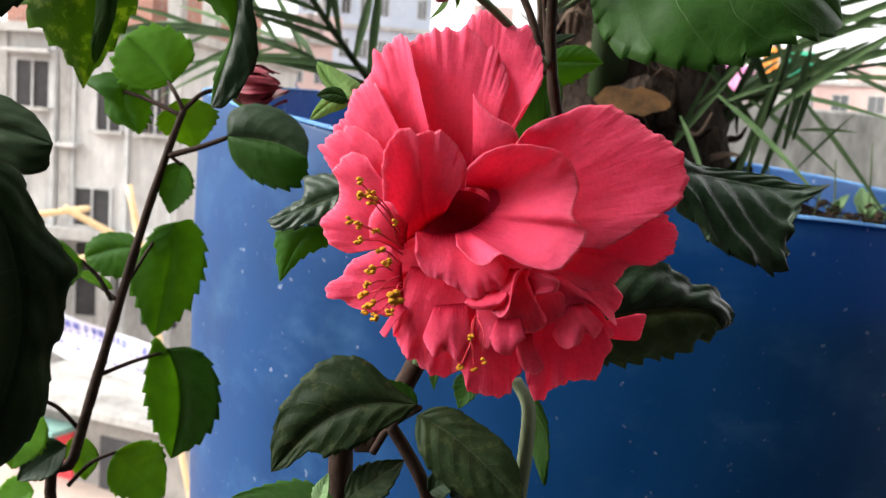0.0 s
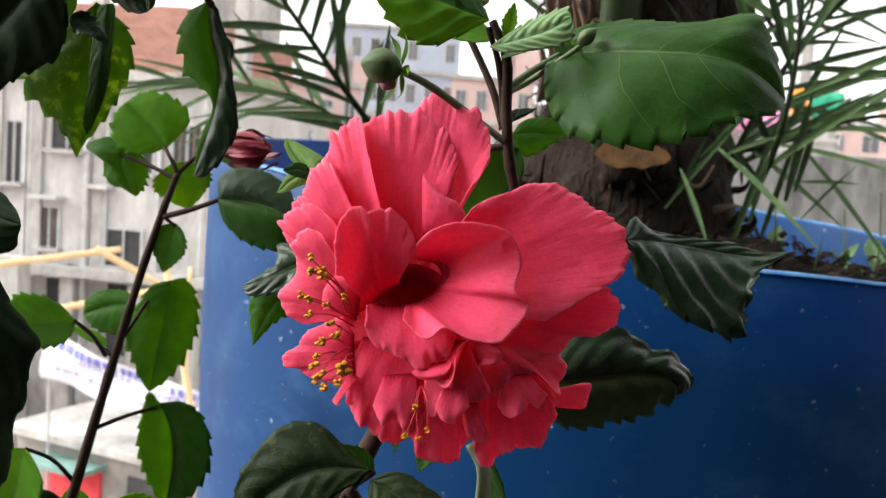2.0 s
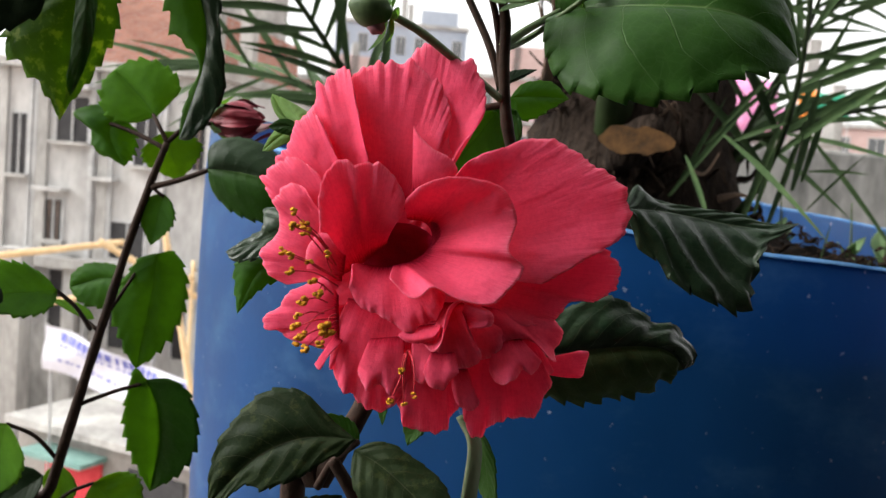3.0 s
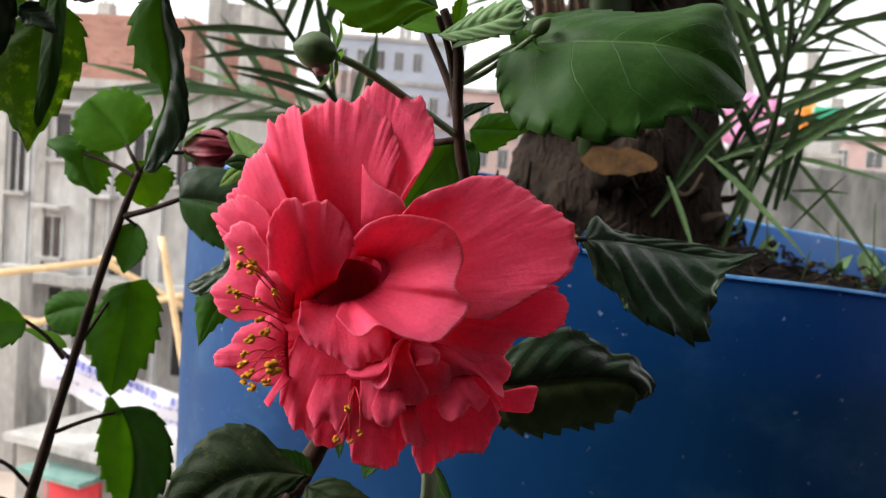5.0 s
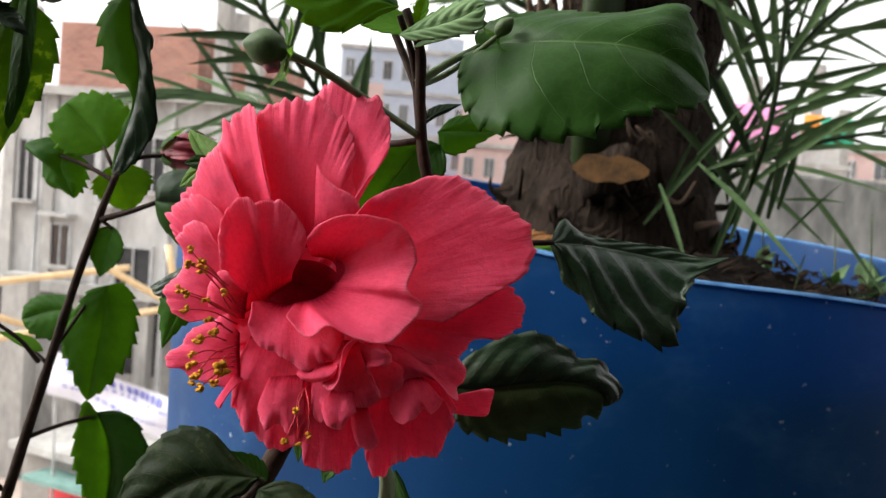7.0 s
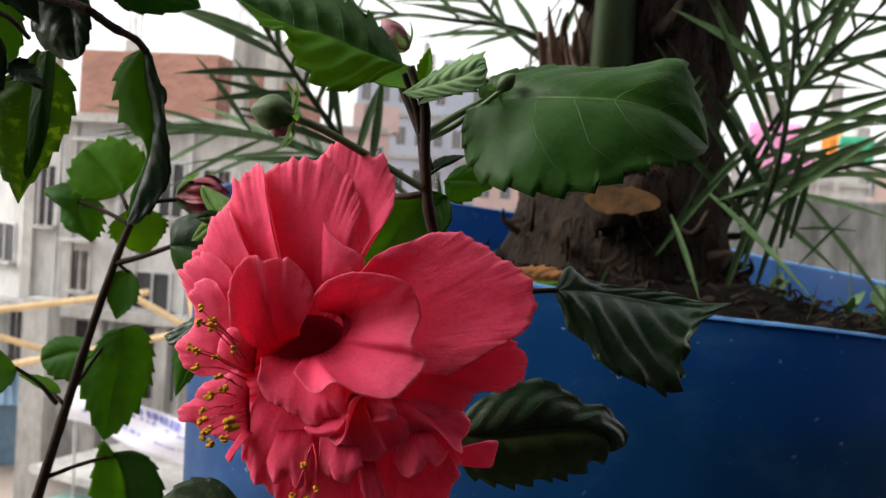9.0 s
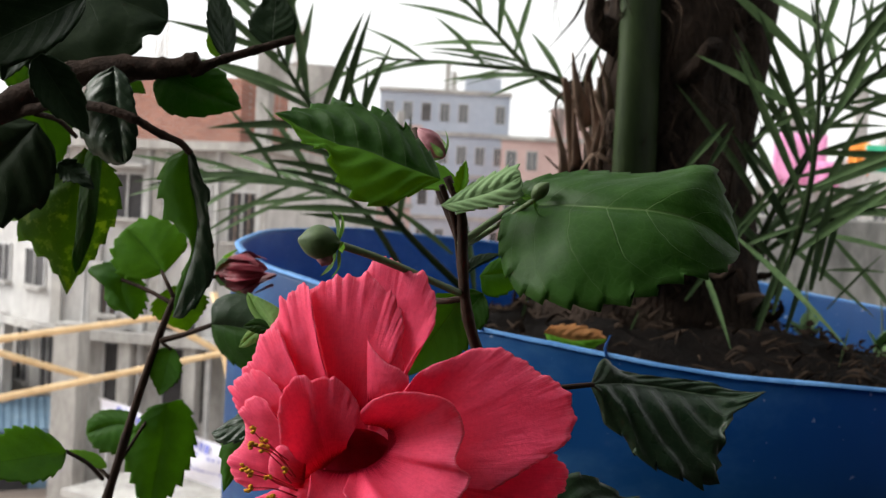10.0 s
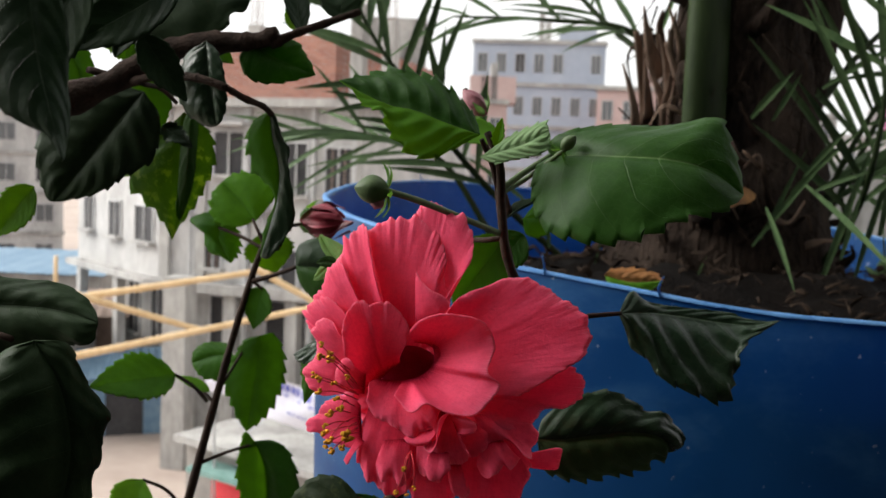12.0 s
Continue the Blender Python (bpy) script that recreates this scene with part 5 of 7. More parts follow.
# upper half takes the darkest green to show the flower's shadow on it
blade(shrub, [(0.0588, 0.3645, 1.2828), (0.0708, 0.3682, 1.2824), (0.0852, 0.3721, 1.2846), (0.1024, 0.3761, 1.2865), (0.1152, 0.3797, 1.2847), (0.1228, 0.3827, 1.2774)], [(0.0609, 0.3701, 1.2913), (0.0725, 0.3753, 1.2999), (0.0870, 0.3796, 1.3049), (0.0960, 0.3826, 1.3033), (0.1035, 0.3847, 1.2993), (0.1095, 0.3860, 1.2951), (0.1183, 0.3871, 1.2948), (0.1218, 0.3871, 1.2910), (0.1267, 0.3864, 1.2861), (0.1278, 0.3849, 1.2805)], [(0.0622, 0.3694, 1.2669), (0.0730, 0.3743, 1.2620), (0.0856, 0.3787, 1.2610), (0.0944, 0.3823, 1.2637), (0.1034, 0.3847, 1.2637), (0.1103, 0.3863, 1.2664), (0.1135, 0.3870, 1.2705), (0.1202, 0.3865, 1.2716), (0.1186, 0.3851, 1.2748)], (LEAF_GLOSSY, LEAF_UNDER), 'folded leaf, black-green above with a dull green underside', teeth=11, bite=(0.05, 0.16), puff=0.12, quilt=0.03, crumple=0.1, seed=3)
# lower half gets the brighter green for the light that comes through it
blade(shrub, [(0.0284, 0.3446, 1.4235), (0.0119, 0.3451, 1.4287), (-0.0018, 0.3458, 1.4336), (-0.0144, 0.3466, 1.4358), (-0.0261, 0.3475, 1.4407), (-0.0388, 0.3483, 1.4467)], [(0.0255, 0.3509, 1.4304), (0.0183, 0.3553, 1.4394), (0.0084, 0.3580, 1.4477), (-0.0016, 0.3591, 1.4519), (-0.0142, 0.3584, 1.4534), (-0.0237, 0.3565, 1.4518), (-0.0320, 0.3531, 1.4492)], [(0.0209, 0.3419, 1.4187), (0.0106, 0.3396, 1.4127), (0.0017, 0.3381, 1.4124), (-0.0068, 0.3374, 1.4182), (-0.0124, 0.3376, 1.4255), (-0.0154, 0.3387, 1.4328), (-0.0195, 0.3402, 1.4332), (-0.0257, 0.3423, 1.4353), (-0.0312, 0.3451, 1.4420)], (LEAF_MID, LEAF_BRIGHT), 'green toothed leaf with a pale lit underside', teeth=11, bite=(0.22, 0.18), puff=0.1, quilt=0.07, crumple=0.08, seed=5)
leaf(shrub, (0.0357, 0.3496, 1.4180), (0.0379, 0.3479, 1.4315), (-0.19, -0.98, -0.00), 0.0034, 0.0034, LEAF_BRIGHT, 30, 30, teeth=6, bite=0.25, seed=6, label='young bright green leaf')
blade(shrub, [(0.0293, 0.3435, 1.4135), (0.0400, 0.3431, 1.4166), (0.0506, 0.3428, 1.4206), (0.0594, 0.3423, 1.4261)], [(0.0333, 0.3457, 1.4169), (0.0433, 0.3472, 1.4244), (0.0523, 0.3472, 1.4287), (0.0576, 0.3456, 1.4302)], [(0.0351, 0.3406, 1.4116), (0.0479, 0.3396, 1.4133), (0.0578, 0.3397, 1.4161), (0.0603, 0.3405, 1.4201)], (LEAF_PALE, LEAF_PALE), 'young pale leaf just unfolding', teeth=8, bite=(0.2, 0.2), puff=0.1, quilt=0.06, crumple=0.08, seed=7)
leaf(shrub, (0.0344, 0.3519, 1.4108), (0.0492, 0.3548, 1.4164), (-0.02, -0.40, 0.92), 0.0031, 0.0031, LEAF_PALE, 14, 14, teeth=6, seed=8)
leaf(shrub, (0.0373, 0.3860, 1.3762), (0.0117, 0.3922, 1.3395), (0.28, -0.93, 0.23), 0.0146, 0.0171, LEAF_LIT, 10, 14, teeth=8, bite=0.14, sag=0.06, seed=9)
blade(shrub, [(0.0427, 0.4104, 1.3845), (0.0544, 0.4148, 1.3862), (0.0690, 0.4193, 1.3867)], [(0.0489, 0.4156, 1.3918), (0.0606, 0.4187, 1.3933)], [(0.0451, 0.4103, 1.3760), (0.0537, 0.4120, 1.3761), (0.0630, 0.4153, 1.3825)], (LEAF_LIT, LEAF_LIT), teeth=7, bite=(0.1, 0.14), seed=10)
leaf(shrub, (0.0365, 0.3918, 1.3850), (0.0522, 0.3931, 1.3953), (0.08, -0.29, 0.95), 0.0054, 0.0039, LEAF_DARK, 40, 40, teeth=6, bite=0.1, seed=11)
blade(shrub, [(-0.0025, 0.3089, 1.2580), (-0.0167, 0.3104, 1.2570), (-0.0283, 0.3115, 1.2528), (-0.0395, 0.3121, 1.2443), (-0.0517, 0.3118, 1.2292)], [(-0.0099, 0.3114, 1.2624), (-0.0175, 0.3138, 1.2684), (-0.0235, 0.3156, 1.2714), (-0.0309, 0.3167, 1.2712), (-0.0371, 0.3172, 1.2684), (-0.0420, 0.3172, 1.2638), (-0.0464, 0.3168, 1.2575), (-0.0500, 0.3162, 1.2521), (-0.0517, 0.3152, 1.2461), (-0.0525, 0.3138, 1.2389)], [(-0.0064, 0.3073, 1.2530), (-0.0112, 0.3066, 1.2507), (-0.0204, 0.3057, 1.2434), (-0.0279, 0.3059, 1.2402), (-0.0328, 0.3067, 1.2379), (-0.0383, 0.3084, 1.2388), (-0.0456, 0.3097, 1.2325)], (LEAF_DUSTY, LEAF_DUSTY), 'dark dusty leaf with a pale midrib', teeth=12, bite=(0.06, 0.09), puff=0.08, quilt=0.02, crumple=0.08, seed=12)
blade(shrub, [(-0.0022, 0.3084, 1.2543), (0.0081, 0.3032, 1.2510), (0.0199, 0.2976, 1.2437), (0.0346, 0.2913, 1.2322)], [(0.0034, 0.3078, 1.2577), (0.0105, 0.3064, 1.2582), (0.0174, 0.3043, 1.2552), (0.0248, 0.3018, 1.2514), (0.0301, 0.2988, 1.2469), (0.0336, 0.2952, 1.2397)], [(-0.0024, 0.3033, 1.2500), (-0.0006, 0.2990, 1.2447), (0.0042, 0.2954, 1.2389), (0.0120, 0.2929, 1.2342), (0.0224, 0.2914, 1.2311)], (LEAF_DUSTY, LEAF_DUSTY), 'dark dusty leaf with a pale midrib', teeth=10, bite=(0.05, 0.06), puff=0.08, quilt=0.02, crumple=0.08, seed=13)
leaf(shrub, (-0.0026, 0.3237, 1.2527), (-0.0174, 0.3242, 1.2616), (-0.04, -0.86, 0.51), 0.0055, 0.0046, LEAF_MID, 14, 14, teeth=6, bite=0.12, seed=14)
leaf(shrub, (0.0197, 0.3500, 1.2600), (0.0134, 0.3485, 1.2455), (-0.33, -0.90, 0.30), 0.0041, 0.0068, LEAF_MID, 10, 10, teeth=6, bite=0.12, seed=15)
leaf(shrub, (0.0030, 0.3499, 1.2633), (0.0033, 0.3489, 1.2524), (-0.33, -0.90, 0.30), 0.0018, 0.0023, LEAF_MID, 10, 10, teeth=5, bite=0.12, seed=16)
leaf(shrub, (0.0410, 0.3400, 1.2553), (0.0484, 0.3420, 1.2200), (-0.42, -0.89, 0.18), 0.0049, 0.0075, LEAF_MID, 20, -20, teeth=7, bite=0.14, wave=0.15, seed=17)
tube('stem', [(0.0335, 0.3403, 1.2608), (0.0386, 0.3347, 1.2523), (0.0382, 0.3282, 1.2371), (0.0366, 0.3263, 1.2162), (0.0379, 0.3427, 1.1748)], 0.0034, 0.004, STEM_PALE, shrub, flat=0.5)
tube('stalk', [(-0.0180, 0.3364, 1.2303), (-0.0120, 0.3296, 1.2428), (-0.0016, 0.3090, 1.2568)], 0.0016, 0.0012, STEM, shrub)
tube('stalk', [(-0.0120, 0.3277, 1.2441), (-0.0052, 0.3270, 1.2345), (0.0019, 0.3261, 1.2225), (0.0072, 0.3346, 1.2040)], 0.0024, 0.0028, STEM, shrub)
leaf(shrub, (-0.0292, 0.3340, 1.2072), (-0.0696, 0.3334, 1.2102), (-0.05, -0.62, 0.79), 0.0101, 0.0101, LEAF_MID, 8, 8, teeth=8, bite=0.14, seed=18)
leaf(shrub, (-0.0367, 0.3242, 1.2119), (-0.0330, 0.3255, 1.2250), (-0.54, -0.84, 0.07), 0.0038, 0.0038, LEAF_PALE, 14, 14, teeth=6, seed=19)
leaf(shrub, (-0.0246, 0.3055, 1.2236), (-0.0057, 0.3121, 1.2367), (-0.05, -0.72, 0.69), 0.0073, 0.0081, LEAF_DUSTY, 10, 10, teeth=7, bite=0.12, seed=20)
leaf(shrub, (0.0040, 0.3163, 1.2244), (0.0179, 0.3077, 1.2369), (-0.04, -0.78, 0.63), 0.0061, 0.0057, LEAF_DARK, 20, 20, teeth=7, bite=0.12, wave=0.16, seed=21)
leaf(shrub, (0.0216, 0.3067, 1.2253), (0.0117, 0.3168, 1.2289), (-0.04, -0.78, 0.63), 0.0074, 0.0078, LEAF_DARK, 20, 25, teeth=7, bite=0.12, wave=0.16, seed=22)
blade(shrub, [(-0.0347, 0.3838, 1.3266), (-0.0456, 0.3847, 1.3203), (-0.0578, 0.3855, 1.3144), (-0.0709, 0.3865, 1.3094)], [(-0.0408, 0.3892, 1.3302), (-0.0501, 0.3924, 1.3298), (-0.0573, 0.3938, 1.3277), (-0.0562, 0.3932, 1.3203), (-0.0640, 0.3907, 1.3149)], [(-0.0359, 0.3803, 1.3146), (-0.0433, 0.3784, 1.3089), (-0.0511, 0.3785, 1.3096), (-0.0586, 0.3796, 1.3077), (-0.0660, 0.3822, 1.3063)], (LEAF_GLOSSY, LEAF_GLOSSY), 'dark glossy curled leaf', teeth=8, bite=(0.1, 0.12), puff=0.1, quilt=0.05, crumple=0.12, seed=23)
blade(shrub, [(-0.0477, 0.3860, 1.3086), (-0.0574, 0.3872, 1.3010), (-0.0646, 0.3876, 1.2836)], [(-0.0595, 0.3896, 1.3073), (-0.0675, 0.3912, 1.3040), (-0.0670, 0.3903, 1.2931)], [(-0.0449, 0.3865, 1.3013), (-0.0522, 0.3870, 1.2972), (-0.0589, 0.3873, 1.2909)], (LEAF_LIT, LEAF_LIT), teeth=6, bite=(0.2, 0.2), seed=24)
tube('stalk', [(-0.0055, 0.3701, 1.2671), (-0.0184, 0.3778, 1.3001), (-0.0357, 0.3849, 1.3264), (-0.0440, 0.3966, 1.3468)], 0.0022, 0.0016, STEM, shrub)
blade(shrub, [(-0.0377, 0.3545, 1.3612), (-0.0442, 0.3574, 1.3669), (-0.0498, 0.3606, 1.3745)], [(-0.0414, 0.3557, 1.3618), (-0.0468, 0.3573, 1.3663), (-0.0498, 0.3591, 1.3716)], [(-0.0377, 0.3560, 1.3643), (-0.0422, 0.3578, 1.3696), (-0.0471, 0.3593, 1.3737)], (SEPAL, SEPAL), 'pale pointed sepal', teeth=3, bite=(0, 0), quilt=0, seed=81)
blade(shrub, [(-0.0349, 0.3505, 1.3613), (-0.0393, 0.3540, 1.3671), (-0.0459, 0.3576, 1.3735)], [(-0.0372, 0.3542, 1.3612), (-0.0422, 0.3568, 1.3655), (-0.0458, 0.3580, 1.3707)], [(-0.0327, 0.3548, 1.3655), (-0.0336, 0.3572, 1.3676), (-0.0395, 0.3582, 1.3707)], (SEPAL, SEPAL), 'pale pointed sepal', teeth=3, bite=(0, 0), quilt=0, seed=82)
blade(shrub, [(-0.0373, 0.3524, 1.3607), (-0.0436, 0.3541, 1.3590), (-0.0509, 0.3554, 1.3524)], [(-0.0405, 0.3536, 1.3631), (-0.0455, 0.3544, 1.3615), (-0.0492, 0.3548, 1.3564)], [(-0.0373, 0.3531, 1.3577), (-0.0429, 0.3538, 1.3552), (-0.0476, 0.3544, 1.3527)], (SEPAL, SEPAL), 'pale pointed sepal', teeth=3, bite=(0, 0), quilt=0, seed=83)
blade(shrub, [(-0.0364, 0.3485, 1.3611), (-0.0421, 0.3500, 1.3625), (-0.0483, 0.3513, 1.3614)], [(-0.0389, 0.3495, 1.3644), (-0.0433, 0.3502, 1.3649), (-0.0467, 0.3507, 1.3630)], [(-0.0374, 0.3490, 1.3589), (-0.0425, 0.3497, 1.3594), (-0.0461, 0.3505, 1.3605)], (LEAF_MID, LEAF_MID), 'green pointed sepal', teeth=3, bite=(0, 0), quilt=0, seed=84)
blade(shrub, [(-0.0364, 0.3485, 1.3611), (-0.0421, 0.3500, 1.3625), (-0.0483, 0.3513, 1.3614)], [(-0.0389, 0.3495, 1.3644), (-0.0433, 0.3502, 1.3649), (-0.0467, 0.3507, 1.3630)], [(-0.0374, 0.3490, 1.3589), (-0.0425, 0.3497, 1.3594), (-0.0461, 0.3505, 1.3605)], (LEAF_MID, LEAF_MID), 'green pointed sepal', teeth=3, bite=(0, 0), quilt=0, seed=84)
leaf(shrub, (0.0454, 0.3914, 1.3776), (0.0307, 0.3943, 1.3580), (0.18, -0.93, 0.33), 0.0098, 0.0113, LEAF_MID, 10, 10, teeth=8, seed=27)
leaf(shrub, (0.0315, 0.3953, 1.4245), (-0.0032, 0.3951, 1.4305), (0.08, -0.69, 0.72), 0.0098, 0.0098, LEAF_BRIGHT, 10, 10, teeth=8, seed=28)
settle(shrub)
# ---- the light twig beside it ----
twig = thing("hibiscus_shrub", (-0.12, 0.55, 0.29), "thin hibiscus twig with small light green rounded leaves", "shrub", "hibiscus shrubs")
tube('stem', [(-0.0600, 0.5000, 0.2800), (-0.1600, 0.5500, 0.8000), (-0.2205, 0.5406, 1.0978), (-0.2109, 0.5447, 1.1400), (-0.1956, 0.5455, 1.2008), (-0.1826, 0.5453, 1.2501), (-0.1703, 0.5446, 1.2949), (-0.1585, 0.5432, 1.3322), (-0.1517, 0.5454, 1.3540)], 0.0042, 0.0019, STEM, twig, knots=0.1, sides=10)
tube('stalk', [(-0.1582, 0.5428, 1.3273), (-0.1409, 0.5387, 1.3329), (-0.1223, 0.5348, 1.3404)], 0.0019, 0.0014, STEM, twig)
tube('stalk', [(-0.1531, 0.5450, 1.3506), (-0.1714, 0.5503, 1.3577), (-0.1915, 0.5553, 1.3631)], 0.0015, 0.0011, STEM, twig)
tube('stalk', [(-0.1517, 0.5454, 1.3540), (-0.1571, 0.5461, 1.3634), (-0.1629, 0.5516, 1.3698)], 0.0015, 0.0011, STEM, twig)
tube('stalk', [(-0.1517, 0.5454, 1.3540), (-0.1421, 0.5516, 1.3647), (-0.1314, 0.5621, 1.3676), (-0.1241, 0.5674, 1.3684)], 0.0016, 0.0012, STEM, twig)
tube('stalk', [(-0.1951, 0.5449, 1.1933), (-0.1786, 0.5509, 1.2006), (-0.1614, 0.5618, 1.2056)], 0.0014, 0.0011, STEM, twig)
tube('stalk', [(-0.1852, 0.5446, 1.2432), (-0.1771, 0.5513, 1.2598), (-0.1649, 0.5588, 1.2839)], 0.0013, 0.001, STEM, twig)
tube('stalk', [(-0.1876, 0.5442, 1.2396), (-0.1981, 0.5495, 1.2449), (-0.2104, 0.5547, 1.2501)], 0.0013, 0.001, STEM, twig)
tube('stalk', [(-0.1582, 0.5428, 1.3273), (-0.1541, 0.5426, 1.3243), (-0.1507, 0.5425, 1.3223)], 0.0012, 0.001, STEM, twig)
tube('stalk', [(-0.2085, 0.5463, 1.1574), (-0.2189, 0.5375, 1.1735), (-0.2316, 0.5280, 1.1823)], 0.0014, 0.0011, STEM, twig)
tube('stalk', [(-0.2133, 0.5430, 1.1225), (-0.2023, 0.5495, 1.1352), (-0.1889, 0.5554, 1.1413)], 0.0014, 0.0011, STEM, twig)
blade(twig, [(-0.1608, 0.5516, 1.3690), (-0.1745, 0.5572, 1.3814), (-0.1920, 0.5629, 1.3953)], [(-0.1550, 0.5563, 1.3771), (-0.1503, 0.5601, 1.3860), (-0.1547, 0.5629, 1.3956), (-0.1680, 0.5643, 1.4026), (-0.1835, 0.5642, 1.4015)], [(-0.1745, 0.5503, 1.3639), (-0.1897, 0.5507, 1.3656), (-0.1965, 0.5535, 1.3770), (-0.1964, 0.5576, 1.3876)], (LEAF_ROUND, LEAF_ROUND), 'bright round hibiscus leaf lit from behind', teeth=9, bite=(0.13, 0.13), quilt=0.0, seed=31)
blade(twig, [(-0.1868, 0.5558, 1.3673), (-0.1901, 0.5548, 1.3553), (-0.1798, 0.5536, 1.3378)], [(-0.1770, 0.5586, 1.3618), (-0.1742, 0.5590, 1.3529), (-0.1757, 0.5572, 1.3437)], [(-0.1982, 0.5582, 1.3733), (-0.2148, 0.5587, 1.3673), (-0.2040, 0.5589, 1.3607), (-0.1997, 0.5574, 1.3469), (-0.1901, 0.5560, 1.3427)], (LEAF_LIT, LEAF_LIT), teeth=8, bite=(0.22, 0.22), crumple=0.15, seed=32)
leaf(twig, (-0.1565, 0.5559, 1.3606), (-0.1491, 0.5635, 1.3320), (-0.03, -0.91, 0.41), 0.0196, 0.0175, LEAF_BRIGHT, 10, 12, teeth=8, bite=0.12, seed=33)
# darker and lighter half of one leaf, shading set by material
blade(twig, [(-0.1222, 0.5302, 1.3410), (-0.1065, 0.5269, 1.3408), (-0.0907, 0.5235, 1.3387), (-0.0747, 0.5197, 1.3327)], [(-0.1221, 0.5316, 1.3533), (-0.1121, 0.5319, 1.3597), (-0.0967, 0.5308, 1.3591), (-0.0835, 0.5283, 1.3527), (-0.0755, 0.5245, 1.3424)], [(-0.1194, 0.5309, 1.3291), (-0.1111, 0.5305, 1.3203), (-0.0970, 0.5292, 1.3140), (-0.0824, 0.5271, 1.3142), (-0.0750, 0.5242, 1.3236)], (LEAF_DARK, LEAF_MID), teeth=10, bite=(0.03, 0.1), quilt=0.0, seed=34)
leaf(twig, (-0.1508, 0.5426, 1.3236), (-0.1576, 0.5447, 1.2931), (-0.12, -0.94, 0.31), 0.0117, 0.0130, LEAF_LIT, 6, 6, teeth=8, bite=0.15, seed=35)
blade(twig, [(-0.1550, 0.5492, 1.2877), (-0.1593, 0.5569, 1.2641), (-0.1656, 0.5643, 1.2370), (-0.1722, 0.5718, 1.2113)], [(-0.1461, 0.5544, 1.2888), (-0.1399, 0.5583, 1.2753), (-0.1400, 0.5617, 1.2575), (-0.1454, 0.5651, 1.2413), (-0.1583, 0.5682, 1.2228)], [(-0.1675, 0.5534, 1.2832), (-0.1771, 0.5570, 1.2699), (-0.1857, 0.5601, 1.2508), (-0.1821, 0.5638, 1.2359), (-0.1778, 0.5676, 1.2214)], (LEAF_LIT, LEAF_LIT), 'toothed green hibiscus leaf lit from behind', teeth=10, bite=(0.18, 0.16), puff=0.05, seed=36)
blade(twig, [(-0.1818, 0.5671, 1.2682), (-0.1980, 0.5715, 1.2664), (-0.2185, 0.5754, 1.2584)], [(-0.1895, 0.5722, 1.2757), (-0.2071, 0.5750, 1.2748), (-0.2176, 0.5759, 1.2673)], [(-0.1807, 0.5660, 1.2520), (-0.1938, 0.5672, 1.2483), (-0.2098, 0.5703, 1.2510)], (LEAF_LIT, LEAF_LIT), teeth=8, bite=(0.1, 0.1), seed=37)
leaf(twig, (-0.1896, 0.5447, 1.2456), (-0.2123, 0.5352, 1.2570), (-0.07, -0.25, 0.97), 0.0076, 0.0090, LEAF_BRIGHT, 8, 8, teeth=6, bite=0.08, seed=38)
# one half in the backlit green, the other in the duller one
blade(twig, [(-0.1616, 0.5617, 1.2075), (-0.1547, 0.5657, 1.1878), (-0.1537, 0.5692, 1.1644), (-0.1591, 0.5718, 1.1329)], [(-0.1475, 0.5615, 1.2093), (-0.1345, 0.5619, 1.2011), (-0.1281, 0.5627, 1.1844), (-0.1291, 0.5645, 1.1652), (-0.1398, 0.5674, 1.1470)], [(-0.1683, 0.5592, 1.2145), (-0.1721, 0.5573, 1.1998), (-0.1737, 0.5576, 1.1849), (-0.1725, 0.5602, 1.1695), (-0.1673, 0.5650, 1.1524)], (LEAF_MID, LEAF_LIT), 'hanging toothed leaf with a pale midrib', teeth=10, bite=(0.12, 0.15), puff=0.06, seed=39)
leaf(twig, (-0.2316, 0.5280, 1.1823), (-0.2434, 0.5334, 1.1347), (-0.04, -0.79, 0.61), 0.0227, 0.0227, LEAF_BRIGHT, 12, 12, teeth=8, bite=0.1, seed=41)
leaf(twig, (-0.2116, 0.5355, 1.1502), (-0.2397, 0.5329, 1.1281), (-0.04, -0.86, 0.51), 0.0118, 0.0139, LEAF_DARK, 12, 12, teeth=8, bite=0.1, seed=42)
leaf(twig, (-0.1889, 0.5554, 1.1413), (-0.1577, 0.5537, 1.1149), (-0.04, -0.86, 0.51), 0.0216, 0.0187, LEAF_BRIGHT, 12, 12, teeth=8, bite=0.1, seed=43)
leaf(twig, (-0.2120, 0.5557, 1.1505), (-0.2105, 0.5628, 1.1187), (-0.04, -0.86, 0.51), 0.0123, 0.0109, LEAF_BRIGHT, 12, 12, teeth=7, bite=0.1, seed=44)
leaf(twig, (-0.2335, 0.5421, 1.1178), (-0.2600, 0.5405, 1.1059), (-0.05, -0.72, 0.69), 0.0156, 0.0141, LEAF_BRIGHT, 12, 12, teeth=7, bite=0.1, seed=45)
leaf(twig, (-0.1826, 0.4770, 1.2722), (-0.2144, 0.4310, 1.2712), (0.06, -0.89, 0.46), 0.0163, 0.0181, LEAF_LIT, 10, 8, teeth=9, bite=0.15, seed=46)
tube('stalk', [(-0.1873, 0.5344, 1.2416), (-0.1839, 0.5058, 1.2586), (-0.1826, 0.4770, 1.2722)], 0.0014, 0.001, STEM, twig)
settle(twig)
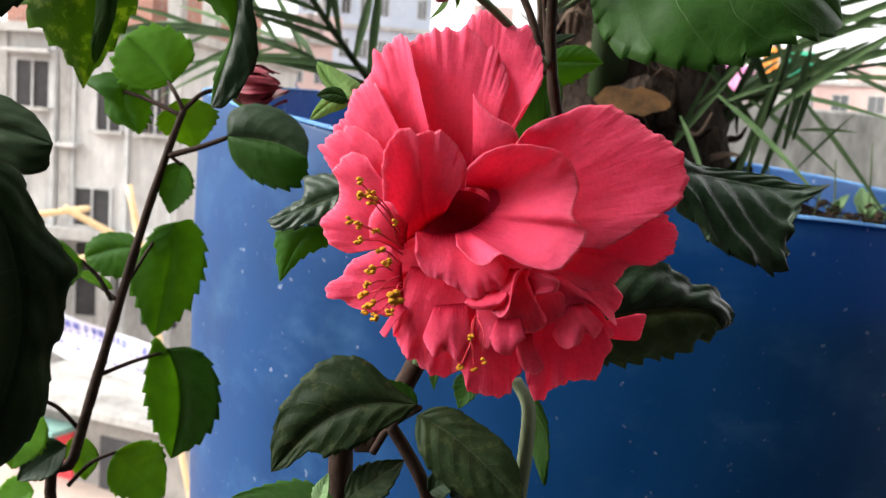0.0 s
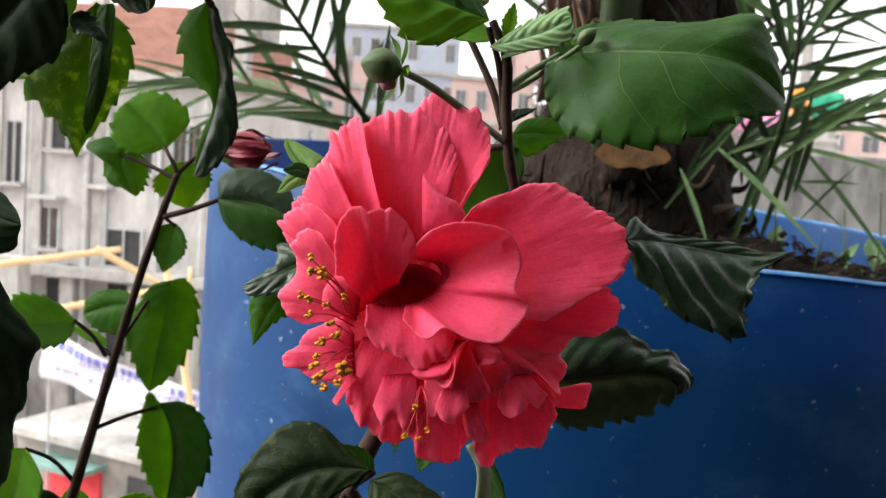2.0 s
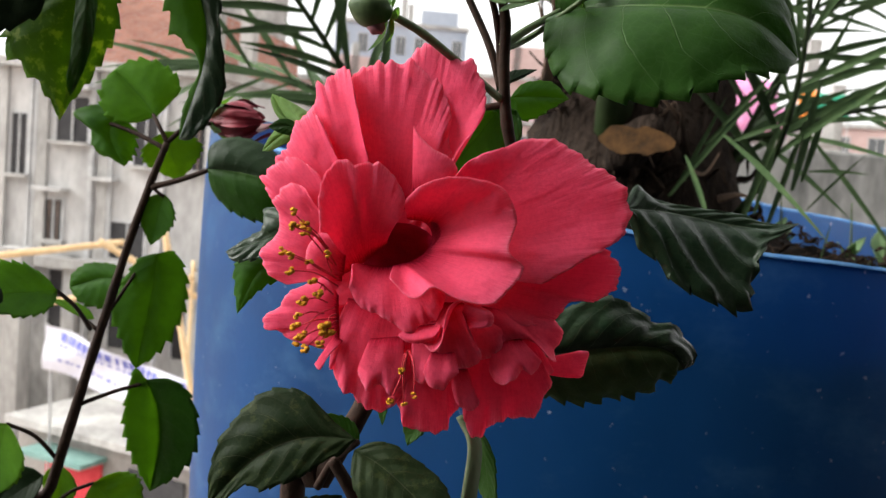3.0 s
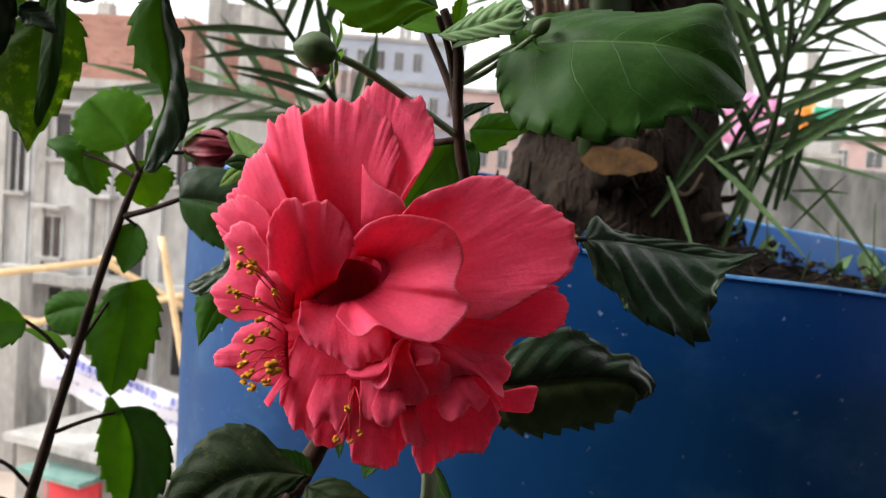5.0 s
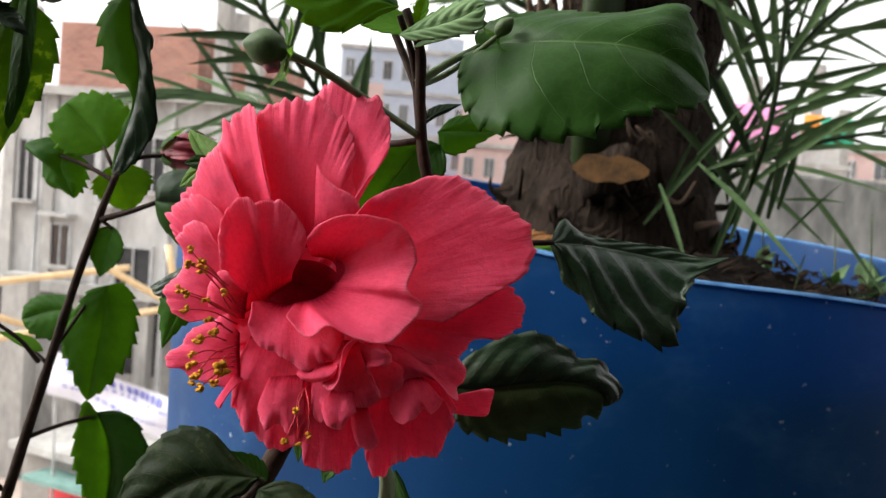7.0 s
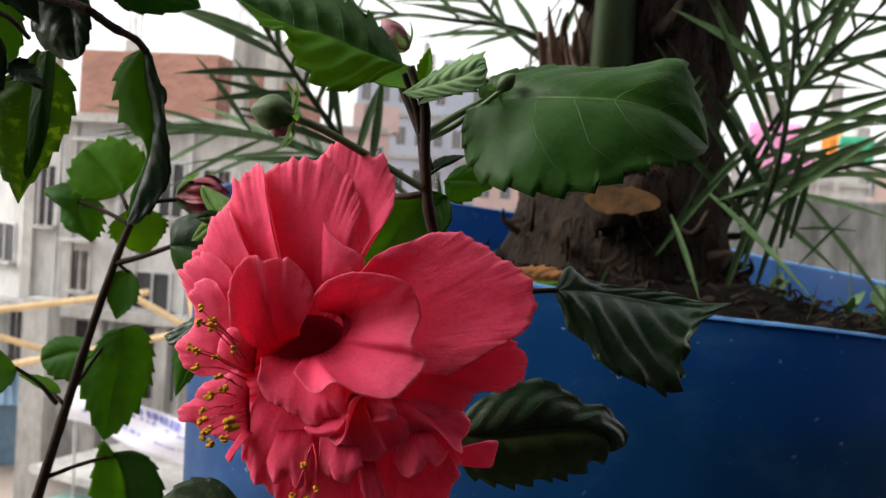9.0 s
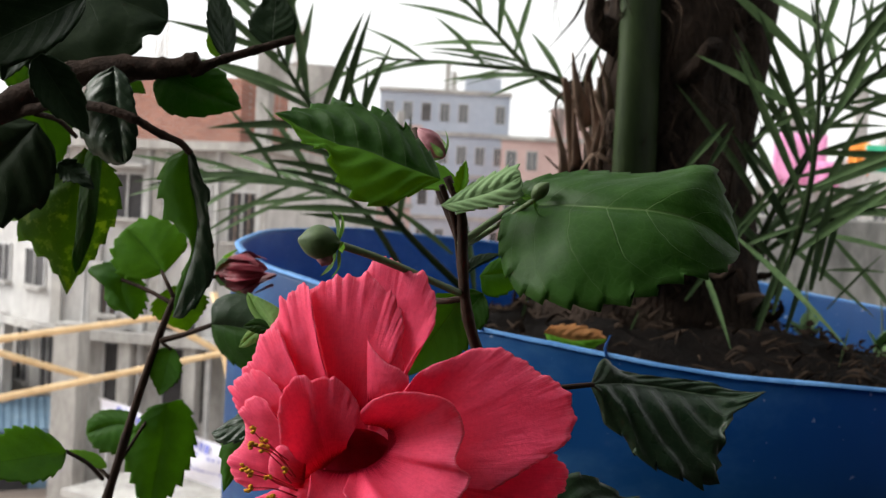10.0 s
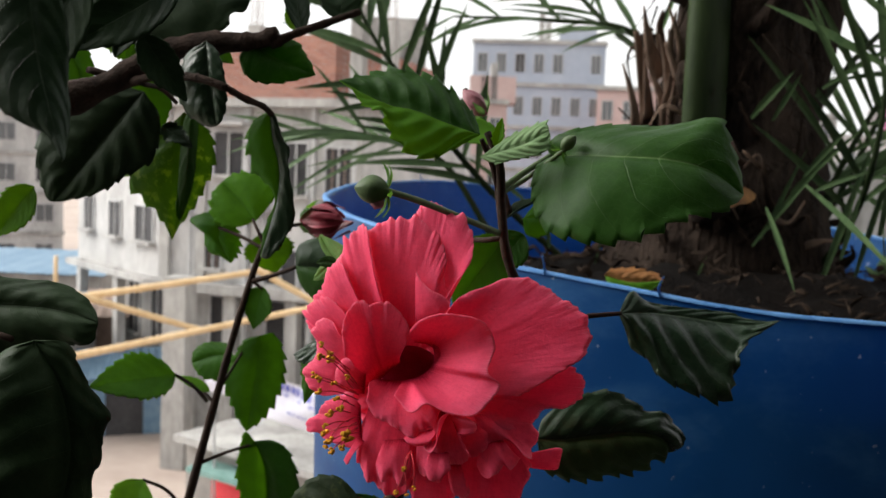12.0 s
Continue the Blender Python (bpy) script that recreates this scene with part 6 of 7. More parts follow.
# ---- the old bough overhead with dark leaves ----
bough = thing("hibiscus_shrub", (-0.45, 0.52, 0.29), "old hibiscus bough with rough dark bark and shaded leaves", "shrub", "hibiscus shrubs")
tube('stem', [(-0.1000, 0.5000, 0.2800), (-0.6200, 0.4000, 0.8500), (-0.6200, 0.3800, 1.3000), (-0.2841, 0.3890, 1.4358), (-0.2317, 0.4002, 1.4345), (-0.1938, 0.4124, 1.4490), (-0.1613, 0.4148, 1.4675), (-0.1306, 0.4161, 1.4731), (-0.1095, 0.4166, 1.4741), (-0.0958, 0.4173, 1.4784)], 0.011, 0.0042, BOUGH_BARK, bough, knots=0.24, sides=12)
tube('branch', [(-0.0995, 0.4167, 1.4726), (-0.0861, 0.4176, 1.4788), (-0.0713, 0.4236, 1.4854), (-0.0534, 0.4297, 1.4930)], 0.0028, 0.0018, BOUGH_BARK, bough, knots=0.22)
tube('branch', [(-0.1142, 0.3939, 1.4465), (-0.1083, 0.4037, 1.4421), (-0.1021, 0.4136, 1.4392), (-0.1002, 0.4233, 1.4350)], 0.002, 0.0016, BOUGH_BARK, bough, knots=0.22)
tube('branch', [(-0.1824, 0.4127, 1.4496), (-0.1577, 0.4036, 1.4533), (-0.1309, 0.3940, 1.4515), (-0.1142, 0.3939, 1.4465)], 0.0024, 0.002, BOUGH_BARK, bough, knots=0.22)
tube('branch', [(-0.2062, 0.4128, 1.4569), (-0.1915, 0.4130, 1.4548), (-0.1775, 0.4136, 1.4583)], 0.0018, 0.0018, BOUGH_BARK, bough, knots=0.22)
tube('stalk', [(-0.1738, 0.4130, 1.4500), (-0.1722, 0.4330, 1.4490), (-0.1698, 0.4475, 1.4424)], 0.0016, 0.0012, STEM, bough)
# lit half and dark half of one leaf, told apart by their colours
blade(bough, [(-0.1016, 0.4230, 1.4369), (-0.1000, 0.4239, 1.4218), (-0.0960, 0.4249, 1.4057), (-0.0968, 0.4255, 1.3892), (-0.1012, 0.4259, 1.3725), (-0.1061, 0.4261, 1.3551)], [(-0.1075, 0.4242, 1.4346), (-0.1138, 0.4251, 1.4294), (-0.1168, 0.4259, 1.4189), (-0.1154, 0.4269, 1.4116), (-0.1130, 0.4277, 1.4027), (-0.1086, 0.4284, 1.4007), (-0.1024, 0.4291, 1.3958), (-0.0988, 0.4292, 1.3912), (-0.1010, 0.4286, 1.3829), (-0.1056, 0.4273, 1.3694)], [(-0.0969, 0.4215, 1.4337), (-0.0927, 0.4205, 1.4225), (-0.0887, 0.4201, 1.4173), (-0.0887, 0.4199, 1.4081), (-0.0862, 0.4204, 1.3925), (-0.0857, 0.4213, 1.3768), (-0.0921, 0.4222, 1.3636), (-0.0996, 0.4238, 1.3557)], (LEAF_LIT, LEAF_GLOSSY), 'drooping dark folded leaf', teeth=9, bite=(0.34, 0.08), puff=0.1, quilt=0.012, crumple=0.16, seed=51)
blade(bough, [(-0.1632, 0.4438, 1.4367), (-0.1643, 0.4493, 1.4145), (-0.1688, 0.4545, 1.3909), (-0.1771, 0.4592, 1.3599)], [(-0.1742, 0.4472, 1.4284), (-0.1880, 0.4497, 1.4157), (-0.2031, 0.4513, 1.3985), (-0.1968, 0.4542, 1.3864), (-0.1869, 0.4568, 1.3765), (-0.1815, 0.4584, 1.3693)], [(-0.1555, 0.4484, 1.4314), (-0.1491, 0.4523, 1.4235), (-0.1481, 0.4552, 1.4126), (-0.1515, 0.4572, 1.4001), (-0.1582, 0.4584, 1.3885), (-0.1671, 0.4589, 1.3749), (-0.1726, 0.4593, 1.3686)], (LEAF_SPOTTED, LEAF_SPOTTED), 'spotted green leaf with light behind it', teeth=9, bite=(0.2, 0.2), puff=0.08, crumple=0.12, seed=53)
blade(bough, [(-0.1321, 0.4060, 1.4723), (-0.1296, 0.4045, 1.4559), (-0.1261, 0.4032, 1.4402), (-0.1230, 0.4019, 1.4270)], [(-0.1422, 0.4065, 1.4663), (-0.1489, 0.4064, 1.4528), (-0.1475, 0.4061, 1.4433), (-0.1412, 0.4054, 1.4330), (-0.1305, 0.4042, 1.4268)], [(-0.1241, 0.4032, 1.4664), (-0.1186, 0.4013, 1.4533), (-0.1170, 0.4004, 1.4403), (-0.1191, 0.4005, 1.4312)], (LEAF_GLOSSY, LEAF_GLOSSY), 'dark glossy leaf hanging from the bough', teeth=8, bite=(0.06, 0.1), puff=0.12, quilt=0.015, crumple=0.16, seed=55)
blade(bough, [(-0.1095, 0.4159, 1.4723), (-0.0970, 0.4204, 1.4655), (-0.0766, 0.4255, 1.4575)], [(-0.0999, 0.4208, 1.4762), (-0.0878, 0.4245, 1.4757), (-0.0836, 0.4262, 1.4702), (-0.0798, 0.4266, 1.4644)], [(-0.1162, 0.4141, 1.4664), (-0.1124, 0.4143, 1.4554), (-0.1031, 0.4165, 1.4515), (-0.0902, 0.4203, 1.4531)], (LEAF_MID, LEAF_MID), teeth=8, bite=(0.08, 0.08), puff=0.08, seed=56)
blade(bough, [(-0.2418, 0.4885, 1.5050), (-0.2267, 0.4902, 1.4892), (-0.2123, 0.4913, 1.4686)], [(-0.2257, 0.4916, 1.5056), (-0.2127, 0.4929, 1.4905), (-0.2099, 0.4924, 1.4771)], [(-0.2429, 0.4872, 1.4904), (-0.2350, 0.4876, 1.4761), (-0.2220, 0.4895, 1.4686)], (LEAF_LIT, LEAF_LIT), teeth=7, bite=(0.14, 0.12), seed=57)
leaf(bough, (-0.1981, 0.4262, 1.4910), (-0.1948, 0.4339, 1.4646), (0.08, -0.97, 0.22), 0.0133, 0.0122, LEAF_LIT, 12, 12, teeth=7, bite=0.1, seed=58)
leaf(bough, (-0.1909, 0.4439, 1.4631), (-0.1799, 0.4508, 1.4259), (0.08, -0.97, 0.22), 0.0144, 0.0139, LEAF_LIT, 8, 10, teeth=7, bite=0.14, seed=91)
leaf(bough, (-0.1626, 0.4466, 1.4855), (-0.1334, 0.4455, 1.4659), (0.08, -0.97, 0.22), 0.0099, 0.0110, LEAF_LIT, 8, 10, teeth=7, bite=0.14, seed=92)
leaf(bough, (-0.2137, 0.4341, 1.4720), (-0.2097, 0.4464, 1.4956), (0.08, -0.97, 0.22), 0.0119, 0.0109, LEAF_LIT, 8, 10, teeth=7, bite=0.14, seed=93)
leaf(bough, (-0.0866, 0.4279, 1.4816), (-0.0944, 0.4313, 1.5215), (0.60, -0.79, 0.15), 0.0089, 0.0089, LEAF_DARK, 20, -20, teeth=7, bite=0.1, seed=59)
leaf(bough, (-0.0943, 0.4380, 1.4840), (-0.0961, 0.4397, 1.5039), (-0.23, -0.97, 0.10), 0.0054, 0.0048, LEAF_BRIGHT, 12, 12, teeth=6, bite=0.1, seed=60)
leaf(bough, (-0.0644, 0.4290, 1.4883), (-0.0639, 0.4316, 1.5169), (-0.13, -0.97, 0.21), 0.0126, 0.0115, LEAF_DARK, 10, -10, teeth=7, bite=0.1, seed=61)
# the broad and near leaves below carry their shade in the leaf colour
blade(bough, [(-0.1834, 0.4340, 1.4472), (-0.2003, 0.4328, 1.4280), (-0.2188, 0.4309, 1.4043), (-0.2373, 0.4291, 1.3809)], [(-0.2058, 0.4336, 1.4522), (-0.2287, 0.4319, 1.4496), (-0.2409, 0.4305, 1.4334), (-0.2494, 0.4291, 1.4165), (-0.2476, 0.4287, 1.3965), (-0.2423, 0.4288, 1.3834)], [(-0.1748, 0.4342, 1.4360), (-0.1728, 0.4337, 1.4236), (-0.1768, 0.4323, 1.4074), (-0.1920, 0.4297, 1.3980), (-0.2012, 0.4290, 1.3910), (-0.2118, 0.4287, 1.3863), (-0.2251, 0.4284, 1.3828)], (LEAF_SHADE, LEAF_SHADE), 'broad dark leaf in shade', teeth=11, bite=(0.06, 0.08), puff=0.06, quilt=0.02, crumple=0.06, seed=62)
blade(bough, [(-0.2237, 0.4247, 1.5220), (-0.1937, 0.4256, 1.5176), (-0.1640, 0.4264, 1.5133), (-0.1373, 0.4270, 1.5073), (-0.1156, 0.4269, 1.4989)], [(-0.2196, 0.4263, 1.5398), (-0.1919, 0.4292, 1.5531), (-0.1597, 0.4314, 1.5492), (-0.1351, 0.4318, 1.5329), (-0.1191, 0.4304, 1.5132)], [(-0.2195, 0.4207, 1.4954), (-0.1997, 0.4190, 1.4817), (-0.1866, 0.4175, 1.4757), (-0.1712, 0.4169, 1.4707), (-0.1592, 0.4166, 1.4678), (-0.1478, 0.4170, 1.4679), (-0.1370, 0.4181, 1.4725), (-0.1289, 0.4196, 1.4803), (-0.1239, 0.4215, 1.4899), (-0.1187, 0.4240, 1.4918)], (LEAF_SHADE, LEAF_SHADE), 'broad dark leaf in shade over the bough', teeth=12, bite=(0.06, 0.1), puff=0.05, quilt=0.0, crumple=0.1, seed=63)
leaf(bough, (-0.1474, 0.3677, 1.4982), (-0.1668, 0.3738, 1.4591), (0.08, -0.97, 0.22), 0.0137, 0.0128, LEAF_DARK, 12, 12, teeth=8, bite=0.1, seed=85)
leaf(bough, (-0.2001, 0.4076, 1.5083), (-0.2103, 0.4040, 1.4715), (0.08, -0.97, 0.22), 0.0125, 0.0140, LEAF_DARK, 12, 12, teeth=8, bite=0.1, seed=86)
# extra strip in front of the spotted leaf, drawn for the shade in its fold
blade(bough, [(-0.1562, 0.4393, 1.4355), (-0.1585, 0.4418, 1.4144), (-0.1623, 0.4461, 1.3927), (-0.1687, 0.4512, 1.3721)], [(-0.1617, 0.4423, 1.4329), (-0.1651, 0.4448, 1.4157), (-0.1677, 0.4470, 1.3953), (-0.1697, 0.4490, 1.3777)], [(-0.1538, 0.4430, 1.4348), (-0.1554, 0.4457, 1.4162), (-0.1582, 0.4478, 1.3958), (-0.1645, 0.4495, 1.3780)], (LEAF_MID, LEAF_MID), 'narrow folded strip of a dull dark leaf', teeth=7, bite=(0.05, 0.05), puff=0.02, quilt=0.0, crumple=0.1, seed=64)
blade(bough, [(-0.2758, 0.4809, 1.4891), (-0.2598, 0.4826, 1.4715), (-0.2507, 0.4826, 1.4481)], [(-0.2600, 0.4838, 1.4886), (-0.2485, 0.4849, 1.4738), (-0.2463, 0.4842, 1.4593)], [(-0.2786, 0.4791, 1.4726), (-0.2683, 0.4797, 1.4540)], (LEAF_LIT, LEAF_LIT), teeth=7, bite=(0.14, 0.12), seed=65)
leaf(bough, (-0.1700, 0.4311, 1.4273), (-0.1512, 0.4306, 1.4167), (0.05, -0.84, 0.54), 0.0064, 0.0064, LEAF_DARK, 12, 12, teeth=7, bite=0.3, wave=0.3, seed=67)
leaf(bough, (-0.2349, 0.4061, 1.3903), (-0.2575, 0.4029, 1.3605), (0.17, -0.95, 0.27), 0.0128, 0.0118, LEAF_BRIGHT, 12, 12, teeth=7, bite=0.14, seed=68)
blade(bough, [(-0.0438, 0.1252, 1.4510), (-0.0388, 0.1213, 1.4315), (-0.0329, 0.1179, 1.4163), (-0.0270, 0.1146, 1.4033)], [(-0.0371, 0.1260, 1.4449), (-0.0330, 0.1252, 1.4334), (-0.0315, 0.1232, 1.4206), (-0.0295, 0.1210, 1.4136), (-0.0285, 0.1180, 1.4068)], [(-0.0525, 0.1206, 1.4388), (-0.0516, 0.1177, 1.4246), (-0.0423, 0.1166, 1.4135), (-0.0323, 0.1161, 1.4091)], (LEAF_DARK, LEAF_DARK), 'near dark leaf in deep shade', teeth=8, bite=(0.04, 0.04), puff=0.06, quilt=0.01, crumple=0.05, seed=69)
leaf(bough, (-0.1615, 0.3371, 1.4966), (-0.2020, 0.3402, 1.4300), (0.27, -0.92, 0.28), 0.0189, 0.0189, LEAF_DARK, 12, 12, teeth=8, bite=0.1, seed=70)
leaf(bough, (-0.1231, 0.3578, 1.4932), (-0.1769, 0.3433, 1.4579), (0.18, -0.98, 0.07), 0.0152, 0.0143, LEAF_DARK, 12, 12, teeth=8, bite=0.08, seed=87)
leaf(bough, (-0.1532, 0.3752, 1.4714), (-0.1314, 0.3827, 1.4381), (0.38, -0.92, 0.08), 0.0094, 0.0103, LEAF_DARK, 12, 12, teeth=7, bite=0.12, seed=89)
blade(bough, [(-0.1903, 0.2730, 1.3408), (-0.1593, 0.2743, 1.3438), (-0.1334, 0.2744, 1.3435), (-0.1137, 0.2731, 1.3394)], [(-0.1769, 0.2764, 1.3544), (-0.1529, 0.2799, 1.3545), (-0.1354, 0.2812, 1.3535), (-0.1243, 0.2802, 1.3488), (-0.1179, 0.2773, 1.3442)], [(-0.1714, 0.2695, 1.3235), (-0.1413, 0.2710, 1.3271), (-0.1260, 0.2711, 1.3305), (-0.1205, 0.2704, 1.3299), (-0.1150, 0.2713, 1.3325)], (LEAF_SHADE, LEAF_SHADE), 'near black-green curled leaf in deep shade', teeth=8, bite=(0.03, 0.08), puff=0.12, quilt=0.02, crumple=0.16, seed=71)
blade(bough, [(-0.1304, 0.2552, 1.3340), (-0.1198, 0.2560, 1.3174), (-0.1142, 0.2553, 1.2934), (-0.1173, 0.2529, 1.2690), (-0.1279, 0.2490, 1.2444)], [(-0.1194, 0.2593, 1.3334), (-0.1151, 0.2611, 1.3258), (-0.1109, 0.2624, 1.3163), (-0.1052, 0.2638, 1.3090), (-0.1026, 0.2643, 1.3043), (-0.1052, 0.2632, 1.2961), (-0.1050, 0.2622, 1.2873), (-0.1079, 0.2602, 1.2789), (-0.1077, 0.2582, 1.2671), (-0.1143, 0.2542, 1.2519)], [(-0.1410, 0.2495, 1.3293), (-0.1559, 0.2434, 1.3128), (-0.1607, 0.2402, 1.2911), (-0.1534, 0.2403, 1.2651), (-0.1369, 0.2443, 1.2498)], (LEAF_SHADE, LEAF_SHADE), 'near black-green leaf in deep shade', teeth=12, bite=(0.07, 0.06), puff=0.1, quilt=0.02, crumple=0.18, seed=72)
tube('stalk', [(-0.2344, 0.2787, 1.3135), (-0.2020, 0.2676, 1.3276), (-0.1853, 0.2670, 1.3383), (-0.1419, 0.2575, 1.3335)], 0.002, 0.0014, STEM, bough)
tube('branch', [(-0.4278, 0.3836, 1.1907), (-0.2967, 0.3138, 1.2743), (-0.2344, 0.2787, 1.3135)], 0.003, 0.002, STEM, bough)
settle(bough)
# ---- buds ----
def bud(parent, foot, tip, radius, mat, sepal, sepals=5, open_out=0.4, label="", seed=0, pleats=0):
    """A swollen bud on its calyx with thin sepals; pleats twists it like a furled flower."""
    foot, tip = Vector(foot), Vector(tip)
    d = (tip - foot)
    n = d.length
    q = d.to_track_quat("Z", "Y").to_matrix().to_4x4()
    bm = bmesh.new()
    segs, rows = 56, 16
    grid = []
    for i in range(rows + 1):
        t = i / rows
        r = radius * math.sin(math.pi * min(0.04 + 0.96 * t, 0.985)) ** (0.6 if t < 0.5 else 0.7)
        row = []
        for k in range(segs):
            a = math.tau * k / segs + pleats * 0.18 * t
            rr = r * (1 + ((0.16 - 0.42 * abs(math.sin(pleats * a / 2 + 2.5 * t)) ** 0.7) * min(1.0, 1.6 * t) * (1 + 0.3 * math.sin(2 * a)) if pleats else 0.03 * math.sin(5 * a)))
            row.append(bm.verts.new(Matrix.Translation(foot) @ q @ Vector((rr * math.cos(a), rr * math.sin(a), n * t))))
        grid.append(row)
    for a, b in zip(grid, grid[1:]):
        for k in range(segs):
            bm.faces.new((a[k], a[(k + 1) % segs], b[(k + 1) % segs], b[k]))
    bm.faces.new(grid[0][::-1])
    bm.faces.new(grid[-1])
    body = part("bud", bm, mat, parent, label)
    rng = random.Random(seed)
    for k in range(sepals):
        a = math.tau * k / sepals + rng.uniform(-0.2, 0.2)
        side = (q @ Vector((math.cos(a), math.sin(a), 0)))
        bm = bmesh.new()
        end = foot + side * radius * (1.0 + open_out * 1.6) + d.normalized() * n * rng.uniform(0.25, 0.7) * (1 - open_out * 0.5)
        leaf_mesh(bm, foot + side * radius * 0.25, end, (d.normalized() - side * 0.9), radius * 0.34, radius * 0.34, 20, 20, sag=-0.15, teeth=3, bite=0.0, seed=seed + k)
        part("sepal", bm, sepal, body)
    return body


bud(shrub, (0.0002, 0.2937, 1.3973), (-0.0119, 0.2875, 1.3984), 0.0058, BUD_GREEN, LEAF_MID, 6, 0.9, "round green hibiscus bud", 3)
bm = bmesh.new()
blob_into(bm, (-0.0034, 0.2905, 1.3925), 0.0026, (1.1, 1, 0.9), 0.3, seed=3)
part("petal_tip", bm, BUD_PINK, shrub, "peach-pink tip showing below the green bud")
bud(shrub, (0.0272, 0.3679, 1.4340), (0.0161, 0.3687, 1.4454), 0.0046, BUD_PINK, LEAF_PALE, 5, 0.5, "pink opening bud", 5, 5)
bud(shrub, (0.0644, 0.3574, 1.4185), (0.0703, 0.3561, 1.4249), 0.0030, BUD_GREEN, LEAF_MID, 6, 2.2, "tiny green bud with spread bracts", 7)
settle(shrub)
red = bud(twig, (-0.1338, 0.5723, 1.3696), (-0.1010, 0.5640, 1.3718), 0.0115, BUD_RED, LEAF_MID, 5, 0.2, "furled dark red bud", 11, 7)
rng = random.Random(31)
axis = Vector((0.0358, -0.0090, 0.0024)).normalized()
for k in range(11):
    a = math.tau * k / 11
    side = (Vector((0, 0, 1)) * math.cos(a) + axis.cross(Vector((0, 0, 1))) * math.sin(a)).normalized()
    foot = Vector((-0.1320, 0.5719, 1.3697)) + side * 0.0045
    tip = Vector((-0.1338, 0.5723, 1.3696)) + axis * rng.uniform(0.031, 0.041) + side * rng.uniform(0.004, 0.0105)
    bm = bmesh.new()
    leaf_mesh(bm, foot, tip, side, rng.uniform(0.0035, 0.005), rng.uniform(0.003, 0.0045), -25, rng.uniform(-20, 30), sag=0.20, teeth=5, bite=0.12, broad=0.6, full=0.6, wave=0.3, curl=rng.uniform(-20, 40), seed=400 + k)
    part("petal", bm, BUD_RED, red)
settle(twig)


# ---- the double hibiscus flower ----
FLOWER = Matrix(((0.9976, -0.0692, -0.0085, 0.0049), (0.0000, 0.1219, -0.9925, 0.2979), (0.0698, 0.9901, 0.1216, 1.3212), (0, 0, 0, 1)))
flower = tagged(new("hibiscus_flower"), "large coral-red double hibiscus flower with ruffled petals, fully open", "flower")
flower.matrix_basis = FLOWER
K = 0.183  # millimetres to one step of the layout grid, whose middle is the throat


def g(x, y, z=0.0):
    far = 1 - z / 299  # keeps the layout true for petals set further back
    return ((x - 800) * K * far, (400 - y) * K * far, z)


def pet(x, y, z, start, stop, reach, *rest, **more):
    return petal(flower, g(x, y, z), start - 6, stop + 6, [q * K * (1.03 - min(z, 0) / 299) for q in reach], *rest, **more)


# backing that closes the flower
for n_, (turn, far) in enumerate(((-95, 130), (-22, 265), (30, 150), (85, 230), (60, 130), (15, 170), (135, 200), (185, 190), (240, 130))):
    pet(800, 425, -30, turn - 40, turn + 40, (far * 0.8, far, far, far * 0.8), 2, seed=30 + n_)


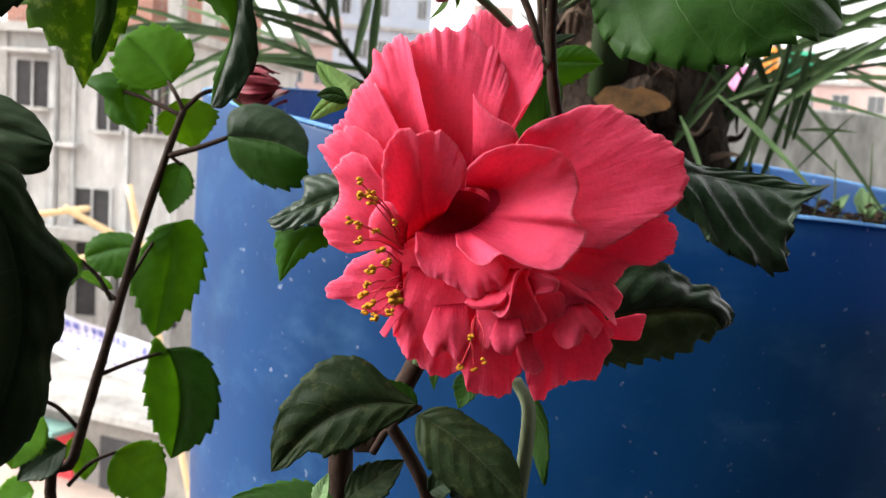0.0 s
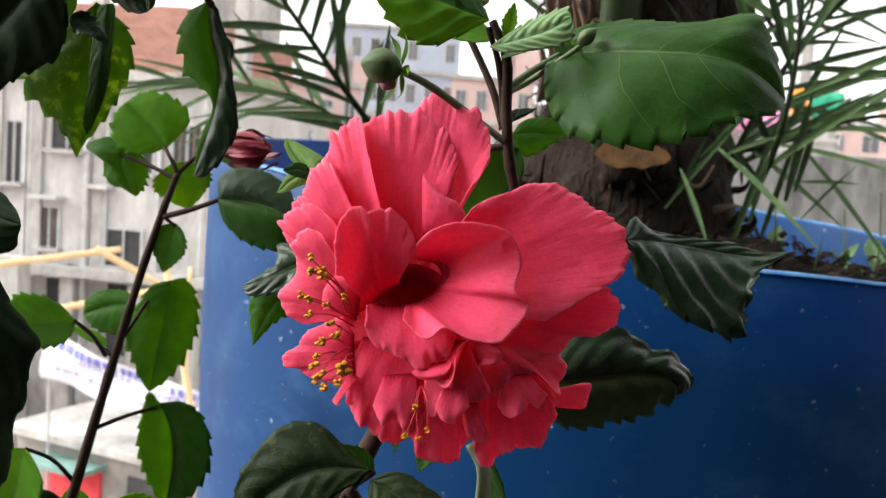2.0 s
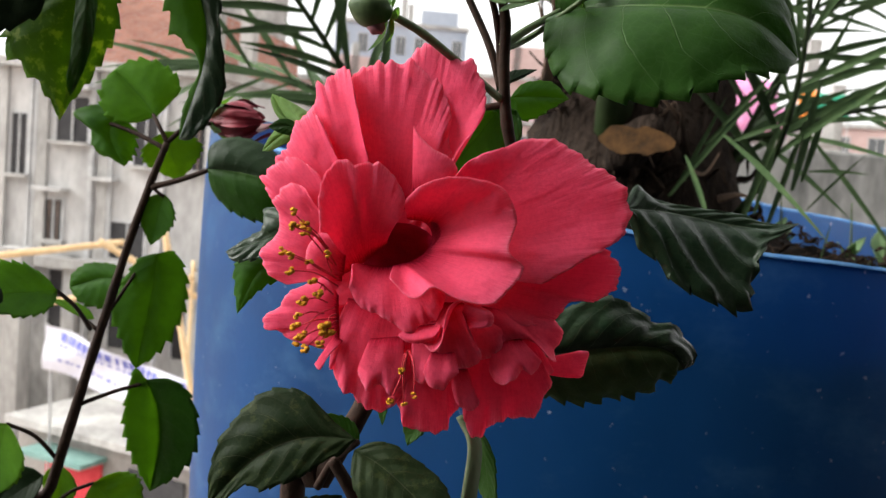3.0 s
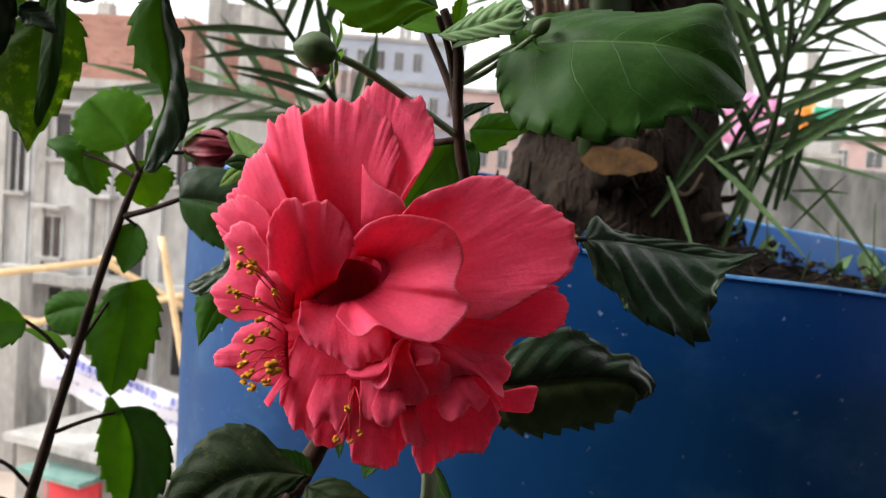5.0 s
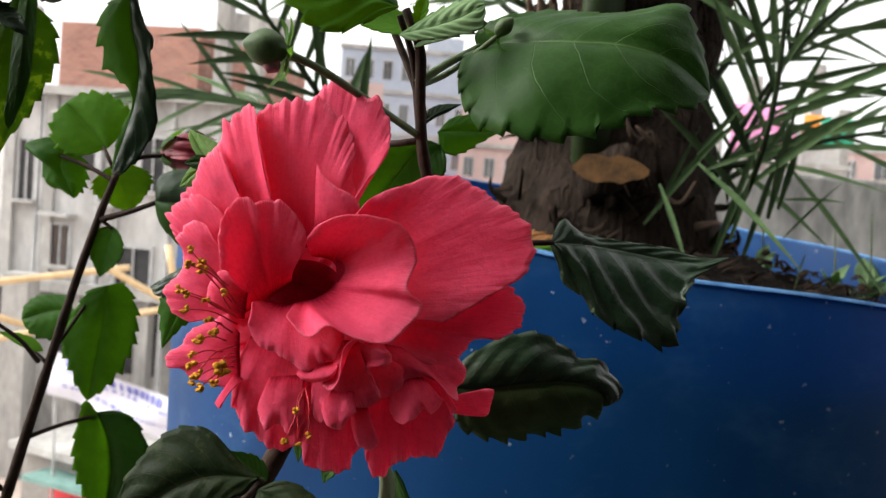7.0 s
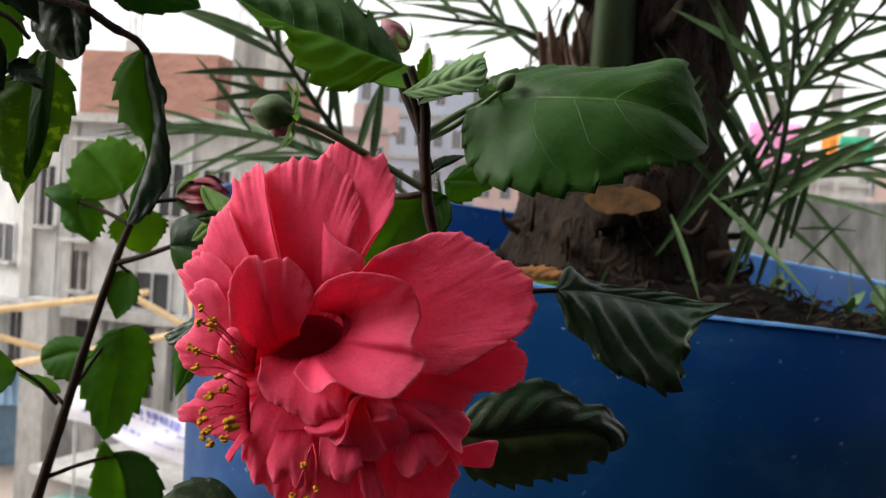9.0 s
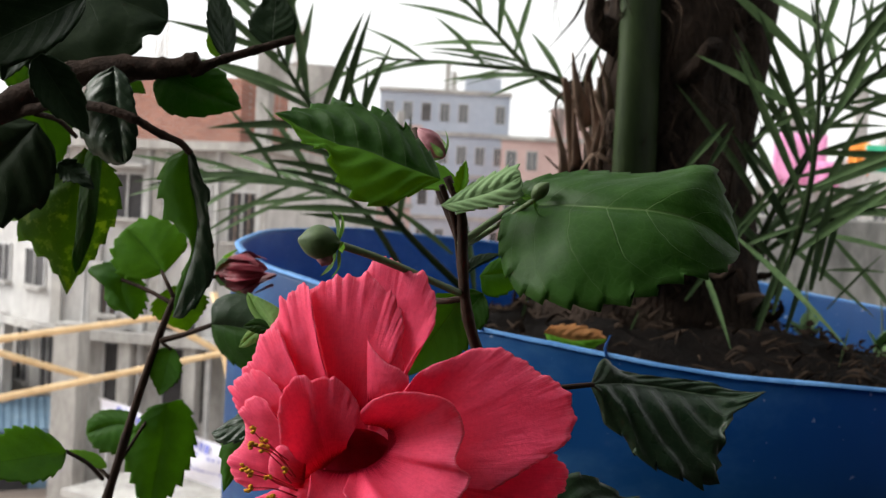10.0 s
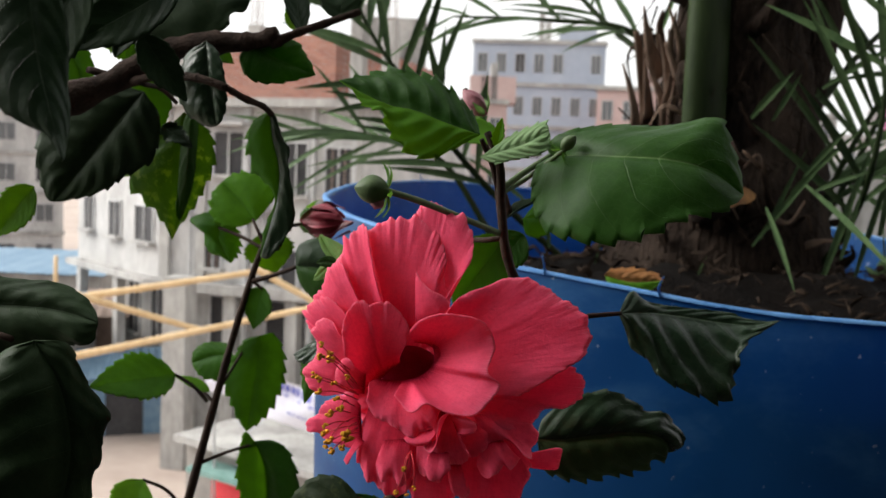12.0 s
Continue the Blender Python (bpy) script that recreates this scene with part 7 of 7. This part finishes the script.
def sheet(root, edge, belly=3.0, roll=3.0, frill=1.0, seed=1, fold=0.0, lift=0.0, nip=0.024):
    """A petal swept from its root line to its free edge. belly: bow towards the front in mm; roll: how far the rim turns back;
    frill: height of the rim's waves in mm; fold: depth of the pleats that run from root to rim; lift: brings the whole rim forward."""
    rng = random.Random(seed * 13 + 5)
    ph = [rng.uniform(0, 6.28) for _ in range(4)]
    a, b = spline([g(*q) for q in root], 12), spline([g(*q) for q in edge], 10)

    def even(line, f):
        far = [0.0]
        for p, q in zip(line, line[1:]):
            far.append(far[-1] + (q - p).length)
        want = f * far[-1]
        i = max(k for k in range(len(line) - 1) if far[k] <= want + 1e-9)
        return line[i].lerp(line[i + 1], min(1.0, (want - far[i]) / max(far[i + 1] - far[i], 1e-9)))

    girth = sum((q - p).length for p, q in zip(b, b[1:]))
    nr, ns = max(24, int(girth * 1.7)), 24
    bm = bmesh.new()
    uvs = bm.loops.layers.uv.verify()
    grid, coords = [], {}
    for i in range(ns + 1):
        s = (i / ns) ** 0.9
        row = []
        for j in range(nr + 1):
            f = j / nr
            p, q = even(a, f), even(b, f)
            out = q - p
            arc = f * girth
            rim = 1 + nip * (noise.noise(Vector((arc * 0.16, seed * 3.7, 2))) + 1.3 * abs(noise.noise(Vector((arc * 0.2, seed * 3.7, 8)))) - 0.35 + 0.9 * noise.noise(Vector((arc * 0.45, seed, 4))) + 0.28 * noise.noise(Vector((arc * 1.1, seed, 6))))
            v = p + out * (s * (1 + (rim - 1) * s))
            hem = max(0.0, (s - 0.72) / 0.28)
            side = math.sin(math.pi * f) ** 0.5 if 0 < f < 1 else 0.0
            z = belly * math.sin(math.pi * s ** 0.85) * (0.35 + 0.65 * side) - roll * hem * hem + lift * s * s
            z += 0.2 * fold * s * noise.noise(Vector((arc * 0.13, seed * 1.3, s * 1.2)))
            z += (0.9 + 0.5 * max(0.0, frill - 1.0)) * frill * s ** 6 * noise.noise(Vector((arc * 0.15, seed * 2.1, s))) + 0.3 * frill * s ** 10 * noise.noise(Vector((arc * 0.33, seed * 2.1, s * 1.5)))
            z += 0.15 * frill * s ** 16 * noise.noise(Vector((arc * 0.8, seed * 1.1, s * 2)))
            z += 0.5 * s * noise.noise(Vector((v.x * 0.22, v.y * 0.22, seed * 1.9))) + 0.16 * s * noise.noise(Vector((v.x * 0.6, v.y * 0.6, seed * 0.9)))
            vert = bm.verts.new((v.x, v.y, v.z + z))
            coords[vert] = (0.5 + (f - 0.5) * girth / 90, s)
            row.append(vert)
        grid.append(row)
    for r0, r1 in zip(grid, grid[1:]):
        for j in range(nr):
            fc = bm.faces.new((r0[j], r0[j + 1], r1[j + 1], r1[j]))
            for lp in fc.loops:
                lp[uvs].uv = coords[lp.vert]
    bmesh.ops.scale(bm, vec=(0.001,) * 3, verts=bm.verts)
    ob = part("petal", bm, PETAL, flower)
    thick = ob.modifiers.new("thickness", "SOLIDIFY")
    thick.thickness, thick.offset = 0.0003, 0
    return ob


# upper back petals
sheet([(745, 330, -22), (820, 310, -22)], [(655, 140, -20), (672, 100, -20), (705, 80, -20), (740, 70, -20), (775, 70, -20)], 1, 0, 0.3, 31)
sheet([(835, 300, -16), (900, 270, -14)], [(822, 45, -19), (846, 22, -19), (875, 20, -19), (898, 42, -18), (932, 51, -17), (958, 95, -15), (960, 142, -12), (938, 175, -11), (918, 205, -9), (898, 240, -10)], 2, 2, 0.7, 2, 0.8, nip=0.04, lift=3)
sheet([(775, 315, -14), (860, 300, -12)], [(722, 80, -11), (752, 50, -13), (800, 53, -14), (842, 50, -15), (880, 80, -14), (902, 140, -10), (898, 185, -9), (912, 240, -9)], 4, 2, 0.6, 3, 1.0, nip=0.032)
sheet([(735, 330, -14), (785, 300, -12)], [(640, 165, -13), (658, 118, -14), (668, 92, -13), (702, 66, -12), (722, 72, -9), (738, 130, -5), (752, 200, -5)], 4, 2, 1.1, 5, 1.0, nip=0.04, lift=2)
sheet([(715, 345, -13), (760, 320, -11)], [(590, 240, -14), (610, 205, -14), (628, 165, -13), (655, 142, -11), (680, 170, -8), (705, 230, -6)], 4, 2, 1.3, 6, 1.0, nip=0.045, lift=2.5)
sheet([(705, 380, -12), (740, 345, -11)], [(592, 305, -11), (570, 265, -13), (575, 245, -13), (602, 228, -12), (635, 225, -9), (670, 250, -6)], 3, 2, 1.5, 7, 0.9, nip=0.05, lift=2.5)
sheet([(715, 440, -10), (722, 370, -9)], [(655, 436, -8), (612, 447, -9), (588, 430, -10), (566, 397, -10), (585, 368, -10), (600, 325, -9), (592, 300, -8), (605, 275, -6), (640, 270, -3), (662, 300, -2)], 2, 2, 1.6, 8, 0.9, nip=0.05)
sheet([(720, 430, -7), (722, 395, -7)], [(655, 420, -5), (655, 385, -4), (670, 362, -2), (692, 358, 0), (702, 375, 0)], 2, 1, 0.6, 9)
sheet([(715, 545, -6), (712, 465, -6)], [(690, 560, -5), (655, 552, -6), (622, 542, -8), (603, 528, -9), (580, 526, -10), (577, 503, -10), (606, 488, -9), (620, 462, -8), (650, 448, -7), (690, 432, -5)], 1.5, 1, 1.9, 10, 0.8, nip=0.05)
sheet([(708, 535, -5), (722, 545, -5)], [(672, 588, -4), (682, 597, -3), (692, 575, -3)], 0.5, 1, 0.3, 11)
sheet([(838, 285, -8), (885, 290, -8)], [(838, 165, -7), (850, 182, -5), (874, 205, -4), (900, 218, -4), (917, 240, -5), (908, 262, -6)], 1.5, 1, 0.5, 44, 0.3, nip=0.012)
# large side petal in two lobes
sheet([(870, 400, -16), (905, 450, -17)], [(1158, 372, -16), (1190, 402, -18), (1188, 440, -19), (1152, 466, -19), (1112, 468, -17), (1078, 504, -16), (1010, 515, -12)], 3, 3, 0.5, 13, 0.8, lift=8)
sheet([(868, 330, -14), (875, 425, -15)], [(908, 262, -10), (938, 226, -13), (985, 208, -15), (1030, 190, -17), (1080, 192, -18), (1130, 224, -18), (1180, 252, -18), (1208, 305, -18), (1200, 345, -17), (1170, 376, -15), (1060, 440, -12)], 4, 2.5, 0.5, 12, 0.7, nip=0.024, lift=9)
# lower skirt
sheet([(1050, 570, -17), (1050, 592, -17)], [(1128, 553, -17), (1144, 556, -17), (1138, 580, -17), (1132, 598, -17), (1112, 600, -17)], 1, 1, 0.6, 14, nip=0.01)
sheet([(930, 520, -12), (1040, 510, -14)], [(928, 600, -9), (930, 650, -10), (936, 690, -11), (946, 706, -12), (962, 708, -12), (972, 690, -12), (990, 679, -12), (1035, 668, -13), (1050, 670, -13), (1066, 640, -13), (1083, 612, -13), (1075, 600, -13), (1084, 586, -13)], 3, 1.5, 2.4, 15, 1.0, nip=0.04, lift=3)
sheet([(960, 480, -11), (1030, 480, -13)], [(1000, 548, -7), (1030, 534, -7), (1060, 545, -8), (1078, 566, -9), (1090, 574, -10), (1086, 553, -11), (1096, 542, -12), (1098, 520, -13), (1084, 500, -14)], 3, 1, 2.4, 16, 0.8, nip=0.045, lift=3)
sheet([(728, 470, -9), (850, 480, -8)], [(698, 548, -8), (697, 578, -9), (704, 606, -9), (720, 632, -10), (737, 637, -10), (747, 652, -10), (778, 668, -10), (800, 664, -10), (822, 645, -8), (852, 610, -7)], 4, 1, 2.4, 17, 1.0, nip=0.04)
sheet([(820, 530, -9), (920, 530, -9)], [(806, 640, -9), (822, 667, -10), (831, 690, -10), (862, 698, -10), (900, 697, -10), (909, 672, -9), (924, 655, -9)], 3, 1, 2.4, 18, 1.0, nip=0.045)
sheet([(912, 590, -5), (940, 590, -5)], [(914, 625, -4), (923, 648, -3), (938, 661, -3), (953, 662, -3), (962, 648, -3), (952, 626, -4)], 1.5, 0.5, 1.4, 19, 0.4, nip=0.04)
# rolled frills below the throat
sheet([(935, 500, -8), (1000, 505, -10)], [(944, 562, -4), (965, 574, -3), (985, 567, -3), (1000, 551, -4), (1004, 536, -5), (1020, 527, -7), (1045, 523, -9)], 2, 1, 2.0, 23, 0.6, nip=0.04)
sheet([(850, 475, -6), (935, 475, -6)], [(843, 560, -3), (845, 598, -2), (856, 617, -1), (870, 614, 0), (882, 599, 0), (905, 591, 1), (930, 592, 1), (955, 583, 1), (966, 568, 1), (958, 546, 2), (944, 526, 3), (940, 500, 3)], 2.5, 1, 2.2, 22, 0.8, nip=0.035)
sheet([(903, 480, 0), (936, 474, 1)], [(868, 550, 2), (884, 562, 4), (899, 547, 5), (905, 512, 6), (912, 487, 7), (928, 474, 7), (942, 479, 6)], 1.0, -1.5, 0.5, 24, 0.3, nip=0.012)
sheet([(934, 492, 3), (946, 522, 3)], [(941, 475, 6), (962, 482, 7), (985, 493, 7), (990, 506, 6), (984, 517, 6), (966, 520, 6), (948, 519, 5)], 1.2, 1.5, 0.5, 25, 0.3, nip=0.015)
sheet([(835, 520, 0), (895, 512, 0)], [(822, 536, 3), (838, 546, 5), (860, 549, 6), (880, 545, 6), (892, 536, 6), (897, 522, 5)], 1.5, 2, 0.5, 41, 0.3, nip=0.015)
sheet([(880, 560, 0), (920, 560, 0)], [(866, 598, 2), (878, 622, 3), (900, 630, 3), (915, 612, 4), (930, 598, 3)], 1.5, 1, 1.8, 45, 0.6, nip=0.05)
sheet([(985, 540, -5), (1030, 535, -7)], [(978, 590, -3), (996, 616, -2), (1022, 608, -1), (1038, 590, -2), (1054, 598, -3), (1068, 574, -5)], 1.5, 1, 2.2, 46, 0.7, nip=0.05)
sheet([(770, 540, -4), (830, 535, -4)], [(748, 598, -3), (766, 630, -1), (792, 622, 0), (812, 640, 0), (836, 612, -1)], 2, 1, 2.2, 47, 0.7, nip=0.05)
# inner petals round the throat
sheet([(742, 408, -12), (790, 412, -14), (850, 402, -12)], [(736, 412, 0), (737, 458, 4), (756, 488, 4), (800, 508, 5), (832, 528, 5), (870, 518, 5), (892, 505, 4), (905, 470, 2)], 4, 2, 1.8, 26, 0.9, nip=0.045)
sheet([(708, 430, -14), (742, 412, -15), (790, 372, -16)], [(684, 420, -4), (678, 350, 0), (677, 282, 2), (698, 234, 1), (722, 226, 0), (738, 234, 0), (762, 228, -1), (800, 246, -2), (821, 278, -3), (824, 312, -5), (800, 352, -8)], 2.5, 1, 0.5, 27, 0.5)
sheet([(826, 328, -15), (856, 334, -16), (869, 354, -17), (860, 384, -16), (836, 403, -13), (806, 412, -8)], [(824, 300, -6), (856, 272, 0), (905, 257, 2), (955, 259, 2), (1002, 278, 0), (1024, 330, -2), (1012, 384, 2), (1038, 412, 1), (1018, 450, 4), (985, 480, 6), (930, 472, 9), (888, 452, 11), (862, 470, 11), (840, 468, 10), (808, 436, 7)], 4, 1.5, 0.5, 28, 0.5, nip=0.012, lift=2)
# throat: a crimson cup that closes the middle
bm = bmesh.new()
uvs = bm.loops.layers.uv.verify()
rows = []
for i in range(9):
    s = i / 8
    rows.append([bm.verts.new(Vector(g(812 + (64 * s + 5) * math.cos(a), 385 - (46 * s + 4) * math.sin(a), -29 + 14 * s ** 1.6)) * 0.001) for a in (math.tau * k / 24 for k in range(24))])
for i, (a, b) in enumerate(zip(rows, rows[1:])):
    for k in range(24):
        f = bm.faces.new((a[k], a[(k + 1) % 24], b[(k + 1) % 24], b[k]))
        for lp in f.loops:
            lp[uvs].uv = (k / 24, 0.02 + 0.02 * i)
bm.faces.new(rows[0][::-1])
part("throat", bm, THROAT, flower, "deep crimson throat")
# stamens: a loose tuft at the side and a small one in the skirt
rng = random.Random(4)


def stamen(foot, head, size):
    foot, head = Vector(g(*foot)), Vector(g(*head))
    mid = (foot + head) / 2 + Vector((rng.uniform(-1, 1), rng.uniform(0, 2.5), rng.uniform(1, 3)))
    bm = bmesh.new()
    tube_into(bm, [foot * 0.001, mid * 0.001, head * 0.001], 0.00028, 0.00020, 6, 6)
    st = part("filament", bm, FILAMENT, flower)
    bm = bmesh.new()
    for k in range(5):
        a = rng.uniform(0, 6.28)
        blob_into(bm, (head + Vector((math.cos(a), math.sin(a), rng.uniform(-0.4, 0.6))) * size * 0.75) * 0.001, size * 0.00062, (1.2, 0.9, 0.9), 0.5, rings=5, seed=k + head.x)
    part("anther", bm, POLLEN, st, "golden pollen sac")


for x, y in ((635, 322), (657, 340), (640, 349), (658, 356), (618, 391), (634, 400), (666, 411), (697, 396), (633, 426), (672, 441), (684, 465), (655, 478), (651, 506), (645, 525), (656, 536), (690, 553), (662, 562), (648, 549)):
    stamen((rng.uniform(690, 715), 400 + (y - 400) * 0.5 + rng.uniform(20, 50), 0), (x, y, rng.uniform(6, 12)), rng.uniform(1.0, 1.5))
stamen((712, 500, 2), (700, 528, 9), 2.0)
for x, y in ((833, 598), (855, 640), (814, 651), (838, 652)):
    stamen((842, 560, 5), (x, y, 10), 0.9)
bm = bmesh.new()
tube_into(bm, [Vector(g(*q)) * 0.001 for q in ((800, 430, -24), (795, 480, -30), (790, 560, -44), (745, 640, -74))], 0.0035, 0.0022, 10, 6)
part("flower_tube", bm, STEM_GREEN, flower)
